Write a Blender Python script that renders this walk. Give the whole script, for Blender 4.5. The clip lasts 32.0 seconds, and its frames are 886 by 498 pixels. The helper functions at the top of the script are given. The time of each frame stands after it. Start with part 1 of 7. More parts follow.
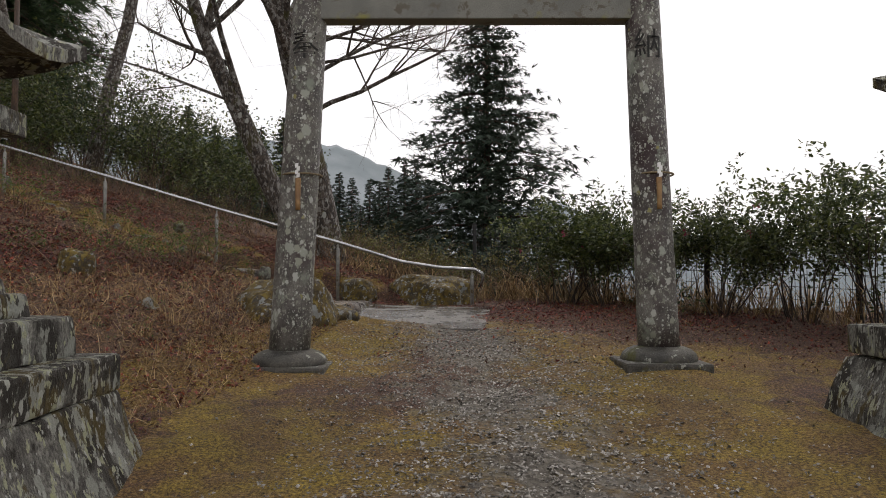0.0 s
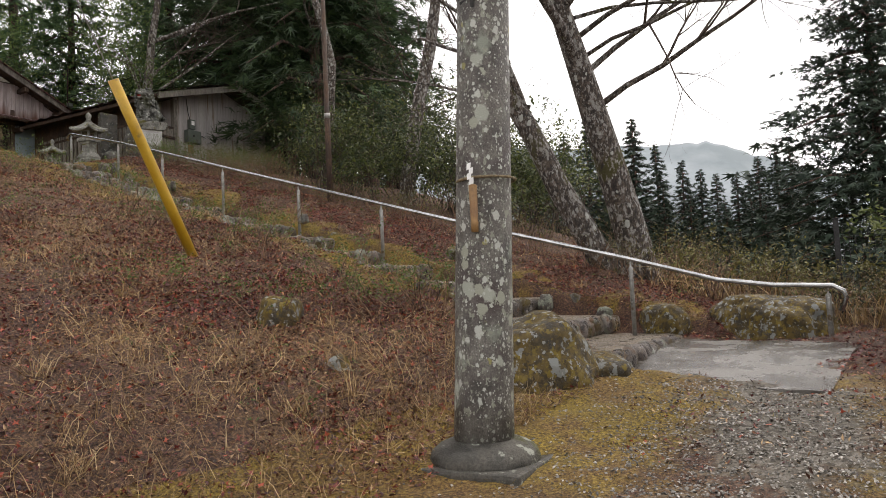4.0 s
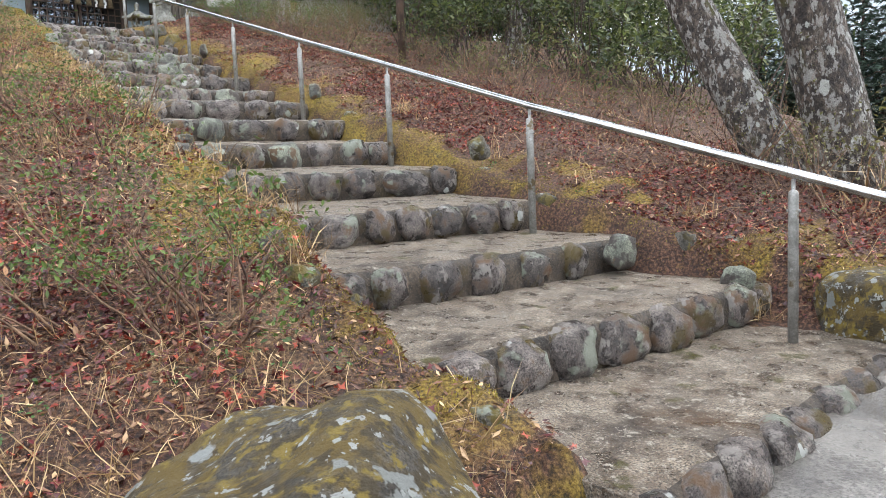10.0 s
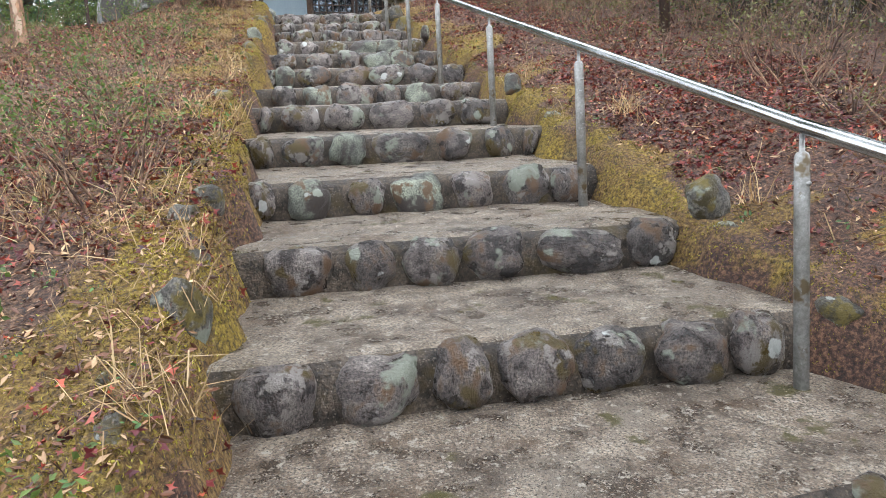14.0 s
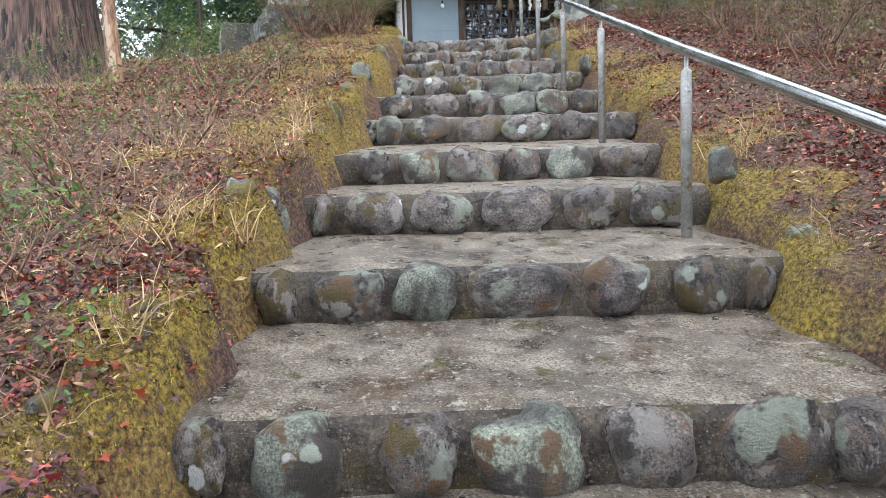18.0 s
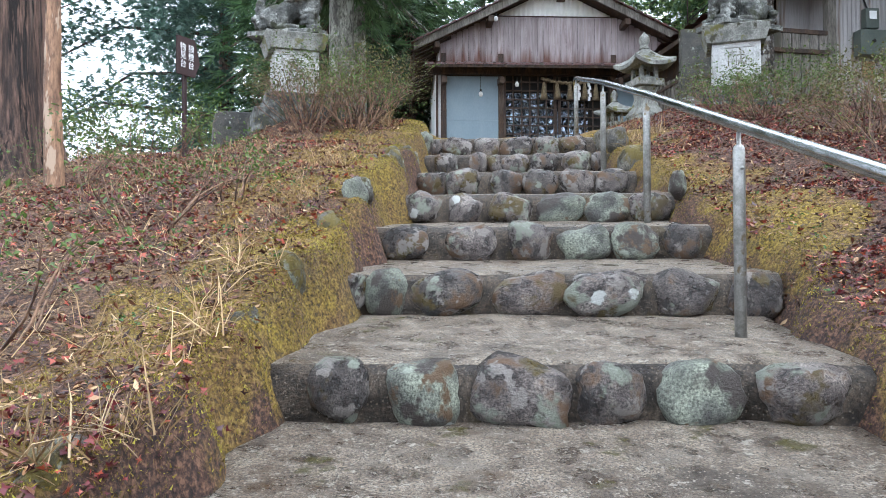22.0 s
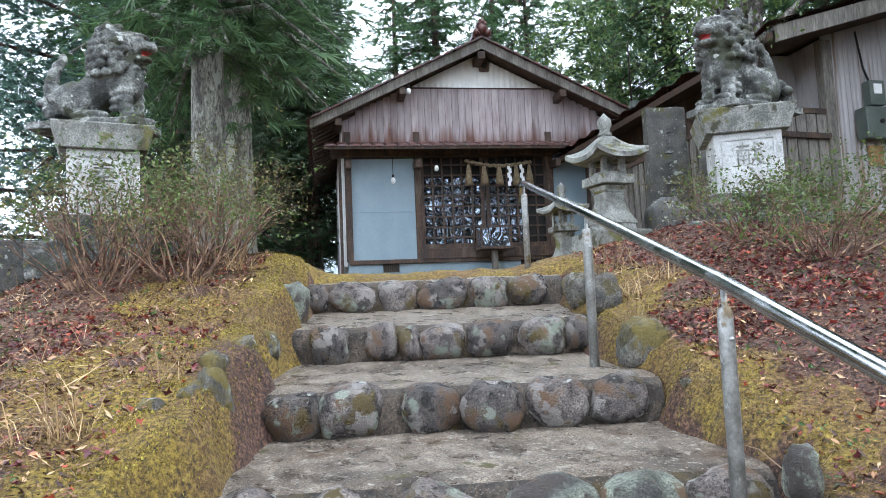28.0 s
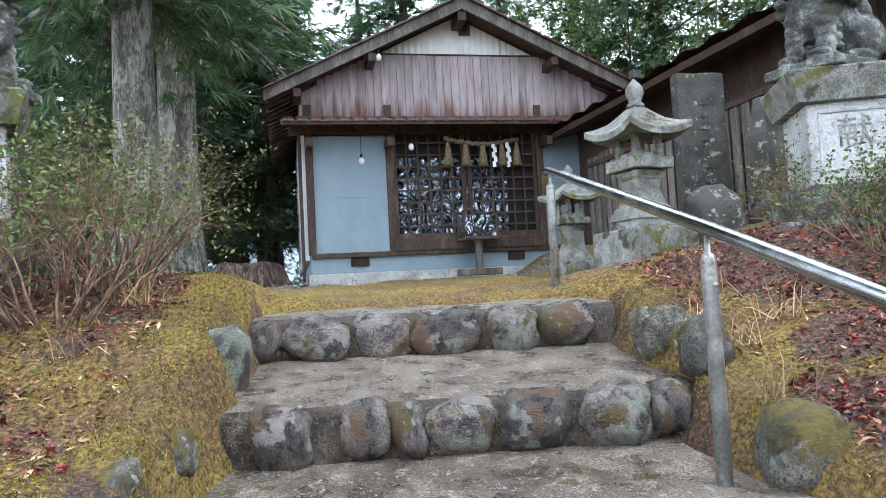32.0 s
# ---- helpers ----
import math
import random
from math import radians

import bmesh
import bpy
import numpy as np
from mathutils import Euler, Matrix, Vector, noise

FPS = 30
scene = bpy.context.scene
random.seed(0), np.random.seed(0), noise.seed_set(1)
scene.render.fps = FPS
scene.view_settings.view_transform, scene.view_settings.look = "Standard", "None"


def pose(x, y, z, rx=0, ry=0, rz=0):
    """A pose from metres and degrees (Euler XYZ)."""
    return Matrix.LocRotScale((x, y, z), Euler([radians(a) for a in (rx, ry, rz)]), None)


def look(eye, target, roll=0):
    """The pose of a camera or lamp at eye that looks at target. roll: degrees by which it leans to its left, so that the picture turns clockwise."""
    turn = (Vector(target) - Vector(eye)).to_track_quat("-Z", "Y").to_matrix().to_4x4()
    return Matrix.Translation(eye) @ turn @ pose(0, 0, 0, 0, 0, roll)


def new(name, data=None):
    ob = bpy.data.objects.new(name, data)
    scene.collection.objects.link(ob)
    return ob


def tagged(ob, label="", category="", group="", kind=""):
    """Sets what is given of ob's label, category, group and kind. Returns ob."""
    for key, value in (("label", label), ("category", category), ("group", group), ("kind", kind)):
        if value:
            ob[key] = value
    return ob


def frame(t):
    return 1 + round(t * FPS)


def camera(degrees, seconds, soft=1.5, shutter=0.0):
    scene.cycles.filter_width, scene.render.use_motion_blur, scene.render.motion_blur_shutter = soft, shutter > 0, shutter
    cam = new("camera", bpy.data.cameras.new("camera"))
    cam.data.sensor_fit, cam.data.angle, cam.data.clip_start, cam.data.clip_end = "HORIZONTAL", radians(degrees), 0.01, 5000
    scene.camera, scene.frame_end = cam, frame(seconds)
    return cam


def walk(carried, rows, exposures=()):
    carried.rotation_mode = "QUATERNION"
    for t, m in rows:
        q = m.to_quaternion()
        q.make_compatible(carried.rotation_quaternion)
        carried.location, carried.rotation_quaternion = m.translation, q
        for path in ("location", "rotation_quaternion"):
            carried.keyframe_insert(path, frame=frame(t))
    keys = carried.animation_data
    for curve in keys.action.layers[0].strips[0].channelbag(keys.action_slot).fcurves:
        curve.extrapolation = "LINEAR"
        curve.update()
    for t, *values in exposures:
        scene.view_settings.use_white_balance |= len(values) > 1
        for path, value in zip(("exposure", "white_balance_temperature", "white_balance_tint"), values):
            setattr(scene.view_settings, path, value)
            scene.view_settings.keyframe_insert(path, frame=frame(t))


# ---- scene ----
cam = camera(61.3, 32.0, soft=0.8)
METRES, EYE, TILT, LEAN, TURN = 18.5, 1.25, 0.0, 0.0, 0.0
ROWS = [
    (0.0, 0.0, 0.0, 0.0, 0.0, 2.66, 0.1),
    (0.5, 0.0088, 0.0175, 0.0014, 3.24, 3.0, 0.36),
    (1.0, 0.0162, 0.0325, 0.0034, 4.69, 4.07, 0.65),
    (1.5, 0.0241, 0.0455, 0.0071, 7.17, 6.97, 0.02),
    (2.0, 0.029, 0.0579, 0.0092, 11.26, 13.5, -0.48),
    (2.5, 0.0332, 0.0735, 0.0108, 14.37, 15.73, -0.27),
    (3.0, 0.0386, 0.0904, 0.012, 16.83, 13.02, 0.73),
    (3.5, 0.0353, 0.1078, 0.0113, 23.47, 7.53, 1.58),
    (4.0, 0.0302, 0.1242, 0.0125, 28.37, 3.92, 2.75),
    (4.5, 0.0273, 0.1431, 0.0138, 33.46, 1.75, 3.18),
    (6.5, 0.0198, 0.2147, 0.0182, 41.63, -6.44, 1.9),
    (7.0, 0.0156, 0.2342, 0.021, 39.14, -5.84, 2.11),
    (7.5, 0.0164, 0.2538, 0.025, 39.04, -6.48, 2.04),
    (8.0, 0.0125, 0.2739, 0.0261, 40.41, -6.87, 1.91),
    (8.5, 0.0092, 0.2948, 0.0276, 39.15, -7.03, 1.07),
    (9.0, 0.006, 0.3145, 0.0314, 42.92, -5.39, 0.98),
    (9.5, -0.0011, 0.3344, 0.0329, 44.54, -5.6, 1.48),
    (10.0, -0.007, 0.3536, 0.0337, 44.71, -5.54, 2.48),
    (10.5, -0.0113, 0.3717, 0.0356, 45.75, -5.19, 2.63),
    (11.0, -0.0166, 0.3918, 0.0373, 48.2, -4.54, 3.1),
    (11.5, -0.018, 0.4092, 0.0394, 51.12, -4.86, 3.0),
    (12.0, -0.0259, 0.4241, 0.0401, 55.79, -4.89, 3.43),
    (12.5, -0.036, 0.4352, 0.0432, 58.26, -6.12, 3.29),
    (13.0, -0.0472, 0.4467, 0.0457, 64.92, -6.97, 2.9),
    (13.5, -0.0637, 0.4548, 0.0475, 70.27, -7.02, 2.94),
    (14.0, -0.0775, 0.4613, 0.0546, 67.94, -6.79, 3.06),
    (14.5, -0.0888, 0.4697, 0.0565, 70.42, -5.9, 2.46),
    (15.0, -0.102, 0.476, 0.0581, 74.38, -5.39, 1.81),
    (15.5, -0.1158, 0.481, 0.0652, 74.29, -3.54, 2.1),
    (17.5, -0.1727, 0.5014, 0.0789, 78.61, -4.19, 2.35),
    (18.0, -0.1865, 0.5085, 0.0818, 80.28, -5.08, 1.82),
    (18.5, -0.2055, 0.5122, 0.0857, 81.63, -4.07, 1.48),
    (19.0, -0.2187, 0.5163, 0.0926, 79.9, -1.47, 1.02),
    (19.5, -0.2303, 0.5216, 0.095, 81.51, 0.08, 0.67),
    (20.0, -0.2458, 0.5229, 0.0962, 82.91, -0.37, 0.41),
    (20.5, -0.2559, 0.5227, 0.1045, 83.1, 0.18, 0.28),
    (21.0, -0.2672, 0.5248, 0.1051, 83.56, -0.01, 0.19),
    (21.5, -0.2807, 0.5275, 0.1088, 83.87, 1.06, 0.5),
    (22.0, -0.2978, 0.5302, 0.1107, 83.0, 1.05, 0.26),
    (22.5, -0.3106, 0.5333, 0.1198, 80.86, 1.79, 0.32),
    (23.0, -0.3252, 0.5386, 0.123, 81.87, 2.94, 0.37),
    (23.5, -0.3431, 0.5413, 0.1251, 82.22, 3.4, 0.52),
    (24.0, -0.3548, 0.5436, 0.1335, 80.91, 1.92, 1.66),
    (24.5, -0.362, 0.5483, 0.1371, 82.02, -0.24, 1.25),
    (25.0, -0.3712, 0.5491, 0.1376, 83.51, -0.47, 1.09),
    (25.5, -0.3814, 0.5503, 0.139, 82.04, 1.29, 1.35),
    (26.0, -0.3954, 0.5538, 0.1438, 80.64, 3.7, 1.16),
    (26.5, -0.4028, 0.5562, 0.1516, 80.48, 3.5, 1.28),
    (28.5, -0.451, 0.5615, 0.1661, 75.96, 6.17, 2.53),
    (29.0, -0.4613, 0.5623, 0.1675, 74.53, 6.49, 2.42),
    (29.5, -0.4715, 0.5625, 0.1704, 70.54, 7.34, 2.92),
    (30.0, -0.4804, 0.5654, 0.1698, 67.06, 7.0, 2.71),
    (30.5, -0.492, 0.5699, 0.1734, 66.02, 6.39, 2.81),
    (31.0, -0.4977, 0.5713, 0.1797, 70.08, 4.52, 2.43),
    (31.5, -0.5075, 0.571, 0.1805, 72.71, 3.05, 2.64),
    (32.0, -0.5206, 0.5694, 0.1836, 74.32, 3.66, 3.02),
]
EXPOSURES = [(0.0, 0.0, 7000, 14), (1.0, -0.05, 6900, 14), (2.0, -0.62, 6500, 10), (2.5, -0.75, 6500, 10), (3.0, -0.5, 6500, 10), (3.5, 0.5, 6800, 12), (4.0, 0.75, 7100, 14),
             (6.5, 1.55, 6600, 12), (9.0, 1.85, 6300, 10), (13.0, 1.85, 6200, 10), (19.0, 1.92, 5900, 9), (23.0, 1.88, 5700, 8), (26.0, 1.95, 5700, 8), (32.0, 2.02, 5650, 8)]
walk(cam, [(t, pose(0, 0, EYE, TILT, LEAN, TURN) @ pose(METRES * x, METRES * y, METRES * z, 90 + pitch, roll, yaw)) for t, x, y, z, yaw, pitch, roll in ROWS], EXPOSURES)

# ---- light ----
world = bpy.data.worlds.new("overcast_sky")
scene.world = world
world.use_nodes = True
wn, wl = world.node_tree.nodes, world.node_tree.links
sky = wn.new("ShaderNodeTexSky")
sky.sky_type, sky.sun_disc = "NISHITA", False
sky.sun_elevation, sky.sun_rotation = radians(50), radians(35)
sky.air_density, sky.dust_density, sky.ozone_density = 1.0, 4.0, 1.0
veil = wn.new("ShaderNodeMixRGB")          # closed cloud over the blue
veil.inputs["Fac"].default_value = 0.9
veil.inputs["Color2"].default_value = (9.2, 9.5, 9.9, 1)
wl.new(sky.outputs[0], veil.inputs["Color1"])
wl.new(veil.outputs[0], wn["Background"].inputs["Color"])
wn["Background"].inputs["Strength"].default_value = 0.115
sun = new("sun", bpy.data.lights.new("sun", "SUN"))
sun.data.energy, sun.data.angle, sun.data.color = 0.6, radians(30), (1.0, 0.97, 0.92)
sun.matrix_world = look((0, 0, 60), (-26, -36, 0))


# ---- material makers ----
def clean(name):
    m = bpy.data.materials.new(name)
    m.use_nodes = True
    return m, m.node_tree.nodes, m.node_tree.links, m.node_tree.nodes["Principled BSDF"]


WET = 0.58      # everything is soaked: wet surfaces are darker


def rgba(c):
    return (c[0] * WET, c[1] * WET, c[2] * WET, 1.0)


def ramp(nodes, stops):
    r = nodes.new("ShaderNodeValToRGB")
    e = r.color_ramp.elements
    while len(e) < len(stops):
        e.new(0.5)
    for k, (p, c) in enumerate(stops):
        e[k].position = p
        e[k].color = rgba(c) if not isinstance(c, (int, float)) else (c, c, c, 1)
    return r


def coords(nodes, links, stretch=(1, 1, 1), worldly=False):
    """Object coordinates shifted by each object's random number, or world coordinates."""
    if worldly:
        src = nodes.new("ShaderNodeNewGeometry").outputs["Position"]
    else:
        tc, oi = nodes.new("ShaderNodeTexCoord"), nodes.new("ShaderNodeObjectInfo")
        sh = nodes.new("ShaderNodeVectorMath")
        sh.operation = "MULTIPLY_ADD"
        sh.inputs[1].default_value = (37, 23, 51)
        links.new(oi.outputs["Random"], sh.inputs[0])
        links.new(tc.outputs["Object"], sh.inputs[2])
        src = sh.outputs[0]
    mp = nodes.new("ShaderNodeMapping")
    mp.inputs["Scale"].default_value = stretch
    links.new(src, mp.inputs["Vector"])
    return mp.outputs["Vector"]


def noise_of(nodes, links, vec, scale, detail=6, rough=0.6):
    n = nodes.new("ShaderNodeTexNoise")
    n.inputs["Scale"].default_value, n.inputs["Detail"].default_value = scale, detail
    n.inputs["Roughness"].default_value = rough
    links.new(vec, n.inputs["Vector"])
    return n.outputs["Fac"]


def mix(nodes, links, fac, a, b, kind="MIX"):
    m = nodes.new("ShaderNodeMixRGB")
    m.blend_type = kind
    for sock, v in (("Fac", fac), ("Color1", a), ("Color2", b)):
        if isinstance(v, (int, float)):
            m.inputs[sock].default_value = v if sock == "Fac" else (v, v, v, 1)
        elif isinstance(v, tuple):
            m.inputs[sock].default_value = rgba(v)
        else:
            links.new(v, m.inputs[sock])
    return m.outputs["Color"]


def rosettes(n, l, vec, scale, radius, share):
    """Mask of scattered roundish spots of uneven size with ragged rims."""
    warp = n.new("ShaderNodeTexNoise")
    warp.inputs["Scale"].default_value, warp.inputs["Detail"].default_value = scale * 3.5, 3
    l.new(vec, warp.inputs["Vector"])
    bent = n.new("ShaderNodeVectorMath")
    bent.operation = "MULTIPLY_ADD"
    bent.inputs[1].default_value = (0.45 / scale,) * 3
    l.new(warp.outputs["Color"], bent.inputs[0])
    l.new(vec, bent.inputs[2])
    vor = n.new("ShaderNodeTexVoronoi")
    vor.inputs["Scale"].default_value = scale
    l.new(bent.outputs[0], vor.inputs["Vector"])
    cell = n.new("ShaderNodeSeparateColor")
    l.new(vor.outputs["Color"], cell.inputs[0])
    grown = n.new("ShaderNodeMath")
    grown.operation = "MULTIPLY_ADD"
    grown.inputs[1].default_value = radius * 0.75
    l.new(cell.outputs["Green"], grown.inputs[0])
    l.new(vor.outputs["Distance"], grown.inputs[2])
    rim = ramp(n, [(radius * 0.82, 1.0), (radius, 0.0)])
    l.new(grown.outputs[0], rim.inputs["Fac"])
    some = ramp(n, [(1 - share, 0.0), (1 - share + 0.01, 1.0)])
    l.new(cell.outputs["Red"], some.inputs["Fac"])
    return mix(n, l, 1.0, rim.outputs["Color"], some.outputs["Color"], "MULTIPLY")


def surface(name, stops, scale=6.0, rough=(0.6, 0.9), bump=0.3, bump_scale=60.0, wear=(), stretch=(1, 1, 1),
            metal=0.0, worldly=False, depth=0.02, island=0.0, piece=0.0, grit=0.42, spots=()):
    """A weathered surface. stops: colours of the main grain; wear: (colour, scale, threshold, softness) patches;
    spots: (colour, scale, radius, share) round lichen rosettes."""
    m, n, l, b = clean(name)
    vec = coords(n, l, stretch, worldly)
    main = noise_of(n, l, vec, scale)
    r = ramp(n, [(0.5 + (p - 0.5) * 0.55, c) for p, c in stops])
    l.new(main, r.inputs["Fac"])
    col = r.outputs["Color"]
    fine = noise_of(n, l, vec, bump_scale, 5, 0.7)
    fr = ramp(n, [(0.36, 1 - grit), (0.64, 1 + grit)])
    l.new(fine, fr.inputs["Fac"])
    col = mix(n, l, 1.0, col, fr.outputs["Color"], "MULTIPLY")
    if island or piece:
        if island:
            rnd = n.new("ShaderNodeNewGeometry").outputs["Random Per Island"]
        else:
            rnd = n.new("ShaderNodeObjectInfo").outputs["Random"]
        amt = island or piece
        vr = ramp(n, [(0.0, 1 - amt), (1.0, 1 + amt)])
        l.new(rnd, vr.inputs["Fac"])
        col = mix(n, l, 1.0, col, vr.outputs["Color"], "MULTIPLY")
    for colour, sc, thr, soft in wear:
        wn_ = noise_of(n, l, vec, sc, 4, 0.65)
        thr -= 0.035
        wr = ramp(n, [(thr, 0.0), (thr + soft, 1.0)])
        l.new(wn_, wr.inputs["Fac"])
        col = mix(n, l, wr.outputs["Color"], col, colour)
    for colour, sc, radius, share in spots:
        col = mix(n, l, rosettes(n, l, vec, sc, radius, share), col, colour)
    l.new(col, b.inputs["Base Color"])
    rr = ramp(n, [(0.4, rough[0]), (0.6, rough[1])])
    l.new(main, rr.inputs["Fac"])
    l.new(rr.outputs["Color"], b.inputs["Roughness"])
    b.inputs["Metallic"].default_value = metal
    if bump:
        bp = n.new("ShaderNodeBump")
        bp.inputs["Strength"].default_value, bp.inputs["Distance"].default_value = bump, depth
        l.new(fine, bp.inputs["Height"])
        l.new(bp.outputs["Normal"], b.inputs["Normal"])
    return m


def leafy(name, dark, light, rough=0.5, glow=0.25, mid=None):
    """Leaves: a colour between dark and light for each leaf, with light let through."""
    m, n, l, b = clean(name)
    rnd = n.new("ShaderNodeNewGeometry").outputs["Random Per Island"]
    r = ramp(n, [(0.0, dark), (0.6, mid), (1.0, light)] if mid else [(0.0, dark), (1.0, light)])
    l.new(rnd, r.inputs["Fac"])
    big = noise_of(n, l, coords(n, l), 1.3, 3)
    br = ramp(n, [(0.3, 0.65), (0.7, 1.3)])
    l.new(big, br.inputs["Fac"])
    col = mix(n, l, 1.0, r.outputs["Color"], br.outputs["Color"], "MULTIPLY")
    l.new(col, b.inputs["Base Color"])
    b.inputs["Roughness"].default_value = rough
    if glow:
        t = n.new("ShaderNodeBsdfTranslucent")
        l.new(col, t.inputs["Color"])
        mx = n.new("ShaderNodeMixShader")
        mx.inputs["Fac"].default_value = glow
        l.new(b.outputs[0], mx.inputs[1])
        l.new(t.outputs[0], mx.inputs[2])
        l.new(mx.outputs[0], n["Material Output"].inputs["Surface"])
    return m


M_TORII = surface("weathered_granite", [(0.3, (0.085, 0.075, 0.068)), (0.5, (0.17, 0.155, 0.14)), (0.7, (0.28, 0.265, 0.24))], 7, (0.3, 0.7), 0.5, 130,
                  [((0.075, 0.045, 0.048), 1.3, 0.55, 0.10), ((0.36, 0.40, 0.33), 5.0, 0.63, 0.08), ((0.40, 0.42, 0.34), 30, 0.62, 0.03)], (1, 1, 0.8),
                  spots=[((0.55, 0.58, 0.50), 9, 0.42, 0.30), ((0.74, 0.76, 0.70), 17, 0.42, 0.42), ((0.72, 0.75, 0.68), 36, 0.44, 0.55), ((0.66, 0.69, 0.62), 80, 0.44, 0.5), ((0.50, 0.52, 0.42), 13, 0.40, 0.3), ((0.44, 0.41, 0.16), 15, 0.34, 0.07)])
M_BEAM = surface("grey_granite_beam", [(0.3, (0.24, 0.245, 0.22)), (0.7, (0.36, 0.365, 0.33))], 4, (0.5, 0.85), 0.4, 120,
                 [((0.36, 0.35, 0.10), 1.7, 0.56, 0.06), ((0.20, 0.18, 0.14), 9, 0.63, 0.05)], grit=0.22)
M_DARKSTONE = surface("dark_wet_stone", [(0.3, (0.045, 0.042, 0.035)), (0.7, (0.15, 0.14, 0.12))], 7, (0.3, 0.8), 0.6, 70,
                      [((0.10, 0.10, 0.02), 3.0, 0.60, 0.08), ((0.48, 0.50, 0.43), 10, 0.63, 0.04)])
M_LANTERN = surface("lichened_lantern_stone", [(0.3, (0.09, 0.085, 0.075)), (0.7, (0.34, 0.335, 0.30))], 9, (0.5, 0.9), 1.0, 70,
                    [((0.028, 0.022, 0.014), 3.2, 0.53, 0.05), ((0.13, 0.095, 0.02), 4.4, 0.58, 0.05), ((0.48, 0.50, 0.44), 13, 0.585, 0.03), ((0.60, 0.62, 0.42), 17, 0.62, 0.02)], (1, 1, 0.55), grit=0.65, depth=0.03,
                    spots=[((0.70, 0.72, 0.66), 20, 0.38, 0.3), ((0.62, 0.64, 0.36), 15, 0.36, 0.16), ((0.72, 0.74, 0.70), 45, 0.4, 0.3)])
M_PALESTONE = surface("pale_dressed_stone", [(0.3, (0.55, 0.55, 0.53)), (0.7, (0.82, 0.82, 0.80))], 5, (0.6, 0.9), 0.3, 100,
                      [((0.26, 0.25, 0.21), 2.2, 0.60, 0.15), ((0.40, 0.40, 0.36), 12, 0.62, 0.05)], grit=0.25)
M_PALELANTERN = surface("pale_mossed_stone", [(0.3, (0.22, 0.22, 0.195)), (0.7, (0.56, 0.56, 0.51))], 8, (0.55, 0.9), 0.6, 90,
                        [((0.10, 0.095, 0.06), 4, 0.58, 0.08), ((0.20, 0.19, 0.05), 3.4, 0.61, 0.06)], grit=0.45)
M_STATUE = surface("weathered_guardian_stone", [(0.3, (0.05, 0.052, 0.046)), (0.55, (0.18, 0.185, 0.17)), (0.75, (0.44, 0.45, 0.42))], 10, (0.6, 0.9), 0.8, 70,
                   [((0.07, 0.075, 0.04), 4.0, 0.57, 0.08)], grit=0.6, spots=[((0.55, 0.57, 0.52), 14, 0.36, 0.3)])
M_COBBLE = surface("lichened_cobble", [(0.25, (0.045, 0.036, 0.033)), (0.5, (0.16, 0.130, 0.118)), (0.75, (0.36, 0.315, 0.28))], 13, (0.2, 0.55), 1.0, 130,
                   [((0.19, 0.105, 0.05), 6.5, 0.57, 0.08), ((0.34, 0.365, 0.29), 4.6, 0.615, 0.04), ((0.13, 0.09, 0.02), 5.0, 0.60, 0.05), ((0.38, 0.34, 0.31), 9, 0.61, 0.03)], piece=0.45, grit=0.85,
                   spots=[((0.85, 0.87, 0.83), 8, 0.28, 0.16), ((0.42, 0.455, 0.37), 11, 0.36, 0.22)])
M_PALECOBBLE = surface("pale_lichened_cobble", [(0.25, (0.10, 0.095, 0.085)), (0.5, (0.28, 0.30, 0.24)), (0.75, (0.46, 0.49, 0.38))], 8, (0.3, 0.6), 1.0, 130,
                       [((0.09, 0.07, 0.06), 5.5, 0.55, 0.06), ((0.20, 0.12, 0.06), 7, 0.62, 0.05)], piece=0.2, grit=0.7, spots=[((0.80, 0.82, 0.78), 8, 0.28, 0.16), ((0.52, 0.56, 0.46), 11, 0.36, 0.3)])
M_BANKROCK = surface("mossy_rock", [(0.25, (0.045, 0.04, 0.032)), (0.7, (0.23, 0.21, 0.175))], 11, (0.35, 0.85), 1.0, 80,
                     [((0.38, 0.41, 0.33), 5.0, 0.60, 0.04), ((0.20, 0.15, 0.022), 4.2, 0.53, 0.05), ((0.09, 0.07, 0.02), 9, 0.57, 0.05)], piece=0.4, grit=0.75, spots=[((0.62, 0.65, 0.60), 11, 0.32, 0.2)])
M_BOULDER = surface("mossy_boulder", [(0.25, (0.04, 0.033, 0.022)), (0.7, (0.15, 0.13, 0.10))], 9, (0.5, 0.9), 1.0, 110,
                    [((0.22, 0.145, 0.024), 5, 0.44, 0.10), ((0.085, 0.058, 0.018), 17, 0.53, 0.08), ((0.38, 0.27, 0.035), 15, 0.57, 0.08), ((0.42, 0.44, 0.42), 6, 0.635, 0.02), ((0.60, 0.62, 0.60), 19, 0.64, 0.02)], grit=0.85, depth=0.03,
                    spots=[((0.52, 0.55, 0.54), 9, 0.38, 0.20), ((0.62, 0.64, 0.60), 24, 0.36, 0.22)])
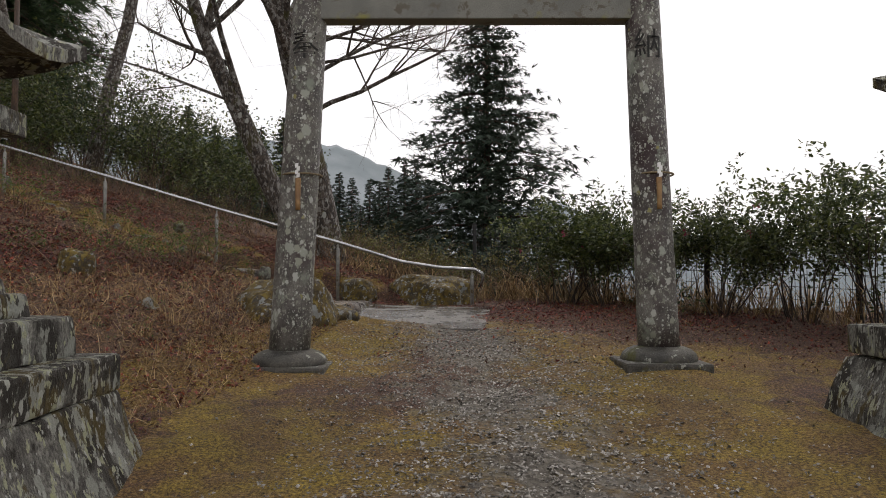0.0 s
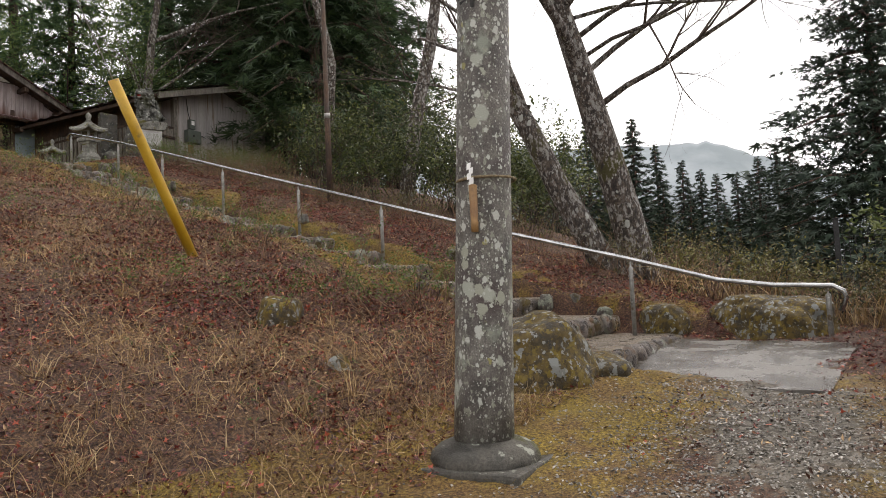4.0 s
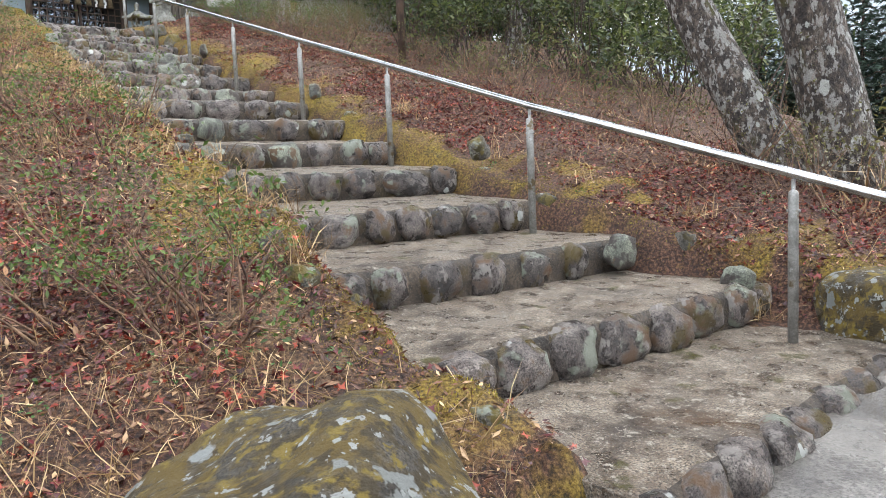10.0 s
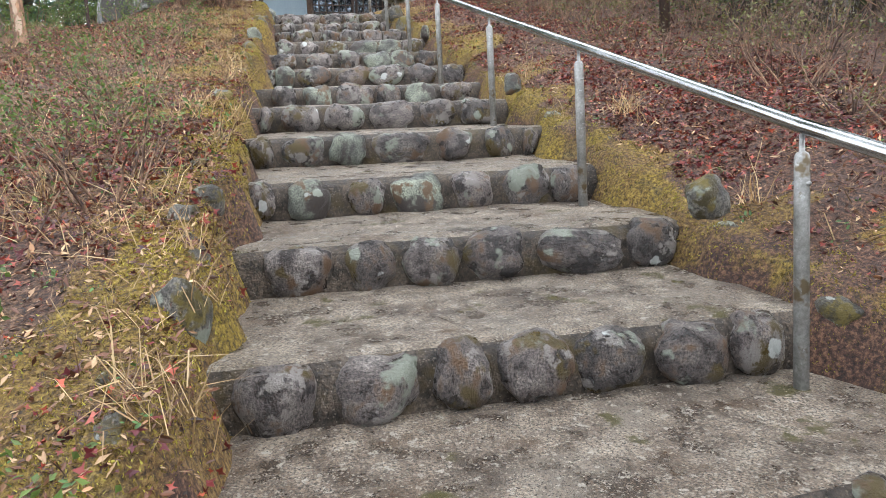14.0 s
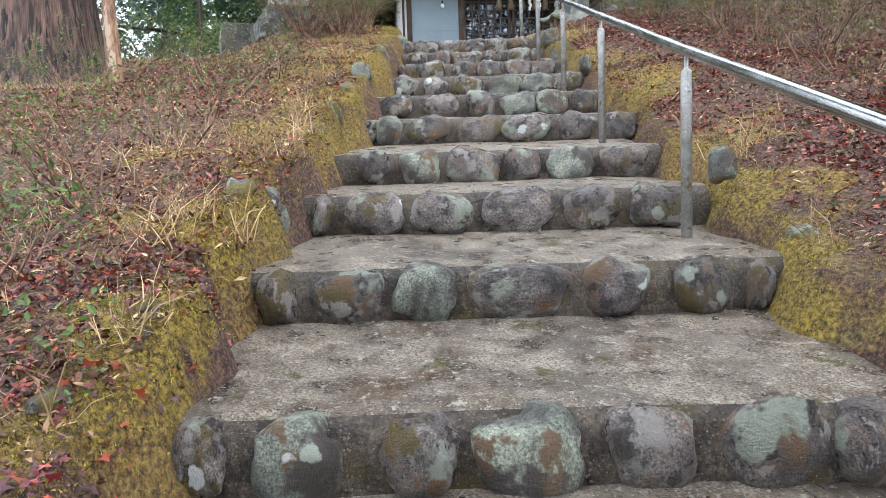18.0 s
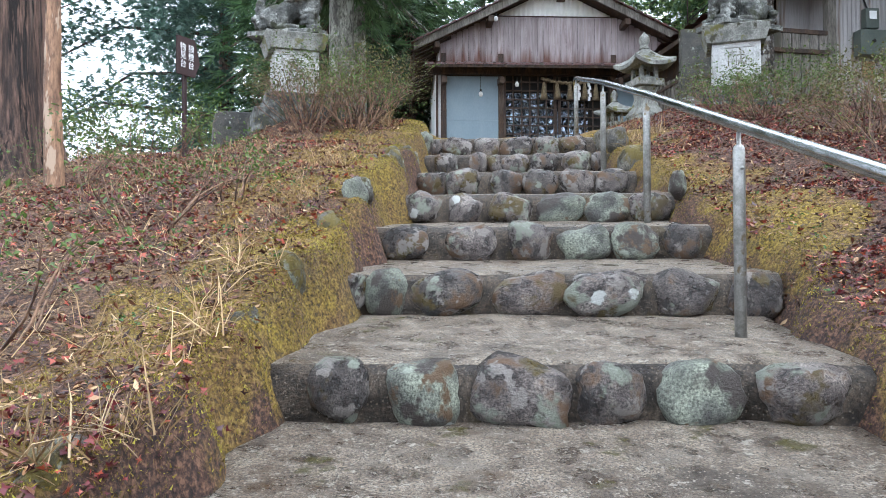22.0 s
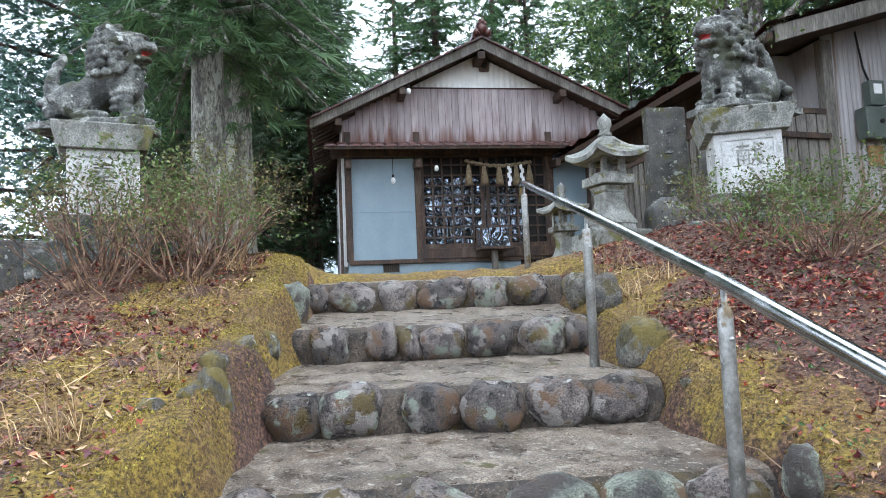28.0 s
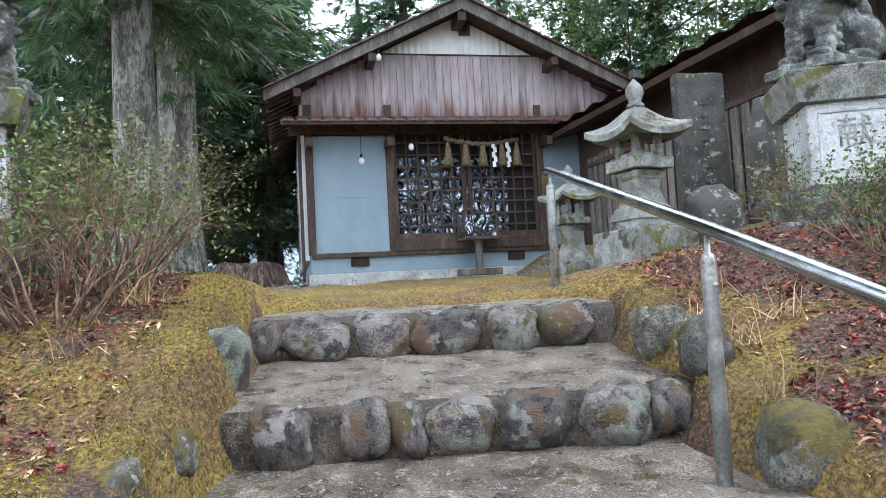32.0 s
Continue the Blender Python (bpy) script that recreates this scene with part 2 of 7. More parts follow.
M_CONCRETE = surface("wet_worn_concrete", [(0.25, (0.115, 0.080, 0.054)), (0.5, (0.285, 0.215, 0.155)), (0.75, (0.47, 0.385, 0.29))], 8.0, (0.25, 0.6), 1.0, 115,
                     [((0.56, 0.50, 0.41), 85, 0.595, 0.05), ((0.37, 0.31, 0.245), 3.6, 0.585, 0.14), ((0.075, 0.050, 0.033), 1.9, 0.57, 0.16), ((0.15, 0.082, 0.036), 3.3, 0.61, 0.14), ((0.70, 0.63, 0.53), 30, 0.635, 0.04),
                      ((0.045, 0.034, 0.025), 130, 0.62, 0.04), ((0.12, 0.10, 0.02), 5, 0.65, 0.05)], (1.0, 1.0, 1), worldly=True, grit=0.85,
                     spots=[((0.70, 0.61, 0.49), 120, 0.5, 0.26), ((0.055, 0.038, 0.026), 140, 0.5, 0.30)])
M_WETSLAB = surface("wet_slab_concrete", [(0.25, (0.10, 0.09, 0.08)), (0.75, (0.27, 0.25, 0.225))], 3.0, (0.08, 0.36), 0.25, 80, [((0.07, 0.06, 0.05), 1.2, 0.60, 0.1)], worldly=True)
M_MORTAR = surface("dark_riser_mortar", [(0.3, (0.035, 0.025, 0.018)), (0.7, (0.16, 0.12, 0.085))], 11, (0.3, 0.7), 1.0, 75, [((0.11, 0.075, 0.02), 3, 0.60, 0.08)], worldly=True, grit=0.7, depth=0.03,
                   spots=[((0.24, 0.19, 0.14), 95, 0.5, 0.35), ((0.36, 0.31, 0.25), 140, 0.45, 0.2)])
M_STEEL = surface("wet_steel_pipe", [(0.3, (0.60, 0.61, 0.62)), (0.7, (0.80, 0.81, 0.82))], 6, (0.16, 0.27), 0.0, 30, [], metal=1.0, grit=0.08)
M_POSTSTEEL = surface("galvanised_post", [(0.3, (0.36, 0.36, 0.34)), (0.7, (0.58, 0.58, 0.56))], 14, (0.3, 0.55), 0.15, 90,
                      [((0.26, 0.20, 0.12), 7, 0.62, 0.06), ((0.75, 0.76, 0.76), 30, 0.67, 0.03)], metal=0.6, grit=0.2)
M_YELLOW = surface("yellow_plastic", [(0.3, (0.62, 0.36, 0.02)), (0.7, (0.74, 0.46, 0.03))], 3, (0.35, 0.55), 0.1, 60, [((0.32, 0.22, 0.06), 5, 0.66, 0.1)], grit=0.08)
M_BARK = surface("lichened_bark", [(0.3, (0.035, 0.024, 0.019)), (0.6, (0.13, 0.10, 0.08)), (0.8, (0.25, 0.215, 0.18))], 14, (0.7, 0.95), 1.0, 42,
                 [((0.46, 0.45, 0.42), 11, 0.59, 0.05), ((0.10, 0.09, 0.02), 2.4, 0.62, 0.06), ((0.44, 0.42, 0.39), 24, 0.58, 0.05)], (1, 1, 0.6), depth=0.05, grit=0.8, spots=[((0.66, 0.67, 0.62), 9, 0.36, 0.22), ((0.60, 0.61, 0.56), 22, 0.38, 0.3)])
M_CEDARBARK = surface("cedar_bark", [(0.3, (0.045, 0.024, 0.018)), (0.7, (0.27, 0.165, 0.125))], 16, (0.7, 0.95), 1.0, 34,
                      [((0.30, 0.29, 0.24), 3.0, 0.64, 0.08), ((0.02, 0.012, 0.01), 11, 0.57, 0.05)], (1, 1, 0.07), depth=0.06, grit=0.6)
M_PALEBARK = surface("pale_lichened_bark", [(0.3, (0.13, 0.12, 0.10)), (0.7, (0.48, 0.47, 0.40))], 10, (0.75, 0.95), 1.0, 50,
                     [((0.06, 0.055, 0.03), 3, 0.58, 0.1), ((0.62, 0.63, 0.55), 7, 0.61, 0.05), ((0.13, 0.12, 0.04), 2.2, 0.62, 0.1)], (1, 1, 0.35), depth=0.05, grit=0.7)
M_TWIG = surface("bare_twig", [(0.3, (0.05, 0.035, 0.028)), (0.7, (0.13, 0.09, 0.065))], 12, (0.7, 0.9), 0.0)
M_SHRUBTWIG = surface("shrub_twig", [(0.3, (0.085, 0.045, 0.032)), (0.7, (0.44, 0.27, 0.17))], 9, (0.7, 0.9), 0.0)
M_NEEDLE = leafy("cedar_needles", (0.055, 0.12, 0.055), (0.19, 0.33, 0.13), 0.6, 0.4)
M_NEEDLEBLUE = leafy("blue_green_needles", (0.08, 0.16, 0.13), (0.22, 0.36, 0.27), 0.6, 0.4)
# cedar_needles again, darker: the grove's shade is painted into the colour
M_NEEDLEDARK = leafy("cedar_needles_shade_in_colour", (0.03, 0.066, 0.034), (0.125, 0.21, 0.085), 0.65, 0.3)
M_NEEDLEFAR = leafy("far_conifer_needles", (0.026, 0.052, 0.036), (0.07, 0.115, 0.07), 0.7, 0.15)
M_CAMELLIA = leafy("glossy_leaves", (0.035, 0.055, 0.02), (0.26, 0.29, 0.09), 0.32, 0.42, (0.11, 0.15, 0.048))
M_FRESHLEAF = leafy("small_green_leaves", (0.07, 0.13, 0.025), (0.22, 0.32, 0.07), 0.45, 0.35)
M_OLIVELEAF = leafy("olive_leaves", (0.10, 0.085, 0.03), (0.30, 0.29, 0.09), 0.5, 0.25)
M_BAMBOOCULM = surface("green_bamboo_culm", [(0.3, (0.12, 0.17, 0.06)), (0.7, (0.22, 0.28, 0.11))], 3, (0.35, 0.5), 0)
M_BAMBOO = leafy("bamboo_leaves", (0.14, 0.23, 0.07), (0.32, 0.44, 0.14), 0.5, 0.45)
M_REDLEAF = leafy("fallen_maple_leaves", (0.04, 0.006, 0.012), (0.60, 0.115, 0.05), 0.42, 0.08, (0.19, 0.02, 0.026))
M_TANLEAF = leafy("fallen_brown_leaves", (0.06, 0.022, 0.013), (0.66, 0.36, 0.17), 0.42, 0.1, (0.29, 0.115, 0.055))
M_DUFF = leafy("leaf_duff", (0.035, 0.014, 0.009), (0.88, 0.60, 0.32), 0.5, 0.05, (0.27, 0.105, 0.052))
M_STRAW = leafy("dry_straw", (0.16, 0.085, 0.035), (1.0, 0.76, 0.42), 0.55, 0.15, (0.58, 0.37, 0.165))
M_MOSS = leafy("golden_moss", (0.06, 0.034, 0.008), (0.64, 0.57, 0.085), 0.8, 0.2, (0.34, 0.24, 0.032))
M_WEED = leafy("fresh_weed", (0.07, 0.16, 0.03), (0.14, 0.28, 0.07), 0.5, 0.25)
M_GRAVEL = leafy("gravel_stone", (0.08, 0.07, 0.058), (0.74, 0.70, 0.64), 0.40, 0.0, (0.34, 0.31, 0.27))
M_FLOWER = leafy("pink_petals", (0.45, 0.03, 0.10), (0.65, 0.12, 0.2), 0.5, 0.2)
M_WOODDARK = surface("dark_weathered_timber", [(0.3, (0.055, 0.032, 0.022)), (0.7, (0.14, 0.085, 0.055))], 6, (0.65, 0.9), 0.5, 50, [((0.20, 0.17, 0.14), 3, 0.62, 0.15)], (1, 1, 0.3))
M_WOODGREY = surface("grey_weathered_board", [(0.3, (0.17, 0.15, 0.125)), (0.7, (0.33, 0.30, 0.26))], 8, (0.7, 0.95), 0.5, 60, [((0.10, 0.09, 0.06), 2.5, 0.58, 0.15)], (1, 1, 0.15))
M_PLASTER = surface("white_plaster", [(0.3, (1.05, 1.06, 1.06)), (0.7, (1.25, 1.27, 1.28))], 2, (0.75, 0.9), 0.1, 60, [((0.62, 0.60, 0.56), 1.5, 0.66, 0.2)], grit=0.06)
M_PANEL = surface("pale_blue_panel", [(0.3, (0.33, 0.44, 0.51)), (0.7, (0.42, 0.53, 0.60))], 1.5, (0.5, 0.7), 0.05, 40, [((0.29, 0.37, 0.42), 1.1, 0.6, 0.3)], (1, 1, 0.5), grit=0.05)
M_IRON = surface("corrugated_wall", [(0.3, (0.46, 0.43, 0.425)), (0.7, (0.62, 0.585, 0.575))], 2, (0.5, 0.75), 0.15, 50, [((0.26, 0.17, 0.11), 3.0, 0.60, 0.10), ((0.16, 0.14, 0.13), 1.2, 0.60, 0.2)], (1, 3, 0.12), grit=0.12)
M_WHITEIRON = surface("white_corrugated_sheet", [(0.3, (1.15, 1.14, 1.06)), (0.7, (1.32, 1.31, 1.24))], 3, (0.5, 0.8), 0.1, 50, grit=0.06)
M_TILE = surface("red_brown_roof_tile", [(0.3, (0.10, 0.035, 0.028)), (0.7, (0.20, 0.075, 0.06))], 5, (0.25, 0.5), 0.1, 60, [((0.08, 0.07, 0.04), 3, 0.62, 0.1)], grit=0.15)
# near-black for black fittings, and for openings whose inner shade is painted
M_DARK = surface("black_parts_and_painted_dark", [(0.3, (0.012, 0.011, 0.01)), (0.7, (0.03, 0.027, 0.024))], 3, (0.8, 0.95), 0)
M_INK = surface("black_ink", [(0.3, (0.012, 0.012, 0.011)), (0.7, (0.03, 0.03, 0.028))], 9, (0.6, 0.8), 0)
M_FENCE = surface("black_mesh_wire", [(0.3, (0.02, 0.02, 0.021)), (0.7, (0.04, 0.04, 0.042))], 9, (0.4, 0.6), 0, metal=0.3)
M_WHITE = surface("white_paper", [(0.3, (1.25, 1.25, 1.24)), (0.7, (1.4, 1.4, 1.39))], 9, (0.7, 0.9), 0, grit=0.04)
M_ROPE = surface("straw_rope", [(0.3, (0.22, 0.16, 0.09)), (0.7, (0.42, 0.33, 0.20))], 30, (0.8, 0.95), 0.4, 90)
M_BAMBOOPOLE = surface("old_bamboo", [(0.3, (0.30, 0.15, 0.05)), (0.7, (0.50, 0.30, 0.12))], 6, (0.5, 0.7), 0.1, 50, grit=0.15)
M_PEELBARK = surface("peeling_orange_bark", [(0.3, (0.20, 0.10, 0.055)), (0.7, (0.58, 0.34, 0.20))], 8, (0.6, 0.85), 0.6, 45, [((0.10, 0.06, 0.04), 4, 0.58, 0.08), ((0.66, 0.48, 0.34), 9, 0.61, 0.04)], (1, 1, 0.25), grit=0.4)
M_SIGN = surface("brown_sign_board", [(0.3, (0.045, 0.02, 0.02)), (0.7, (0.07, 0.034, 0.032))], 4, (0.6, 0.8), 0.05, 60, grit=0.1)
M_RED = surface("red_paint", [(0.3, (0.42, 0.03, 0.03)), (0.7, (0.55, 0.06, 0.05))], 9, (0.5, 0.7), 0)
M_BOXGREY = surface("grey_green_box_paint", [(0.3, (0.11, 0.135, 0.115)), (0.7, (0.16, 0.185, 0.16))], 4, (0.45, 0.65), 0.05, 60, [((0.09, 0.08, 0.06), 4, 0.64, 0.12)], grit=0.1)
# pale blue-grey: the valley's haze is put into the hill's base colour
M_HILL = surface("haze_tinted_far_hill", [(0.3, (0.30, 0.36, 0.39)), (0.7, (0.50, 0.56, 0.60))], 0.02, (0.9, 1.0), 0, worldly=True, grit=0.05)


def brown_boards():
    """Vertical boards: washed pale above, rusty red where rain has run at their feet."""
    m, n, l, b = clean("rain_washed_boards")
    vec = coords(n, l, (1, 1, 0.12), True)
    grain = noise_of(n, l, vec, 16, 6, 0.7)
    r = ramp(n, [(0.3, (0.42, 0.33, 0.325)), (0.7, (0.80, 0.70, 0.70))])
    l.new(grain, r.inputs["Fac"])
    sep = n.new("ShaderNodeSeparateXYZ")
    l.new(n.new("ShaderNodeNewGeometry").outputs["Position"], sep.inputs[0])
    height = n.new("ShaderNodeMapRange")
    height.inputs["From Min"].default_value, height.inputs["From Max"].default_value = 7.26, 7.80
    height.inputs["To Min"].default_value, height.inputs["To Max"].default_value = 0.62, 0.08
    l.new(sep.outputs["Z"], height.inputs["Value"])
    run = noise_of(n, l, coords(n, l, (1, 1, 0.06), True), 7, 4, 0.6)
    gate = n.new("ShaderNodeMath")
    gate.operation = "ADD"
    l.new(run, gate.inputs[0])
    l.new(height.outputs[0], gate.inputs[1])
    gr = ramp(n, [(0.50, 0.0), (0.68, 0.9)])
    half = n.new("ShaderNodeMath")
    half.operation = "MULTIPLY"
    half.inputs[1].default_value = 0.60
    l.new(gate.outputs[0], half.inputs[0])
    l.new(half.outputs[0], gr.inputs["Fac"])
    col = mix(n, l, gr.outputs["Color"], r.outputs["Color"], (0.20, 0.07, 0.035))
    rnd = ramp(n, [(0.0, 0.78), (1.0, 1.15)])
    l.new(n.new("ShaderNodeObjectInfo").outputs["Random"], rnd.inputs["Fac"])
    l.new(mix(n, l, 1.0, col, rnd.outputs["Color"], "MULTIPLY"), b.inputs["Base Color"])
    b.inputs["Roughness"].default_value = 0.8
    bp = n.new("ShaderNodeBump")
    bp.inputs["Strength"].default_value, bp.inputs["Distance"].default_value = 0.4, 0.01
    l.new(grain, bp.inputs["Height"])
    l.new(bp.outputs["Normal"], b.inputs["Normal"])
    return m


M_BOARDS = brown_boards()


def glass_sheet():
    """Window glass with plastic film hung behind it: rippled, glossy, silvery."""
    m, n, l, b = clean("rippled_film_glass")
    b.inputs["Base Color"].default_value = (0.03, 0.035, 0.045, 1)
    b.inputs["Roughness"].default_value = 0.06
    b.inputs["Specular IOR Level"].default_value = 0.9
    b.inputs["Metallic"].default_value = 0.85
    b.inputs["Base Color"].default_value = (0.27, 0.31, 0.36, 1)
    vec = coords(n, l, (1, 1, 0.8), True)
    w = noise_of(n, l, vec, 4.5, 2, 0.5)
    n["Noise Texture"].inputs["Distortion"].default_value = 1.6
    bp = n.new("ShaderNodeBump")
    bp.inputs["Strength"].default_value, bp.inputs["Distance"].default_value = 1.0, 0.25
    l.new(w, bp.inputs["Height"])
    l.new(bp.outputs["Normal"], b.inputs["Normal"])
    return m


M_FILM = glass_sheet()


def terrain_material():
    """Ground: leaf mould, moss, dry grass and gravel, laid out by the mesh's cover attribute and broken up by noise."""
    m, n, l, b = clean("hillside_ground")
    vec = coords(n, l, (1, 1, 1), True)
    at = n.new("ShaderNodeAttribute")
    at.attribute_name = "cover"
    sp = n.new("ShaderNodeSeparateColor")
    l.new(at.outputs["Color"], sp.inputs[0])
    fine = noise_of(n, l, vec, 55, 6, 0.75)
    mid = noise_of(n, l, vec, 5.5, 5, 0.65)
    wide = noise_of(n, l, vec, 1.1, 4, 0.6)
    soil = ramp(n, [(0.38, (0.022, 0.011, 0.008)), (0.5, (0.12, 0.055, 0.035)), (0.62, (0.36, 0.19, 0.11))])
    l.new(fine, soil.inputs["Fac"])
    moss = ramp(n, [(0.38, (0.06, 0.042, 0.010)), (0.5, (0.33, 0.215, 0.026)), (0.63, (0.66, 0.47, 0.07))])
    l.new(fine, moss.inputs["Fac"])
    brown = ramp(n, [(0.38, (0.05, 0.026, 0.010)), (0.5, (0.25, 0.135, 0.035)), (0.63, (0.50, 0.33, 0.10))])
    l.new(fine, brown.inputs["Fac"])
    turn = ramp(n, [(0.42, 0.0), (0.60, 1.0)])
    l.new(noise_of(n, l, vec, 2.4, 4, 0.65), turn.inputs["Fac"])
    cushion = mix(n, l, turn.outputs["Color"], brown.outputs["Color"], moss.outputs["Color"])
    straw = ramp(n, [(0.38, (0.06, 0.03, 0.016)), (0.5, (0.26, 0.145, 0.07)), (0.63, (0.56, 0.37, 0.19))])
    l.new(fine, straw.inputs["Fac"])
    vor = n.new("ShaderNodeTexVoronoi")
    vor.inputs["Scale"].default_value = 38
    l.new(vec, vor.inputs["Vector"])
    grav = ramp(n, [(0.0, (0.09, 0.075, 0.058)), (0.5, (0.24, 0.21, 0.17)), (1.0, (0.44, 0.40, 0.34))])
    l.new(vor.outputs["Color"], grav.inputs["Fac"])

    both = n.new("ShaderNodeMath")
    both.operation = "MULTIPLY_ADD"
    both.inputs[1].default_value = 0.9
    l.new(wide, both.inputs[0])
    low = n.new("ShaderNodeMath")
    low.operation = "MULTIPLY_ADD"
    low.inputs[1].default_value, low.inputs[2].default_value = 0.9, -0.4
    l.new(mid, low.inputs[0])
    l.new(low.outputs[0], both.inputs[2])

    def gate(channel, field, gain):
        s = n.new("ShaderNodeMath")
        s.operation = "ADD"
        l.new(channel, s.inputs[0])
        l.new(field, s.inputs[1])
        r = ramp(n, [(0.78 - gain, 0.0), (0.78 + gain, 1.0)])
        sc = n.new("ShaderNodeMath")
        sc.operation = "MULTIPLY"
        sc.inputs[1].default_value = 0.8
        l.new(s.outputs[0], sc.inputs[0])
        l.new(sc.outputs[0], r.inputs["Fac"])
        return r.outputs["Color"]

    col = mix(n, l, gate(sp.outputs["Blue"], mid, 0.12), soil.outputs["Color"], straw.outputs["Color"])
    col = mix(n, l, gate(sp.outputs["Green"], mid, 0.09), col, cushion)
    col = mix(n, l, gate(sp.outputs["Red"], mid, 0.10), col, grav.outputs["Color"])
    stone = ramp(n, [(0.38, (0.035, 0.03, 0.022)), (0.5, (0.11, 0.092, 0.066)), (0.63, (0.24, 0.205, 0.14))])
    l.new(fine, stone.inputs["Fac"])
    col = mix(n, l, gate(at.outputs["Alpha"], mid, 0.10), col, stone.outputs["Color"])
    wr = ramp(n, [(0.3, 0.72), (0.7, 1.2)])
    l.new(wide, wr.inputs["Fac"])
    l.new(mix(n, l, 1.0, col, wr.outputs["Color"], "MULTIPLY"), b.inputs["Base Color"])
    b.inputs["Roughness"].default_value = 0.85
    bp = n.new("ShaderNodeBump")
    bp.inputs["Strength"].default_value, bp.inputs["Distance"].default_value = 0.9, 0.03
    l.new(fine, bp.inputs["Height"])
    l.new(bp.outputs["Normal"], b.inputs["Normal"])
    return m


M_GROUND = terrain_material()


# ---- mesh makers ----
def mesh_of(name, verts, faces, mat, smooth=True):
    me = bpy.data.meshes.new(name)
    me.from_pydata(verts if isinstance(verts, list) else verts.tolist(), [], faces if isinstance(faces, list) else faces.tolist())
    me.materials.append(mat)
    if smooth:
        me.shade_smooth()
    me.update()
    return me


def from_bm(name, bm, mat, smooth=False):
    me = bpy.data.meshes.new(name)
    bm.normal_update()
    bm.to_mesh(me)
    bm.free()
    me.materials.append(mat)
    if smooth:
        me.shade_smooth()
    return me


def thing(name, label, category, m=None, group="", kind=""):
    ob = new(name)
    ob.empty_display_size = 0.1
    if m is not None:
        ob.matrix_world = m
    return tagged(ob, label, category, group, kind)


def part(name, data, parent, label="", m=None):
    """One mesh as a part of a thing, in the thing's own coordinates."""
    ob = new(name, data)
    ob.parent = parent
    if m is not None:
        ob.matrix_local = m
    return tagged(ob, label)


def box(sx, sy, sz, x=0, y=0, z=0, bevel=0.01, taper=1.0):
    """A bevelled box as a bmesh, centred in x and y, standing on z; taper narrows its top."""
    bm = bmesh.new()
    bmesh.ops.create_cube(bm, size=1)
    for v in bm.verts:
        k = taper if v.co.z > 0 else 1.0
        v.co = Vector((x + v.co.x * sx * k, y + v.co.y * sy * k, z + (v.co.z + 0.5) * sz))
    if bevel:
        bmesh.ops.bevel(bm, geom=bm.edges[:], offset=bevel, segments=2, affect="EDGES", profile=0.6)
    return bm


def rough_up(bm, amount, scale=3.0, seed=0.0):
    for v in bm.verts:
        v.co += noise.noise_vector(v.co * scale + Vector((seed, seed, seed))) * amount
    return bm


def lathe(profile, sides=20, square=False, cap=True, turn=0.0):
    """A turned (or, with four sides, square) solid from (radius, z) pairs."""
    n = 4 if square else sides
    vs, fs = [], []
    for r, z in profile:
        for k in range(n):
            a = turn + 2 * math.pi * (k + (0.5 if square else 0)) / n
            rr = r * math.sqrt(2) if square else r
            vs.append((rr * math.cos(a), rr * math.sin(a), z))
    for i in range(len(profile) - 1):
        for k in range(n):
            fs.append((i * n + k, i * n + (k + 1) % n, (i + 1) * n + (k + 1) % n, (i + 1) * n + k))
    if cap:
        fs.append(tuple(range(n - 1, -1, -1)))
        fs.append(tuple(range((len(profile) - 1) * n, len(profile) * n)))
    return vs, fs


def tube(pts, radii, sides=8, cap=True):
    """A tube along points."""
    pts = [Vector(p) for p in pts]
    vs, fs = [], []
    ref = Vector((0.3, 0.2, 1)).normalized()
    for i, p in enumerate(pts):
        d = (pts[min(i + 1, len(pts) - 1)] - pts[max(i - 1, 0)]).normalized()
        a = d.cross(ref)
        if a.length < 0.05:
            a = d.cross(Vector((1, 0, 0)))
        a.normalize()
        b = d.cross(a)
        r = radii[i] if isinstance(radii, (list, tuple)) else radii
        for k in range(sides):
            t = 2 * math.pi * k / sides
            q = p + (a * math.cos(t) + b * math.sin(t)) * r
            vs.append((q.x, q.y, q.z))
    for i in range(len(pts) - 1):
        for k in range(sides):
            fs.append((i * sides + k, i * sides + (k + 1) % sides, (i + 1) * sides + (k + 1) % sides, (i + 1) * sides + k))
    if cap:
        fs.append(tuple(range(sides - 1, -1, -1)))
        fs.append(tuple(range((len(pts) - 1) * sides, len(pts) * sides)))
    return vs, fs


def joined(pieces):
    vs, fs = [], []
    for v, f in pieces:
        o = len(vs)
        vs.extend(v)
        fs.extend(tuple(i + o for i in q) for q in f)
    return vs, fs


def scatter(unit_v, unit_f, places, axes, sizes):
    """Copies of a small shape joined into one: axes is an (n, 3, 3) array whose rows are the copy's x, y, z directions."""
    uv = np.asarray(unit_v, float)
    n, k = len(places), len(uv)
    vs = np.einsum("vi,nij->nvj", uv, axes) * np.asarray(sizes)[:, None, None] + np.asarray(places)[:, None, :]
    off = (np.arange(n) * k)
    fs = []
    for q in unit_f:
        fs.append(off[:, None] + np.asarray(q)[None, :])
    faces = [tuple(r) for a in fs for r in a.tolist()]
    return vs.reshape(-1, 3).tolist(), faces


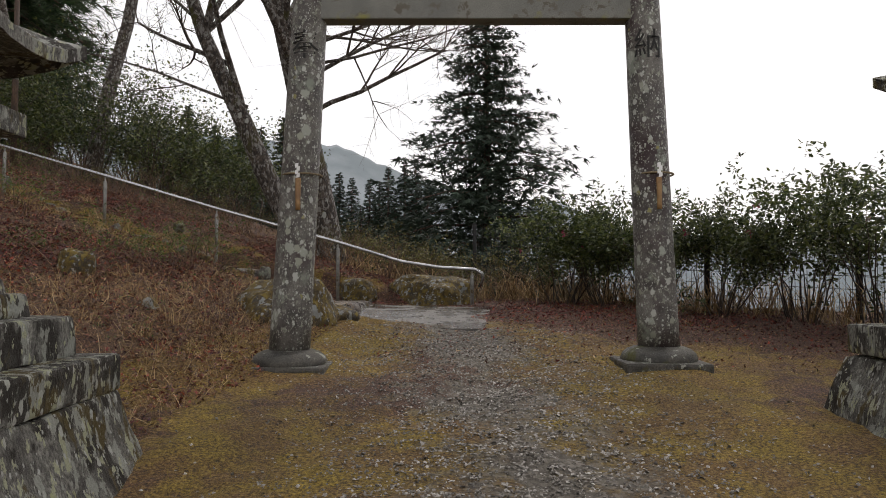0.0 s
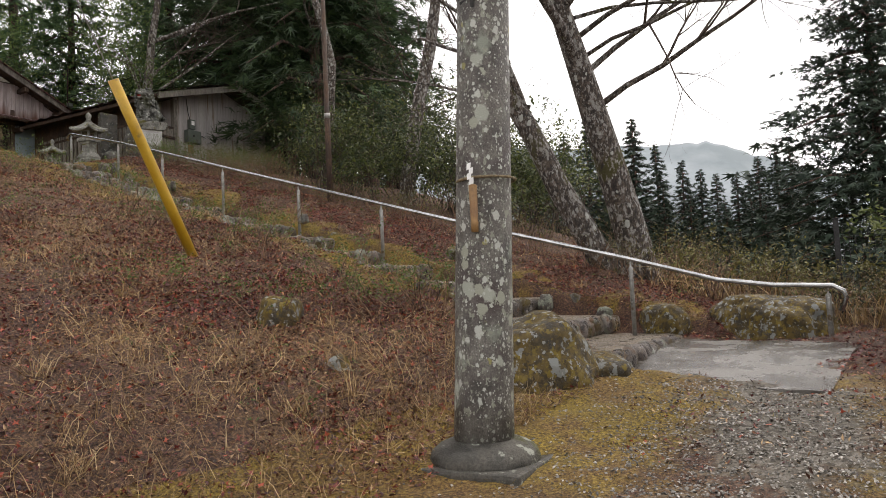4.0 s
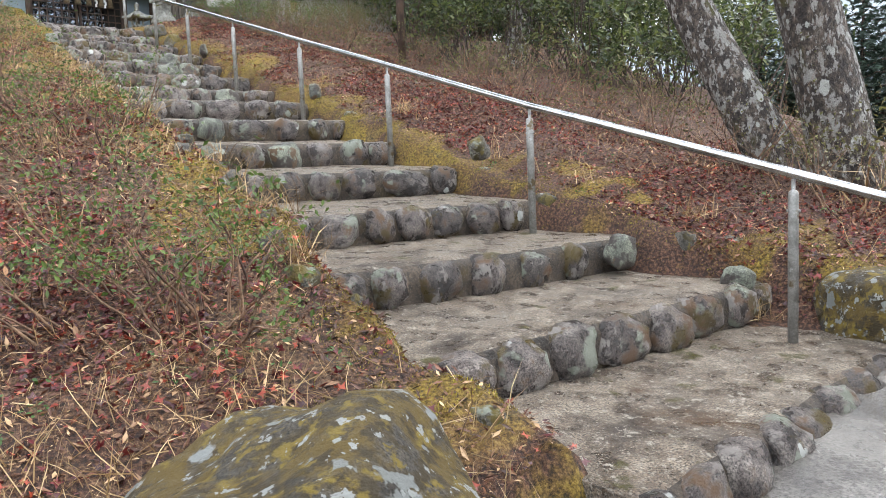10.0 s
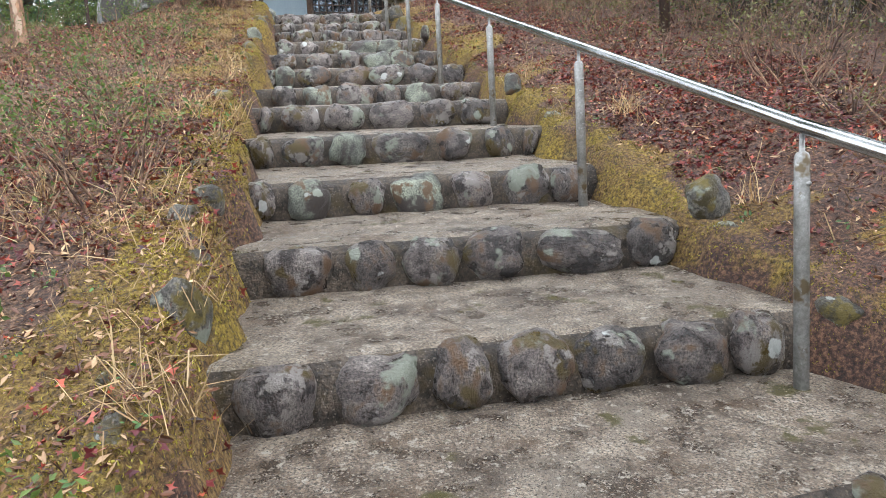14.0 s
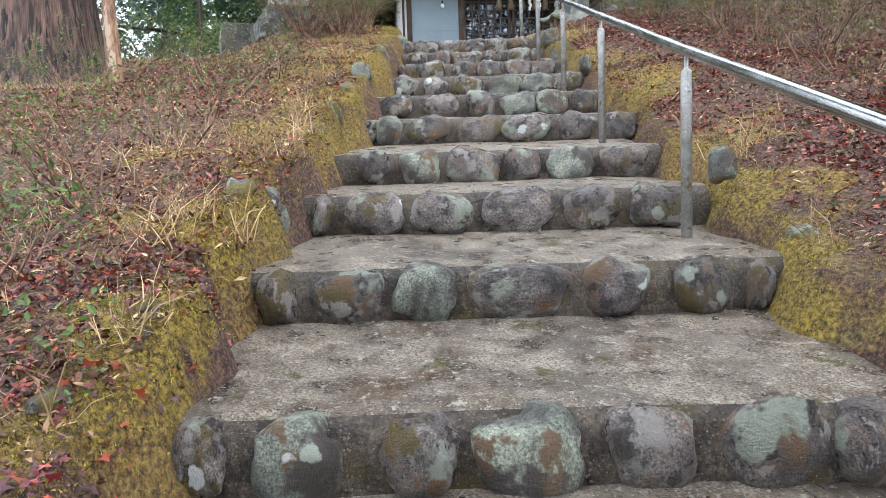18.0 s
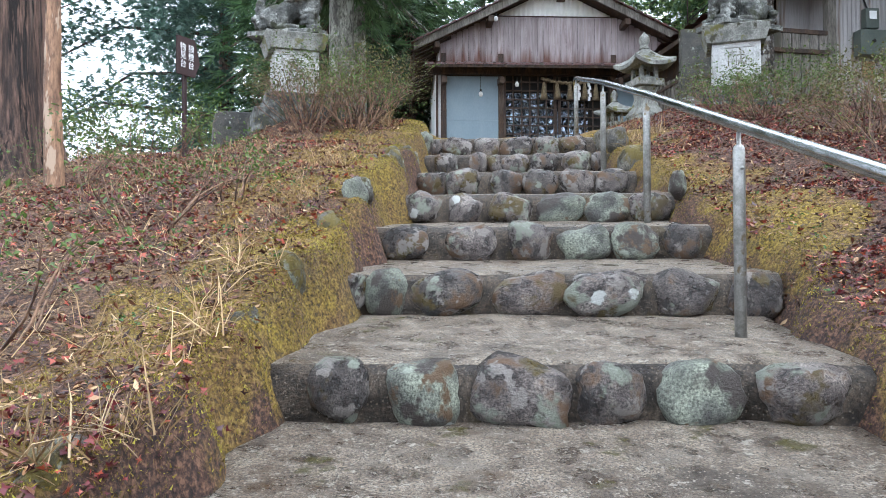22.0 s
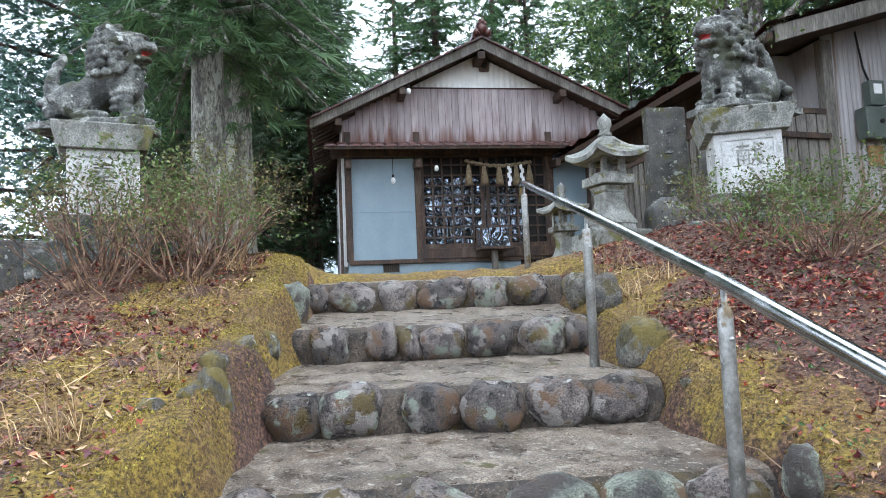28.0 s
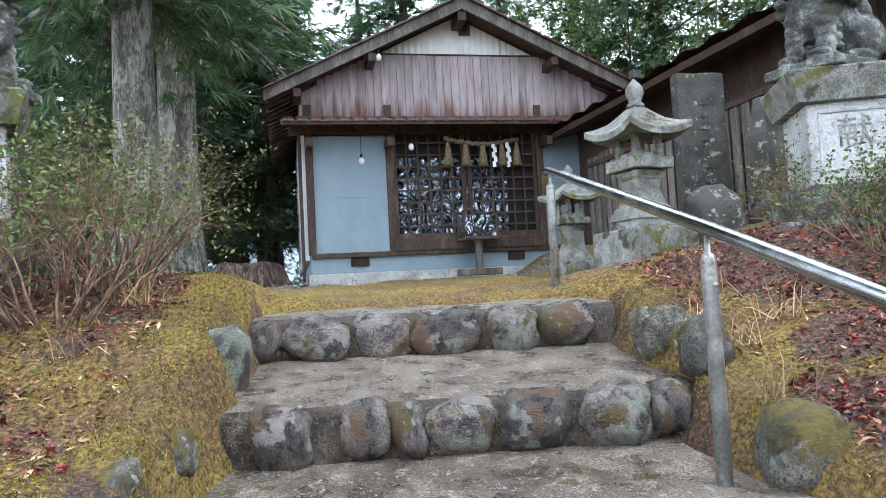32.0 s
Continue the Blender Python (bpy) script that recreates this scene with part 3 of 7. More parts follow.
def random_axes(rng, n, tilt=3.0, ahead=None):
    """Random right-handed axes; tilt 0 keeps z up; ahead: preferred x directions."""
    z = np.tile([0.0, 0, 1], (n, 1)) + rng.normal(size=(n, 3)) * tilt
    z /= np.linalg.norm(z, axis=1)[:, None]
    x = rng.normal(size=(n, 3)) if ahead is None else np.asarray(ahead, float)
    y = np.cross(z, x)
    y /= np.linalg.norm(y, axis=1)[:, None] + 1e-9
    x = np.cross(y, z)
    return np.stack([x, y, z], axis=1)


def pebble(name, mat, sx, sy, sz, seed, rounds=2, rough=0.12):
    bm = bmesh.new()
    bmesh.ops.create_icosphere(bm, subdivisions=rounds, radius=1)
    for v in bm.verts:
        c = v.co.copy()
        k = 1 + noise.noise(c * 1.1 + Vector((seed * 7.3, seed, 0))) * rough * 2 + noise.noise(c * 2.7 + Vector((0, seed * 3, seed))) * rough
        c = Vector([math.copysign(abs(q) ** 0.8, q) for q in c])
        v.co = Vector((c.x * sx, c.y * sy, c.z * sz)) * k
    return from_bm(name, bm, mat, True)


# ---- the lie of the land ----
O_X, O_Y = -1.48, 10.18                      # foot of the stair rail's second post
D_X, D_Y = -0.9851, 0.1719                   # the stairs' way uphill
V_X, V_Y = 0.1719, 0.9851                    # to the right of it
STEP_U = [-0.60, 0.22, 1.06, 1.85, 2.73, 3.60, 4.52, 5.40, 6.43, 7.42, 8.25, 9.03, 9.84, 10.72, 11.60]
STEP_Z = [1.02, 1.23, 1.46, 1.69, 1.94, 2.195, 2.46, 2.72, 2.96, 3.25, 3.515, 3.775, 4.025, 4.295, 4.59]
STEP_L = [-1.86, -1.92, -1.92, -1.84, -1.78, -1.80, -1.80, -1.82, -1.76, -1.70, -1.68, -1.62, -1.60, -1.55, -1.62]
STEP_R = [0.45, 0.40, 0.18, 0.06, 0.08, 0.04, 0.08, 0.10, 0.16, 0.26, 0.20, 0.18, 0.10, 0.06, 0.06]
RISE = 0.185


def at_uv(u, v, z=0.0):
    return Vector((O_X + u * D_X + v * V_X, O_Y + u * D_Y + v * V_Y, z))


def uv_of(x, y):
    dx, dy = x - O_X, y - O_Y
    return dx * D_X + dy * D_Y, dx * V_X + dy * V_Y


# widths of the riser stones, step by step: centre across the stairs and width
STONES = [
    "-1.84 .20  -1.62 .26  -1.36 .24  -1.12 .22  -.88 .26  -.58 .24  -.28 .28  .03 .26  .30 .22",
    "-1.80 .24  -1.52 .26  -1.22 .26  -.90 .32  -.55 .26  -.22 .30  .10 .24  .36 .20",
    "-1.80 .20  -1.56 .20  -1.26 .25  -.96 .21  -.64 .20  -.31 .15  .13 .12",
    "-1.68 .22  -1.39 .28  -1.12 .17  -.87 .22  -.62 .23  -.34 .25  -.10 .18",
    "-1.58 .25  -1.28 .21  -1.02 .23  -.75 .27  -.36 .37  -.02 .23",
    "-1.73 .14  -1.49 .22  -1.18 .18  -.91 .26  -.61 .22  -.30 .26  -.07 .19",
    "-1.72 .14  -1.47 .25  -1.19 .22  -.84 .36  -.48 .25  -.18 .19  .04 .10",
    "-1.70 .12  -1.44 .28  -1.11 .29  -.75 .34  -.41 .26  -.09 .24",
    "-1.54 .20  -1.25 .23  -.92 .32  -.63 .24  -.33 .28  0 .27",
    "-1.66 .12  -1.51 .20  -1.20 .31  -.82 .35  -.48 .35  -.11 .31  .20 .24",
    "-1.50 .29  -1.11 .29  -.78 .26  -.46 .29  -.17 .27  .10 .22",
    "-1.45 .25  -1.17 .25  -.85 .28  -.52 .33  -.20 .31  .10 .26",
    "-1.44 .23  -1.19 .27  -.86 .25  -.58 .27  -.30 .27  -.03 .26",
    "-1.37 .22  -1.08 .18  -.93 .13  -.74 .26  -.47 .25  -.19 .26  .02 .16",
    "-1.52 .15  -1.29 .31  -.99 .27  -.68 .33  -.38 .25  -.11 .27"]
PALE = {(5, 1), (5, 3), (6, 2), (8, 1), (8, 4), (10, 3), (10, 4), (11, 3), (11, 4), (9, 1)}     # stones grown over with pale green lichen


def bank_left(u):
    return np.interp(u, STEP_U, STEP_L)


def bank_right(u):
    return np.interp(u, STEP_U, STEP_R)


def slope_line(u):
    """The hill's height along the stairs."""
    us = [-8.0, STEP_U[0]] + STEP_U[1:] + [12.2, 20.0, 60.0]
    zs = [-1.6, 0.92] + [z - 0.06 for z in STEP_Z[1:]] + [4.67, 4.92, 5.6]
    return np.interp(u, us, zs)


def smooth01(x):
    x = np.clip(x, 0, 1)
    return x * x * (3 - 2 * x)


def wobble(x, y, scale, amp, seed=0.0):
    return amp * (np.sin(x * scale * 1.7 + seed) * np.cos(y * scale * 1.3 + seed * 2.1) + 0.6 * np.sin(x * scale * 3.1 - y * scale * 2.3 + seed * 5))


def patch(x, y, scale, seed=0):
    """Smooth value noise, 0 to 1, over two octaves."""
    out, amp = 0.0, 0.68
    for o in range(2):
        a, b = np.asarray(x, float) * scale + seed * 17.3, np.asarray(y, float) * scale - seed * 9.1
        i, j = np.floor(a), np.floor(b)
        f, g = smooth01(a - i), smooth01(b - j)

        def h(p, q):
            w = np.sin(p * 127.1 + q * 311.7 + seed * 74.7) * 43758.5453
            return w - np.floor(w)

        out = out + amp * ((h(i, j) * (1 - f) + h(i + 1, j) * f) * (1 - g) + (h(i, j + 1) * (1 - f) + h(i + 1, j + 1) * f) * g)
        scale, amp, seed = scale * 2.3, 0.32, seed + 3
    return out


def mossy(x, y):
    """Where moss cushions grow, 0 to 1: along the banks' edges and in patches."""
    u, v = uv_of(x, y)
    edge = np.maximum(np.exp(-((v - bank_left(u) + 0.24) / (0.40 + 0.30 * smooth01((u - 3) / 4))) ** 2) * (1 + 0.12 * smooth01((u - 3) / 4)), np.exp(-((v - bank_right(u) - 0.28) / 0.40) ** 2)) * (u > -0.6)
    return np.clip(edge * 0.33 + 0.62 * patch(x, y, 1.9, 4) + 0.42 * patch(x, y, 5.0, 8) - 0.28, 0, 1)


def land(x, y, cut=True):
    """Height of the ground."""
    x, y = np.asarray(x, float), np.asarray(y, float)
    u, v = uv_of(x, y)
    flat = 0.1 * np.clip(y, -30, 9.0) + 0.05 * np.clip(y - 9.0, 0, 3)
    s = slope_line(u)
    k = 0.2 * np.clip(1 - u / 8, 0, 1)
    left = s + 0.23 + np.clip(v + 2.0, -7, 0) * k - 0.10 * smooth01((1.0 - u) / 2)
    left = left - np.clip(-5.0 - v, 0, 40) * 0.30 * smooth01((u - 9) / 3) - 0.30 * smooth01((-2.9 - v) / 1.2) * smooth01((u - 7.5) / 2.5)
    right = s + 0.10 + 0.22 * np.clip(v - 0.2, 0, 1.0) + 0.05 * np.clip(v - 1.2, 0, 3) * smooth01((u + 1) / 3)
    right = np.where(u > 10.5, np.minimum(right, s + 0.35), right)
    mid = s - 0.28
    ve = v + 0.03 * np.sin(u * 3.1) + 0.03 * np.sin(u * 7.3 + 1) + 0.02 * np.sin(u * 13.7)
    tl = smooth01((bank_left(u) + 0.13 - ve) / 0.24)
    tr = smooth01((ve - bank_right(u) + 0.10) / 0.26)
    top = smooth01((u - 11.75) / 0.3)
    inner = mid * (1 - top) + s * top
    edge = 1 - smooth01((u - 11.8) / 1.0)
    left = s + (left - s) * np.maximum(edge, smooth01((-2.6 - v) / 0.8))
    right = s + (right - s) * np.maximum(edge, smooth01((v - 0.9) / 0.8))
    hill = inner * (1 - tl) * (1 - tr) + left * tl + right * tr
    hill = np.where((u < -0.5) & (v > -2.2) & (v < 0.5), np.minimum(hill, flat - 0.02), hill)
    d = hill - flat
    z = flat + np.where(d > 0, d, 0) + 0.06 * np.exp(-(d / 0.12) ** 2)
    pad = smooth01((u + 2.12) / 0.15) * smooth01((-0.45 - u) / 0.15) * smooth01((v + 2.02) / 0.15) * smooth01((0.02 - v) / 0.15)
    z = z - 0.05 * pad
    z = z + wobble(x, y, 2.3, 0.014) + wobble(x, y, 0.9, 0.02, 1.7) + 0.07 * (patch(x, y, 2.6, 2) - 0.5) * (u > -0.4) + 0.045 * (patch(x, y, 8.0, 5) - 0.5)
    out = 0.62 * x + 0.785 * y - 9.7
    fall = np.clip(out, 0, None)
    z = z - np.minimum(0.42 * fall * smooth01(fall / 3), 16 + 0.01 * fall)
    far = np.hypot(x + 8, y - 8)
    z = z - smooth01((far - 45) / 120) * 6 * smooth01((x + 5) / 30)
    return z


def floor_z(x, y):
    return float(land(np.array([x]), np.array([y]))[0])


def axis(parts):
    out = []
    for a, b, step in parts:
        out.extend(np.arange(a, b, step).tolist())
    return np.array(out + [parts[-1][1]])


def build_ground():
    xs = axis([(-1600, -200, 200), (-200, -40, 16), (-40, -22, 1.5), (-22, -14, 0.25), (-14, 2.4, 0.075), (2.4, 7, 0.2), (7, 40, 2), (40, 200, 16), (200, 1600, 200)])
    ys = axis([(-1600, -200, 200), (-200, -20, 18), (-20, -2, 1), (-2, 6.4, 0.12), (6.4, 7.8, 0.085), (7.8, 12.7, 0.05), (12.7, 14, 0.09), (14, 22, 0.25), (22, 50, 2), (50, 200, 15), (200, 1600, 200)])
    gx, gy = np.meshgrid(xs, ys)
    gz = land(gx, gy)
    vs = np.stack([gx, gy, gz], -1).reshape(-1, 3)
    w, h = len(xs), len(ys)
    i = np.arange((w - 1) * (h - 1))
    a = (i // (w - 1)) * w + i % (w - 1)
    fs = np.stack([a, a + 1, a + w + 1, a + w], 1)
    me = mesh_of("ground", vs, fs, M_GROUND)
    x, y = vs[:, 0], vs[:, 1]
    u, v = uv_of(x, y)
    flat = 0.1 * np.clip(y, -30, 9.0)
    low = (vs[:, 2] - flat < 0.18) & (y < 12) & (u < 1.5)
    mid = 0.45 - 0.10 * np.clip(y - 4, 0, 5)
    gravel = np.clip(1 - np.abs(x - mid) / 1.15, 0, 1) * (0.45 + 0.5 * patch(x, y, 1.3, 15)) * low
    gravel += 0.55 * np.exp(-((x + 18.6) / 0.9) ** 2) * (y > 10.5) * (y < 17)
    under = smooth01((0.62 * x + 0.785 * y - 9.7 + 3.3) / 1.3)      # leaf litter towards the hedge
    moss = (0.22 + 0.74 * patch(x, y, 0.9, 6)) * low * (1 - under) + (~low) * (0.05 + 0.80 * smooth01((mossy(x, y) - 0.42) / 0.28)) * (u > -0.5)
    wall = (np.exp(-((v - bank_left(u) + 0.09) / 0.13) ** 2) + np.exp(-((v - bank_right(u) - 0.13) / 0.13) ** 2)) * (u > -0.4) * (u < 12)
    moss += (0.05 + 0.6 * patch(x, y, 4.0, 9)) * wall
    moss += 0.66 * (u > 11.9) * (v > -3.5) * (v < 8)
    straw = (0.15 + 0.5 * patch(x, y, 1.4, 11)) * (v < -2.2) * (u > -1) * (u < 13) + 0.18 * (v > 1.0)
    straw = straw * (1 - 0.8 * np.clip(wall, 0, 1))
    col = np.stack([gravel, moss, straw, 0.30 * np.clip(wall, 0, 1)], 1).clip(0, 1)
    at = me.attributes.new("cover", "FLOAT_COLOR", "POINT")
    at.data.foreach_set("color", col.ravel())
    tagged(new("ground", me), "mossy gravel yard and leaf-strewn hillside", "ground", kind="structure")


build_ground()


# ---- stone stairs ----
def build_stairs():
    rng = random.Random(11)
    stairs = thing("stone_stairs", "long outdoor stairs of wet concrete edged with river cobbles", "stairs", kind="structure")
    cobbles = [pebble("stone", M_COBBLE, 0.125, 0.10, 0.092, 3.1 + k, 3, 0.13) for k in range(12)]
    pale = [pebble("stone", M_PALECOBBLE, 0.125, 0.10, 0.092, 33.1 + k, 3, 0.13) for k in range(5)]
    n = len(STEP_U)
    for i in range(n):
        u0, z0 = STEP_U[i], STEP_Z[i]
        u1 = STEP_U[i + 1] if i + 1 < n else 12.3
        z1 = STEP_Z[i + 1] - RISE if i + 1 < n else 4.655
        l0, r0 = STEP_L[i] - (0.10 if i else 0.04), STEP_R[i] + 0.07
        skew = (0.16, 0.08, 0.03)[i] if i < 3 else 0.0
        cols, rows = 26, 8
        vs, fs = [], []
        for a in range(-1, cols + 2):       # the outermost columns turn down into the banks
            v = l0 + (r0 - l0) * min(max(a, 0), cols) / cols
            sunk = 0.35 if a < 0 or a > cols else 0.0
            bow = skew * (v + 0.8) + 0.035 * noise.noise(Vector((v * 2.2, i * 3.7, 0)))
            front = [(u0 + 0.01 + bow, z0 - RISE - 0.10), (u0 - 0.005 + bow + 0.02 * noise.noise(Vector((v * 7, i, 2))), z0 - RISE * 0.55), (u0 + 0.012 + bow, z0 - 0.04), (u0 + 0.05 + bow, z0 - 0.010)]
            for b in range(rows):
                t = b / (rows - 1)
                uu = u0 + 0.10 + bow + (u1 + 0.12 - u0 - 0.10) * t
                front.append((uu, z0 + (z1 - z0) * min(1, t * 1.03) - 0.012 * math.sin(t * math.pi) + 0.008 * noise.noise(Vector((uu * 3, v * 3, i)))))
            for uu, zz in front:
                vs.append(tuple(at_uv(uu, v, zz - sunk)))
        m = rows + 4
        for a in range(cols + 2):
            for b in range(m - 1):
                fs.append((a * m + b, a * m + b + 1, (a + 1) * m + b + 1, (a + 1) * m + b))
        me = mesh_of("tread", vs, fs, M_CONCRETE)
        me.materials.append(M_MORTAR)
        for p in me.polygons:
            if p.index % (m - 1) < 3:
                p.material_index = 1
        part("tread", me, stairs)
        row = [float(q) for q in STONES[i].split()]
        for k, (c, w) in enumerate(zip(row[::2], row[1::2])):
            bow = skew * (c + 0.8) + 0.035 * noise.noise(Vector((c * 2.2, i * 3.7, 0)))
            hgt = (0.92 + 0.26 * min(1.0, w / 0.24)) * rng.uniform(0.95, 1.1)
            base = at_uv(u0 + 0.035 + bow, c, z0 - RISE * 0.50 - 0.012 + rng.uniform(-0.012, 0.012))
            ob = part("stone", rng.choice(pale if (i, k) in PALE else cobbles), stairs)
            ob.matrix_world = Matrix.Translation(base) @ Matrix.Rotation(math.atan2(V_Y, V_X) + rng.uniform(-0.10, 0.10) + math.atan(skew), 4, "Z") @ \
                Matrix.Rotation(rng.uniform(-0.22, 0.22), 4, "Y") @ Matrix.Diagonal((w / 0.232, rng.uniform(0.85, 1.1), hgt, 1))
    # the wet slab at the foot
    slab = bmesh.new()
    bmesh.ops.create_grid(slab, x_segments=14, y_segments=14, size=0.5)
    for q in slab.verts:
        a, b = q.co.x + 0.5, q.co.y + 0.5
        uu = -2.22 + 1.77 * a + 0.16 * (b - 0.5)
        vv = -2.12 + 2.15 * b + 0.10 * noise.noise(Vector((a * 3, b * 3, 4)))
        q.co = at_uv(uu, vv, 0)
        q.co.z = 0.1 * min(q.co.y, 9.0) + 0.03 * max(0, q.co.y - 9.0) + 0.012 + 0.03 * a + 0.005 * noise.noise(Vector((a * 5, b * 5, 0)))
    ret = bmesh.ops.extrude_face_region(slab, geom=slab.faces[:])
    for g in ret["geom"]:
        if isinstance(g, bmesh.types.BMVert):
            g.co.z -= 0.2
    bmesh.ops.recalc_face_normals(slab, faces=slab.faces[:])
    part("landing_slab", from_bm("landing_slab", slab, M_WETSLAB), stairs, "wet concrete landing slab")


build_stairs()


# ---- hand rail ----
POSTS = [(-1.84, 0.38, 0.87, 1.425), (-0.05, 0.0, 1.08, 1.793), (1.70, -0.05, 1.53, 2.28), (3.43, -0.05, 2.01, 2.79), (5.08, -0.05, 2.49, 3.27),
         (6.96, -0.02, 3.01, 3.82), (8.80, 0.02, 3.60, 4.36), (10.26, -0.02, 4.08, 4.79), (12.18, 0.0, 4.66, 5.30)]


def build_rail():
    rail = thing("handrail", "wet steel pipe handrail on galvanised posts beside the stairs", "handrail")
    pts = []
    first = POSTS[0]
    pts.append(at_uv(first[0] - 0.10, first[1] + 0.01, first[3] - 0.22))
    pts.append(at_uv(first[0] - 0.15, first[1] + 0.01, first[3] - 0.10))
    pts.append(at_uv(first[0] - 0.13, first[1] + 0.01, first[3] - 0.03))
    pts.append(at_uv(first[0] - 0.04, first[1], first[3] + 0.02))
    pts.append(at_uv(first[0] + 0.45, 0.27, first[3] + 0.05))
    pts.append(at_uv(first[0] + 0.95, 0.16, first[3] + 0.13))
    for u, v, zb, zt in POSTS[1:]:
        pts.append(at_uv(u, v, zt + 0.025))
    last = POSTS[-1]
    pts.append(at_uv(last[0] + 0.06, 0, last[3] + 0.035))
    pts.append(at_uv(last[0] + 0.11, 0, last[3] + 0.01))
    pts.append(at_uv(last[0] + 0.115, 0, last[3] - 0.10))
    part("pipe", mesh_of("pipe", *tube(pts, 0.0235, 16), M_STEEL), rail)
    for u, v, zb, zt in POSTS:
        h = zt - zb + 0.15
        prof = [(0.024, 0), (0.024, h - 0.078), (0.0225, h - 0.066), (0.018, h - 0.057), (0.009, h - 0.052), (0.009, h)]
        ob = part("post", mesh_of("post", *lathe(prof, 12), M_POSTSTEEL), rail, "galvanised steel post")
        ob.location = at_uv(u, v, zb - 0.15)
        nut = part("screw", mesh_of("screw", *lathe([(0.007, -0.032), (0.007, 0.032)], 6), M_POSTSTEEL), ob)
        nut.matrix_local = Matrix.Translation((0, 0, h - 0.15)) @ Matrix.Rotation(radians(90), 4, "Y")


build_rail()


# ---- torii ----
def text_mesh(name, body, size, mat, depth=0.004):
    c = bpy.data.curves.new(name, "FONT")
    c.body, c.size, c.extrude = body, size, depth
    c.align_x, c.align_y = "CENTER", "CENTER"
    ob = new(name, c)
    me = bpy.data.meshes.new_from_object(ob.evaluated_get(bpy.context.evaluated_depsgraph_get()))
    bpy.data.objects.remove(ob)
    me.materials.clear()
    me.materials.append(mat)
    return me


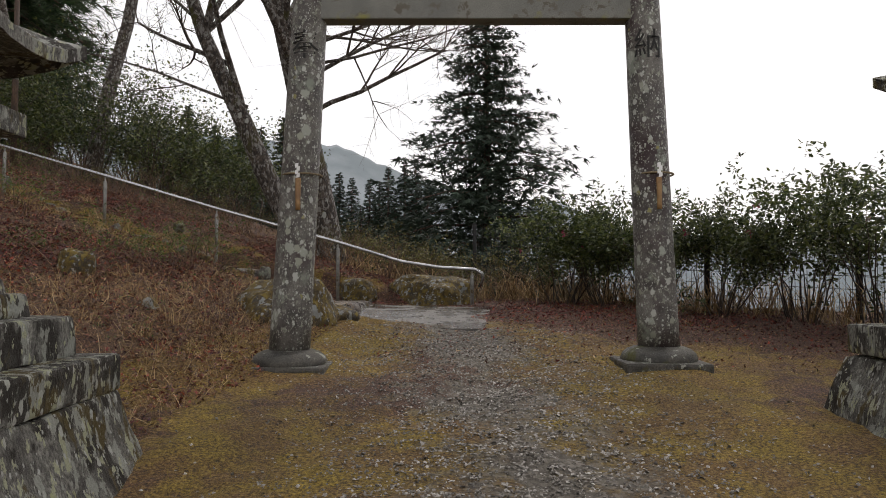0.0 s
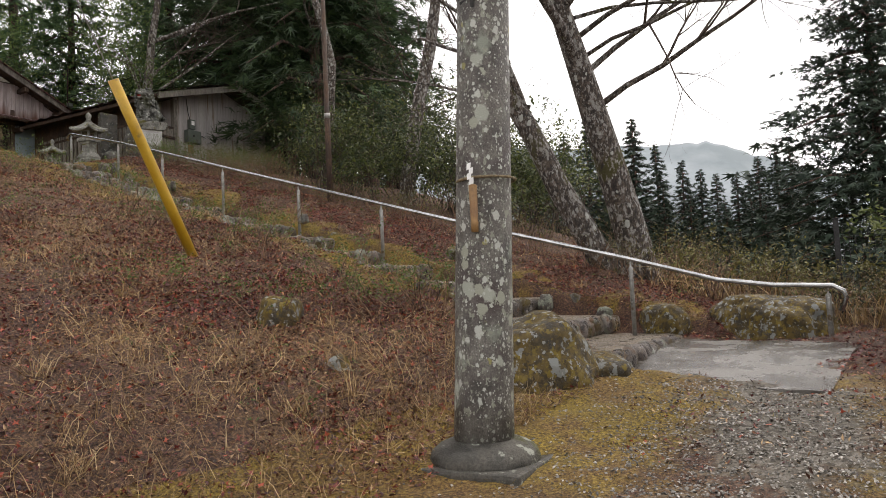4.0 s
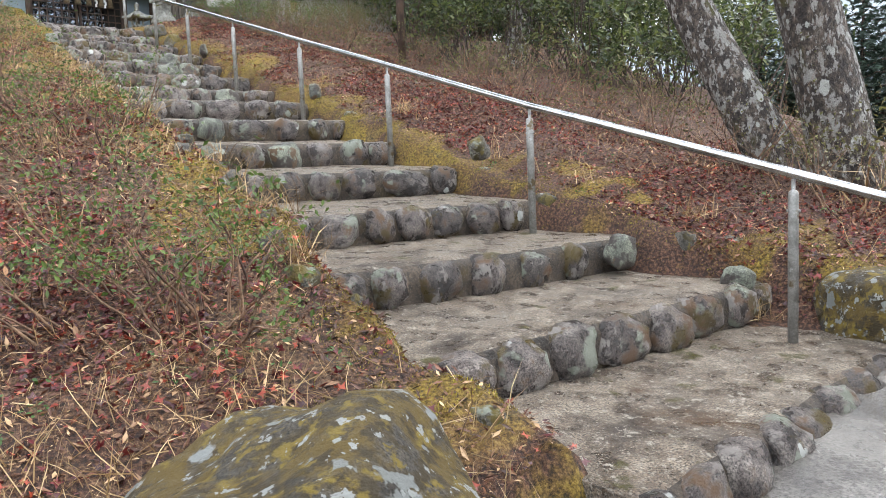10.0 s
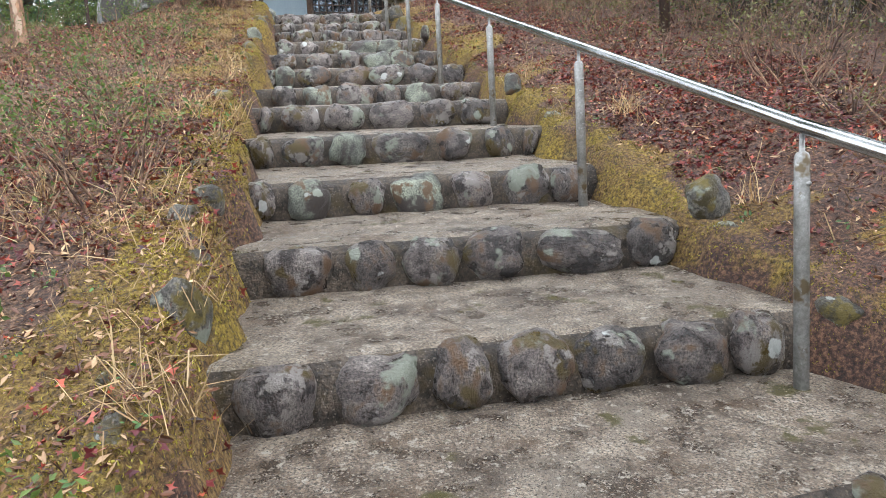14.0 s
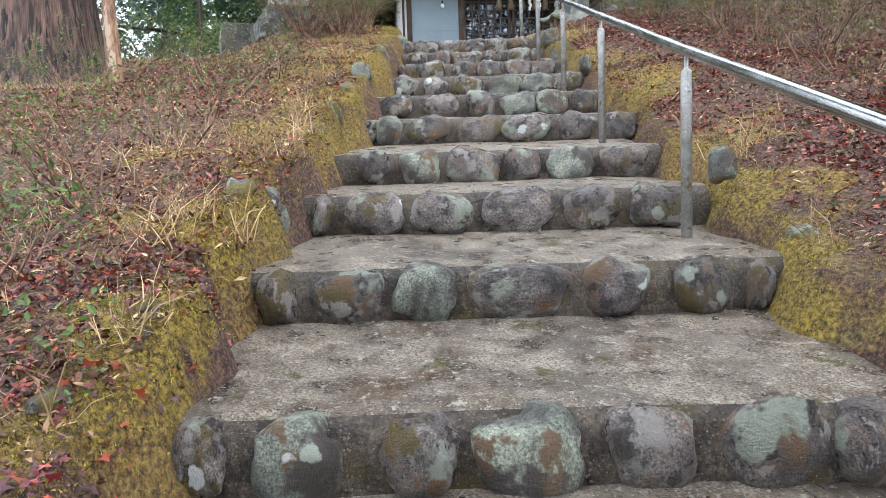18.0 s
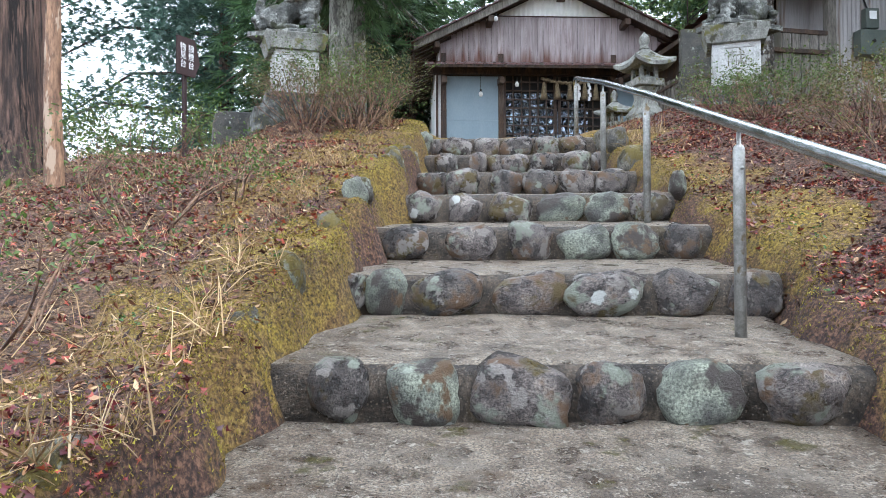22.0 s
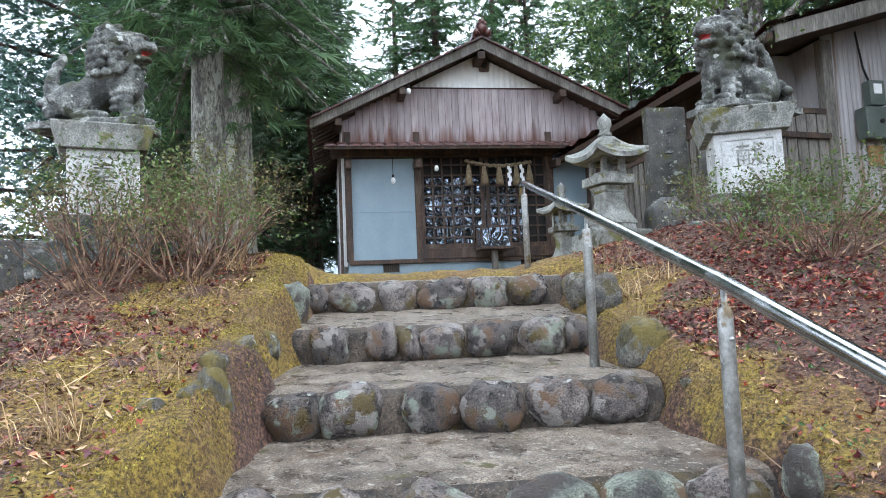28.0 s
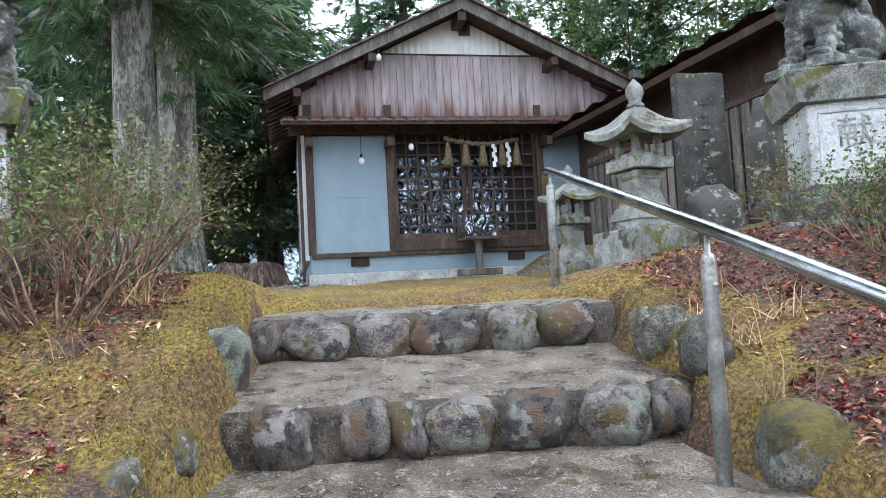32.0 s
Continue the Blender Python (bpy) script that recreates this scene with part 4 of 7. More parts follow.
def build_torii():
    a, b = Vector((-1.225, 5.995, 0.52)), Vector((1.717, 5.985, 0.545))
    torii = thing("torii_gate", "grey stone torii gate blotched with pale lichen", "gate")
    top = 3.91
    for base, lean, sign_ in ((a, 0.17, "奉"), (b, -0.11, "納")):
        g = part("plinth", from_bm("plinth", rough_up(box(0.66, 0.64, 0.24, 0, 0, -0.14, 0.02), 0.012, 5, base.x), M_DARKSTONE), torii, "dark square stone plinth")
        g.location = base
        collar = [(0.27, 0.04), (0.295, 0.075), (0.30, 0.115), (0.285, 0.155), (0.245, 0.187), (0.195, 0.206), (0.15, 0.212)]
        g = part("collar", mesh_of("collar", *lathe(collar, 32), M_DARKSTONE), torii, "rounded dark stone collar")
        g.location = base
        pts, rad = [], []
        for k in range(15):
            t = k / 14
            pts.append(base + Vector((lean * t, 0, 0.20 + (top - base.z - 0.20) * t)))
            rad.append(0.163 - 0.028 * t)
        part("column", mesh_of("column", *tube(pts, rad, 28), M_TORII), torii)
        t = (3.135 - base.z - 0.20) / (top - base.z - 0.20)
        tx = text_mesh("inscription", sign_, 0.25, M_INK)
        ob = part("inscription", tx, torii, "carved black character")
        r = 0.163 - 0.028 * t
        for q in tx.vertices:      # wrap the carving round the column
            ang = q.co.x / r
            q.co = Vector((r * math.sin(ang), q.co.y, (r + 0.002) * math.cos(ang) - r + q.co.z * 0.4))
        ob.matrix_world = Matrix.Translation((base.x + lean * t, base.y - r - 0.004, 3.135)) @ Matrix.Rotation(radians(90), 4, "X")
    mid = (a + b) / 2
    beam = part("tie_beam", from_bm("tie_beam", box(2.66, 0.17, 0.265, 0, 0, 0, 0.012), M_BEAM), torii, "grey stone tie beam with yellow lichen")
    beam.location = (mid.x, mid.y, 3.375)
    cap = bmesh.new()
    half = 2.40
    sec = [(-0.18, 0), (0.18, 0), (0.20, 0.38), (0, 0.46), (-0.20, 0.38)]
    rings = []
    for k in range(13):
        s = -1 + 2 * k / 12
        x = s * half
        ring = []
        for y, z in sec:
            ring.append(cap.verts.new((x + math.copysign(0.06 * z / 0.36, s) * (1 if abs(s) > 0.99 else 0), y, z + 0.05 * abs(s) ** 2.5)))
        rings.append(ring)
    for p, q in zip(rings, rings[1:]):
        for k in range(5):
            cap.faces.new((p[k], p[(k + 1) % 5], q[(k + 1) % 5], q[k]))
    cap.faces.new(rings[0][::-1])
    cap.faces.new(rings[-1])
    bmesh.ops.recalc_face_normals(cap, faces=cap.faces[:])
    bmesh.ops.bevel(cap, geom=[e for e in cap.edges if e.calc_face_angle(0) > 0.5], offset=0.012, segments=2, affect="EDGES")
    ob = part("lintel", from_bm("lintel", cap, M_TORII), torii, "dark lichened stone lintel")
    ob.location = (mid.x, mid.y, 3.90)
    # bamboo vases with paper on the columns
    for base, lean in ((a, 0.17), (b, -0.11)):
        t = (1.95 - base.z) / (top - base.z)
        c = Vector((base.x + lean * t + 0.02, base.y - 0.175, 1.83))
        vase = thing("bamboo_vase", "old split bamboo flower vase tied to the torii column", "vase", Matrix.Translation(c), "vases on the torii")
        part("cane", mesh_of("cane", *lathe([(0.019, 0), (0.021, 0.05), (0.0195, 0.056), (0.023, 0.245), (0.017, 0.25)], 12), M_BAMBOOPOLE), vase)
        part("tie", mesh_of("tie", *tube([(0.158 * math.sin(q), 0.175 - 0.166 * math.cos(q), 0.29) for q in [k * math.pi / 12 for k in range(25)]], 0.008, 6, False), M_ROPE), vase, "thin straw rope")
        zig = []
        for k in range(4):
            s = 0.006 if k % 2 else -0.006
            zig.append(([(s - 0.013, -0.02, 0.36 - k * 0.026), (s + 0.013, -0.024, 0.365 - k * 0.026), (s + 0.012, -0.03, 0.33 - k * 0.026), (s - 0.014, -0.026, 0.325 - k * 0.026)], [(0, 1, 2, 3)]))
        part("paper_streamer", mesh_of("paper_streamer", *joined(zig), M_WHITE, False), vase, "white zigzag paper streamer")


build_torii()


# ---- shrine hall ----
def prism(points, depth):
    """A solid from a closed outline in y and z, stretched along x by depth."""
    bm = bmesh.new()
    f = [bm.verts.new((0, y, z)) for y, z in points]
    b = [bm.verts.new((-depth, y, z)) for y, z in points]
    bm.faces.new(f)
    bm.faces.new(b[::-1])
    n = len(points)
    for k in range(n):
        bm.faces.new((f[k], b[k], b[(k + 1) % n], f[(k + 1) % n]))
    bmesh.ops.recalc_face_normals(bm, faces=bm.faces[:])
    return bm


def build_hall():
    X = -20.1
    swing = Matrix.Translation((X, 13.9, 0)) @ Matrix.Rotation(radians(-4), 4, "Z") @ Matrix.Translation((0, -13.9, 0))
    hall = thing("shrine_hall", "old wooden shrine hall with a red-tiled gable roof", "shrine", swing)
    yl, yr, z0 = 11.62, 16.20, 4.90
    yd0, yd1 = 12.81, 15.05
    zs, zp = 5.33, 7.02

    def put(name, bm, mat, x, y, z, label="", parent=None):
        ob = part(name, from_bm(name, bm, mat), parent or hall, label)
        ob.location = (x, y, z)
        return ob

    put("footing", box(6.2, yr - yl + 0.1, 0.40, bevel=0.015), M_PALESTONE, -3.05, (yl + yr) / 2, z0 - 0.25, "pale cement footing")
    put("footing_top", box(6.14, yr - yl + 0.02, 0.30, bevel=0.01), M_PANEL, -3.05, (yl + yr) / 2, z0 + 0.15, "pale blue cement plinth")
    for y in (12.30, 14.62):
        grille = put("vent", box(0.03, 0.26, 0.13, bevel=0.004), M_DARK, 0.03, y, z0 + 0.24, "rusty iron floor vent")
        for k in range(9):
            put("bar", box(0.012, 0.008, 0.13, bevel=0), M_WOODDARK, 0.018, -0.12 + k * 0.03, 0, "", grille)
    for y0, y1 in ((yl, yd0), (yd1, yr)):
        put("panel", box(0.04, y1 - y0 - 0.10, zp - zs, bevel=0.004), M_PANEL, 0, (y0 + y1) / 2, zs, "pale blue painted panel")
        put("panel_joint", box(0.012, y1 - y0 - 0.11, 0.012, bevel=0.002), M_PANEL, 0.022, (y0 + y1) / 2, zs + 0.80)
    for y in (yl + 0.02, yd0 - 0.02, yd1 + 0.02, yr - 0.02):
        put("pillar", box(0.11, 0.11, 2.15, bevel=0.012), M_WOODDARK, 0.01, y, z0 + 0.42, "dark wooden pillar")
    put("sill", box(0.13, yr - yl, 0.07, bevel=0.008), M_WOODDARK, 0.02, (yl + yr) / 2, zs - 0.06)
    put("door_sill", box(0.16, yd1 - yd0, 0.17, bevel=0.01), M_WOODDARK, 0.03, (yd0 + yd1) / 2, zs)
    put("side_wall", box(6.0, 0.06, 2.5, bevel=0.004), M_PLASTER, -3.0, yl - 0.05, z0 + 0.35, "white plaster side wall")
    put("side_wall", box(6.0, 0.06, 2.5, bevel=0.004), M_PLASTER, -3.0, yr + 0.05, z0 + 0.35, "white plaster side wall")
    put("back_wall", box(0.06, yr - yl, 2.6, bevel=0.004), M_PLASTER, -6.0, (yl + yr) / 2, z0 + 0.35)
    put("drainpipe", box(0.05, 0.05, 2.2, bevel=0.02), M_WOODDARK, 0.02, yl - 0.11, z0 + 0.05, "dark drainpipe")
    # lattice doors
    zb, zt = zs + 0.17, zp + 0.05
    put("door_film", box(0.004, (yd1 - yd0) * 0.76, (zt - zb) * 0.77, bevel=0), M_FILM, -0.06, yd0 + 0.05 + (yd1 - yd0) * 0.38, zb, "rippled clear film behind the lattice")
    # no room behind the doors: a near-black sheet paints its darkness
    put("dark_inside", box(0.01, yd1 - yd0 - 0.1, zt - zb, bevel=0), M_DARK, -0.085, (yd0 + yd1) / 2, zb, "near-black sheet in place of the unlit hall behind the lattice")
    half = (yd1 - yd0) / 2
    for k in range(2):
        c = yd0 + half * (k + 0.5)
        door = put("lattice_door", box(0.035, 0.06, zt - zb, 0, -half / 2 + 0.05, 0, 0.004), M_WOODDARK, 0.02 - 0.035 * k, c, zb, "dark wooden lattice sliding door")
        put("stile", box(0.035, 0.06, zt - zb, bevel=0.004), M_WOODDARK, 0, half / 2 - 0.05, 0, "", door)
        put("bottom_rail", box(0.035, half - 0.14, 0.08, bevel=0.004), M_WOODDARK, 0, 0, 0, "", door)
        for j in range(1, 6):
            put("bar", box(0.022, 0.026, zt - zb, bevel=0), M_WOODDARK, 0, -half / 2 + 0.06 + (half - 0.12) * j / 6, 0, "", door)
        for j in range(1, 9):
            put("bar", box(0.018, half - 0.12, 0.026, bevel=0), M_WOODDARK, 0.004, 0, (zt - zb) * j / 9, "", door)
    put("lintel_beam", box(0.16, yr - yl + 0.5, 0.17, bevel=0.01), M_WOODDARK, 0.05, (yl + yr) / 2, zp + 0.02)
    for y in (yl + 0.02, yd0 - 0.05, yd1 + 0.05, yr - 0.02):
        br = prism([(-0.045, 0), (0.045, 0), (0.045, 0.12), (-0.045, 0.12)], -0.42)
        for v in br.verts:
            v.co.z += -0.14 - v.co.x * 0.10
        put("bracket", br, M_WOODDARK, 0.04, y, zp - 0.05, "wooden eave bracket")
    # small pent roof
    pent = bmesh.new()
    for dx, dz in ((0, 0.02), (0.62, -0.17)):
        for dy in (-0.36, yr - yl + 0.30):
            for h in (0, 0.05):
                pent.verts.new((dx, yl + dy, 7.22 + dz + h))
    bmesh.ops.convex_hull(pent, input=pent.verts[:])
    put("pent_roof", pent, M_WOODDARK, 0, 0, 0, "narrow dark pent roof over the doors")
    for k in range(27):
        tile = prism([(-0.085, 0), (0.085, 0), (0.06, 0.03), (-0.06, 0.03)], -0.62)
        for v in tile.verts:
            v.co.z += -0.306 * v.co.x
        put("pent_tile", tile, M_TILE, 0.03, yl - 0.26 + k * 0.19, 7.285)
    # board gable
    apex, tip = (13.88, 8.93), 7.58
    sl = (apex[1] - tip) / (apex[0] - 11.10)

    def roof_z(y):
        return apex[1] - abs(y - apex[0]) * sl

    k, y = 0, yl - 0.06
    rng = random.Random(5)
    while y < yr + 0.04:
        w = 0.116
        top = min(8.22, roof_z(y + w / 2) - 0.088)
        if top > 7.34:
            bd = box(0.018, w - 0.005, top - 7.27, bevel=0.003)
            put("board", bd, M_BOARDS, 0.035 + rng.uniform(-0.004, 0.004), y + w / 2, 7.27)
        y += w
    sheet = []
    for k in range(48):
        y = 12.75 + k * 2.26 / 47
        ztop = roof_z(y) - 0.12
        if ztop > 8.24:
            sheet.append((y, ztop))
    vs, fs = [], []
    for i, (y, zt_) in enumerate(sheet):
        o = 0.012 * (1 if i % 2 else -1)
        vs += [(0.03 + o, y, 8.21), (0.03 + o, y, zt_)]
    for i in range(len(sheet) - 1):
        fs.append((2 * i, 2 * i + 2, 2 * i + 3, 2 * i + 1))
    part("gable_sheet", mesh_of("gable_sheet", vs, fs, M_WHITEIRON, False), hall, "white corrugated sheet in the gable")
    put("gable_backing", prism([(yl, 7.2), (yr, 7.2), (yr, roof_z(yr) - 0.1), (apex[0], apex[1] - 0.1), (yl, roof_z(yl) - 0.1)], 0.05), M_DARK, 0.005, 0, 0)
    put("gable_rail", box(0.03, 2.5, 0.02, bevel=0.004), M_WOODDARK, 0.05, 13.95, 8.215)
    crest = put("crest_board", box(0.05, 0.17, 0.20, bevel=0.012), M_WOODDARK, 0.07, 14.0, 8.52, "small dark carved block")
    # nothing is cut out: a near-black block paints the hole's shade
    put("crest_hole", box(0.02, 0.09, 0.10, bevel=0.02), M_DARK, 0.02, 0, 0.05, "", crest)
    put("ridge_beam", box(0.46, 0.13, 0.13, bevel=0.01), M_WOODDARK, 0.24, 13.88, 8.60)
    for y in (12.55, 15.25):
        put("purlin_end", box(0.46, 0.11, 0.12, bevel=0.01), M_WOODDARK, 0.24, y, roof_z(y) - 0.30)
    put("purlin_end", box(0.46, 0.11, 0.12, bevel=0.01), M_WOODDARK, 0.24, 11.5, roof_z(11.5) - 0.30)
    put("purlin_end", box(0.46, 0.11, 0.12, bevel=0.01), M_WOODDARK, 0.24, 16.28, roof_z(16.28) - 0.30)
    # main roof: deck, bargeboards, rafters, tiles
    for s in (-1, 1):
        e = apex[0] + s * (apex[0] - 11.05)
        pts = [(apex[0], apex[1] - 0.02), (e, roof_z(e) - 0.02), (e, roof_z(e) - 0.09), (apex[0], apex[1] - 0.09)]
        put("roof_deck", prism(pts, 7.0), M_WOODDARK, 0.42, 0, 0)
        pts = [(apex[0], apex[1] + 0.0), (e, roof_z(e) + 0.0), (e, roof_z(e) - 0.15), (apex[0], apex[1] - 0.17)]
        put("bargeboard", prism(pts, 0.045), M_WOODGREY, 0.50, 0, 0, "grey weathered bargeboard")
        for j in range(17):
            t = (j + 0.5) / 17
            y = apex[0] + (e - apex[0]) * t
            cup = []
            for q in range(7):
                a_ = math.pi * q / 6
                cup.append((y - 0.085 * math.cos(a_), roof_z(y - 0.085 * math.cos(a_)) + 0.012 + 0.028 * math.sin(a_)))
            put("verge_tile", prism(cup, 0.20), M_TILE, 0.57, 0, -0.01)
        for j in range(26):
            t = prism([(-0.03, 0), (0.03, 0), (0.03, 0.05), (-0.03, 0.05)], 1.0)
            for v in t.verts:
                v.co = Vector((v.co.y, s * v.co.x * 0.72, v.co.z - v.co.x * sl * 0.72))
            put("rafter", t, M_WOODDARK, 0.35 - j * 0.26, e - s * 0.02, roof_z(e) - 0.15)
        vs, fs = [], []
        rows_, cols_ = 15, 110
        for a in range(rows_):
            for b in (0, 1):
                t = (a + b) / rows_
                y = apex[0] + (e + s * 0.06 - apex[0]) * t
                for c in range(cols_ + 1):
                    vs.append((0.44 - 7.0 * c / cols_, y, roof_z(y) + 0.03 + 0.025 * b + 0.022 * math.sin(c * 1.15)))
        for a in range(rows_):
            for c in range(cols_):
                i0 = (2 * a) * (cols_ + 1) + c
                fs.append((i0, i0 + 1, i0 + cols_ + 2, i0 + cols_ + 1))
        tagged(part("roof_tiles", mesh_of("roof_tiles", vs, fs, M_TILE), hall, "red-brown glazed roof tiles"), kind="stuff")
    put("ridge", prism([(apex[0] - 0.16, 8.92), (apex[0] + 0.16, 8.92), (apex[0] + 0.11, 9.07), (apex[0] - 0.11, 9.07)], 7.3), M_TILE, 0.54, 0, 0, "red tiled ridge")
    demon = []
    for y, z, r in ((0, 0.10, 0.10), (-0.11, 0.02, 0.065), (0.11, 0.02, 0.065), (0, 0.25, 0.06), (-0.05, 0.2, 0.045), (0.05, 0.2, 0.045)):
        demon.append(tube([(0.05, y, z), (-0.10, y, z)], r, 14))
    ob = part("ridge_end_tile", mesh_of("ridge_end_tile", *joined(demon), M_TILE), hall, "scrolled red ridge-end tile")
    ob.location = (0.58, apex[0], 8.98)
    ob.scale = (1.0, 0.85, 0.8)
    # hung things
    rope = thing("sacred_rope", "twisted straw rope with tassels hung over the shrine doors", "rope")
    pts = []
    for k in range(31):
        t = k / 30
        pts.append((X + 0.22 + 0.012 * math.cos(k * 2.1), 13.55 + 1.15 * t, 6.93 - 0.08 * math.sin(t * math.pi) + 0.012 * math.sin(k * 2.1)))
    part("rope", mesh_of("rope", *tube(pts, [0.028 + 0.006 * (k % 2) for k in range(31)], 9), M_ROPE), rope)
    for y, kind_ in ((13.60, 0), (13.87, 0), (14.13, 0), (14.43, 0), (14.66, 0), (14.30, 1), (14.52, 1)):
        if kind_ == 0:
            ob = part("tassel", mesh_of("tassel", *lathe([(0.015, 0.34), (0.03, 0.30), (0.045, 0.2), (0.075, 0.0)], 12), M_ROPE), rope, "straw tassel")
            ob.location = (X + 0.22, y, 6.53)
        else:
            zig = []
            for k in range(5):
                s = 0.012 if k % 2 else -0.012
                q = 0.34 - k * 0.072
                zig.append(([(0.004 * k, s - 0.026, q), (0.004 * k, s + 0.026, q + 0.012), (0.004 * k + 0.01, s + 0.028, q - 0.074), (0.004 * k + 0.01, s - 0.024, q - 0.086)], [(0, 1, 2, 3)]))
            ob = part("paper_streamer", mesh_of("paper_streamer", *joined(zig), M_WHITE, False), rope, "white zigzag paper streamer")
            ob.location = (X + 0.235, y, 6.53)
    for x, y, z in ((X + 0.12, 12.35, 6.62), (X + 0.25, 13.05, 6.80), (X + 0.12, 15.75, 6.60), (X + 0.35, 12.62, 8.05)):
        bulb = thing("light_bulb", "bare white bulb under the shrine eaves", "lamp", Matrix.Translation((x, y, z)), "bare bulbs of the shrine")
        part("globe", mesh_of("globe", *lathe([(0.004, -0.055), (0.03, -0.045), (0.042, -0.01), (0.036, 0.02), (0.018, 0.045)], 14), M_WHITE), bulb)
        part("socket", mesh_of("socket", *lathe([(0.018, 0.045), (0.02, 0.09), (0.006, 0.10), (0.004, 0.42)], 8), M_DARK), bulb)
    box_ = thing("offering_box", "small offering box on a post wrapped in clear film", "box", Matrix.Translation((X + 0.42, 13.92, 4.93)))
    part("foot", from_bm("foot", box(0.22, 0.62, 0.09, 0, 0, 0, 0.01), M_WOODGREY), box_)
    part("post", from_bm("post", box(0.09, 0.09, 0.42, 0, 0, 0.09, 0.008), M_WOODGREY), box_)
    part("tray", from_bm("tray", box(0.32, 0.54, 0.05, 0, 0, 0.49, 0.008), M_WOODDARK), box_)
    part("case", from_bm("case", box(0.26, 0.46, 0.30, 0, 0, 0.54, 0.012), M_FILM), box_, "case wrapped in shiny film")
    for sx in (-1, 1):
        for sy in (-1, 1):
            part("corner_post", from_bm("corner_post", box(0.03, 0.03, 0.34, 0.14 * sx, 0.245 * sy, 0.53, 0.004), M_WOODDARK), box_)


build_hall()


# ---- storehouse ----
def build_storehouse():
    X = -14.75
    h = thing("storehouse", "old storehouse clad in rust-streaked corrugated iron", "building", Matrix.Translation((X, 0, 0)))
    yl, yr, z0 = 16.15, 19.7, 4.7

    def roof_z(y):
        return 7.82 - abs(y - 18.0) * 0.29

    vs, fs = [], []
    n = 190
    for k in range(n + 1):
        y = yl + (yr - yl) * k / n
        o = 0.012 * math.sin(k * 1.9)
        vs += [(o, y, z0), (o, y, roof_z(y) - 0.12)]
    for k in range(n):
        fs.append((2 * k, 2 * k + 2, 2 * k + 3, 2 * k + 1))
    part("iron_cladding", mesh_of("iron_cladding", vs, fs, M_IRON), h)
    core = prism([(yl, z0), (yr, z0), (yr, roof_z(yr) - 0.15), (18.0, 7.65), (yl, roof_z(yl) - 0.15)], 5.5)
    ob = part("wall", from_bm("wall", core, M_IRON), h)
    ob.location = (-0.02, 0, 0)
    for s in (-1, 1):
        e = 15.15 if s < 0 else 20.6
        pts = [(18.0, 7.79), (e, roof_z(e) - 0.03), (e, roof_z(e) - 0.11), (18.0, 7.70)]
        ob = part("roof_deck", from_bm("roof_deck", prism(pts, 6.3), M_WOODDARK), h)
        ob.location = (0.55, 0, 0)
        pts = [(18.0, 7.82), (e, roof_z(e)), (e, roof_z(e) - 0.16), (18.0, 7.65)]
        ob = part("bargeboard", from_bm("bargeboard", prism(pts, 0.04), M_WOODGREY), h, "grey weathered bargeboard")
        ob.location = (0.62, 0, 0)
        vs, fs = [], []
        rows_, cols_ = 14, 60
        for a in range(rows_):
            for b in (0, 1):
                t = (a + b) / rows_
                y = 18.0 + (e + s * 0.05 - 18.0) * t
                for c in range(cols_ + 1):
                    vs.append((0.68 - 6.3 * c / cols_, y, roof_z(y) + 0.02 + 0.025 * b + 0.025 * math.sin(c * 1.3)))
        for a in range(rows_):
            for c in range(cols_):
                i0 = (2 * a) * (cols_ + 1) + c
                fs.append((i0, i0 + 1, i0 + cols_ + 2, i0 + cols_ + 1))
        tagged(part("roof_tiles", mesh_of("roof_tiles", vs, fs, M_TILE), h, "red-brown roof tiles"), kind="stuff")
    ob = part("side_wall", from_bm("side_wall", box(5.0, 0.08, 2.4, bevel=0.005), M_WOODDARK), h, "dark boarded side wall")
    ob.location = (-3.1, 15.75, 4.7)
    ob = part("recess_wall", from_bm("recess_wall", box(0.05, 0.5, 2.4, bevel=0.005), M_IRON), h)
    ob.location = (-0.45, 15.95, 4.7)
    ob = part("corner_post", from_bm("corner_post", box(0.12, 0.12, 2.4, bevel=0.01), M_WOODGREY), h)
    ob.location = (0.03, yl, z0)
    ob = part("low_window", from_bm("low_window", box(0.03, 0.9, 0.4, bevel=0.006), M_PANEL), h, "low window with a pale frame")
    ob.location = (0.03, 19.15, 4.75)
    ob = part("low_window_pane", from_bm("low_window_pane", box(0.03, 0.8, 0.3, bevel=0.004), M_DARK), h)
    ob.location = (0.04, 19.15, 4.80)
    meter = thing("electric_meter", "grey electric meter cabinet on the storehouse wall", "meter box", Matrix.Translation((X + 0.02, 16.72, 6.02)))
    part("cabinet", from_bm("cabinet", box(0.16, 0.46, 0.34, 0.08, 0, 0, 0.015), M_BOXGREY), meter)
    part("dial_case", from_bm("dial_case", box(0.11, 0.19, 0.27, 0.06, -0.02, 0.37, 0.012), M_BOXGREY), meter)
    part("dial", from_bm("dial", box(0.02, 0.10, 0.11, 0.115, -0.02, 0.49, 0.006), M_WHITE), meter, "white meter dial")
    part("knob", mesh_of("knob", *tube([(0.15, -0.05, 0.18), (0.185, -0.05, 0.18)], 0.022, 12), M_DARK), meter, "round black knob")
    part("back_plate", from_bm("back_plate", box(0.03, 0.17, 0.22, 0.02, -0.03, -0.27, 0.006), M_BAMBOOPOLE), meter, "small wooden plate")
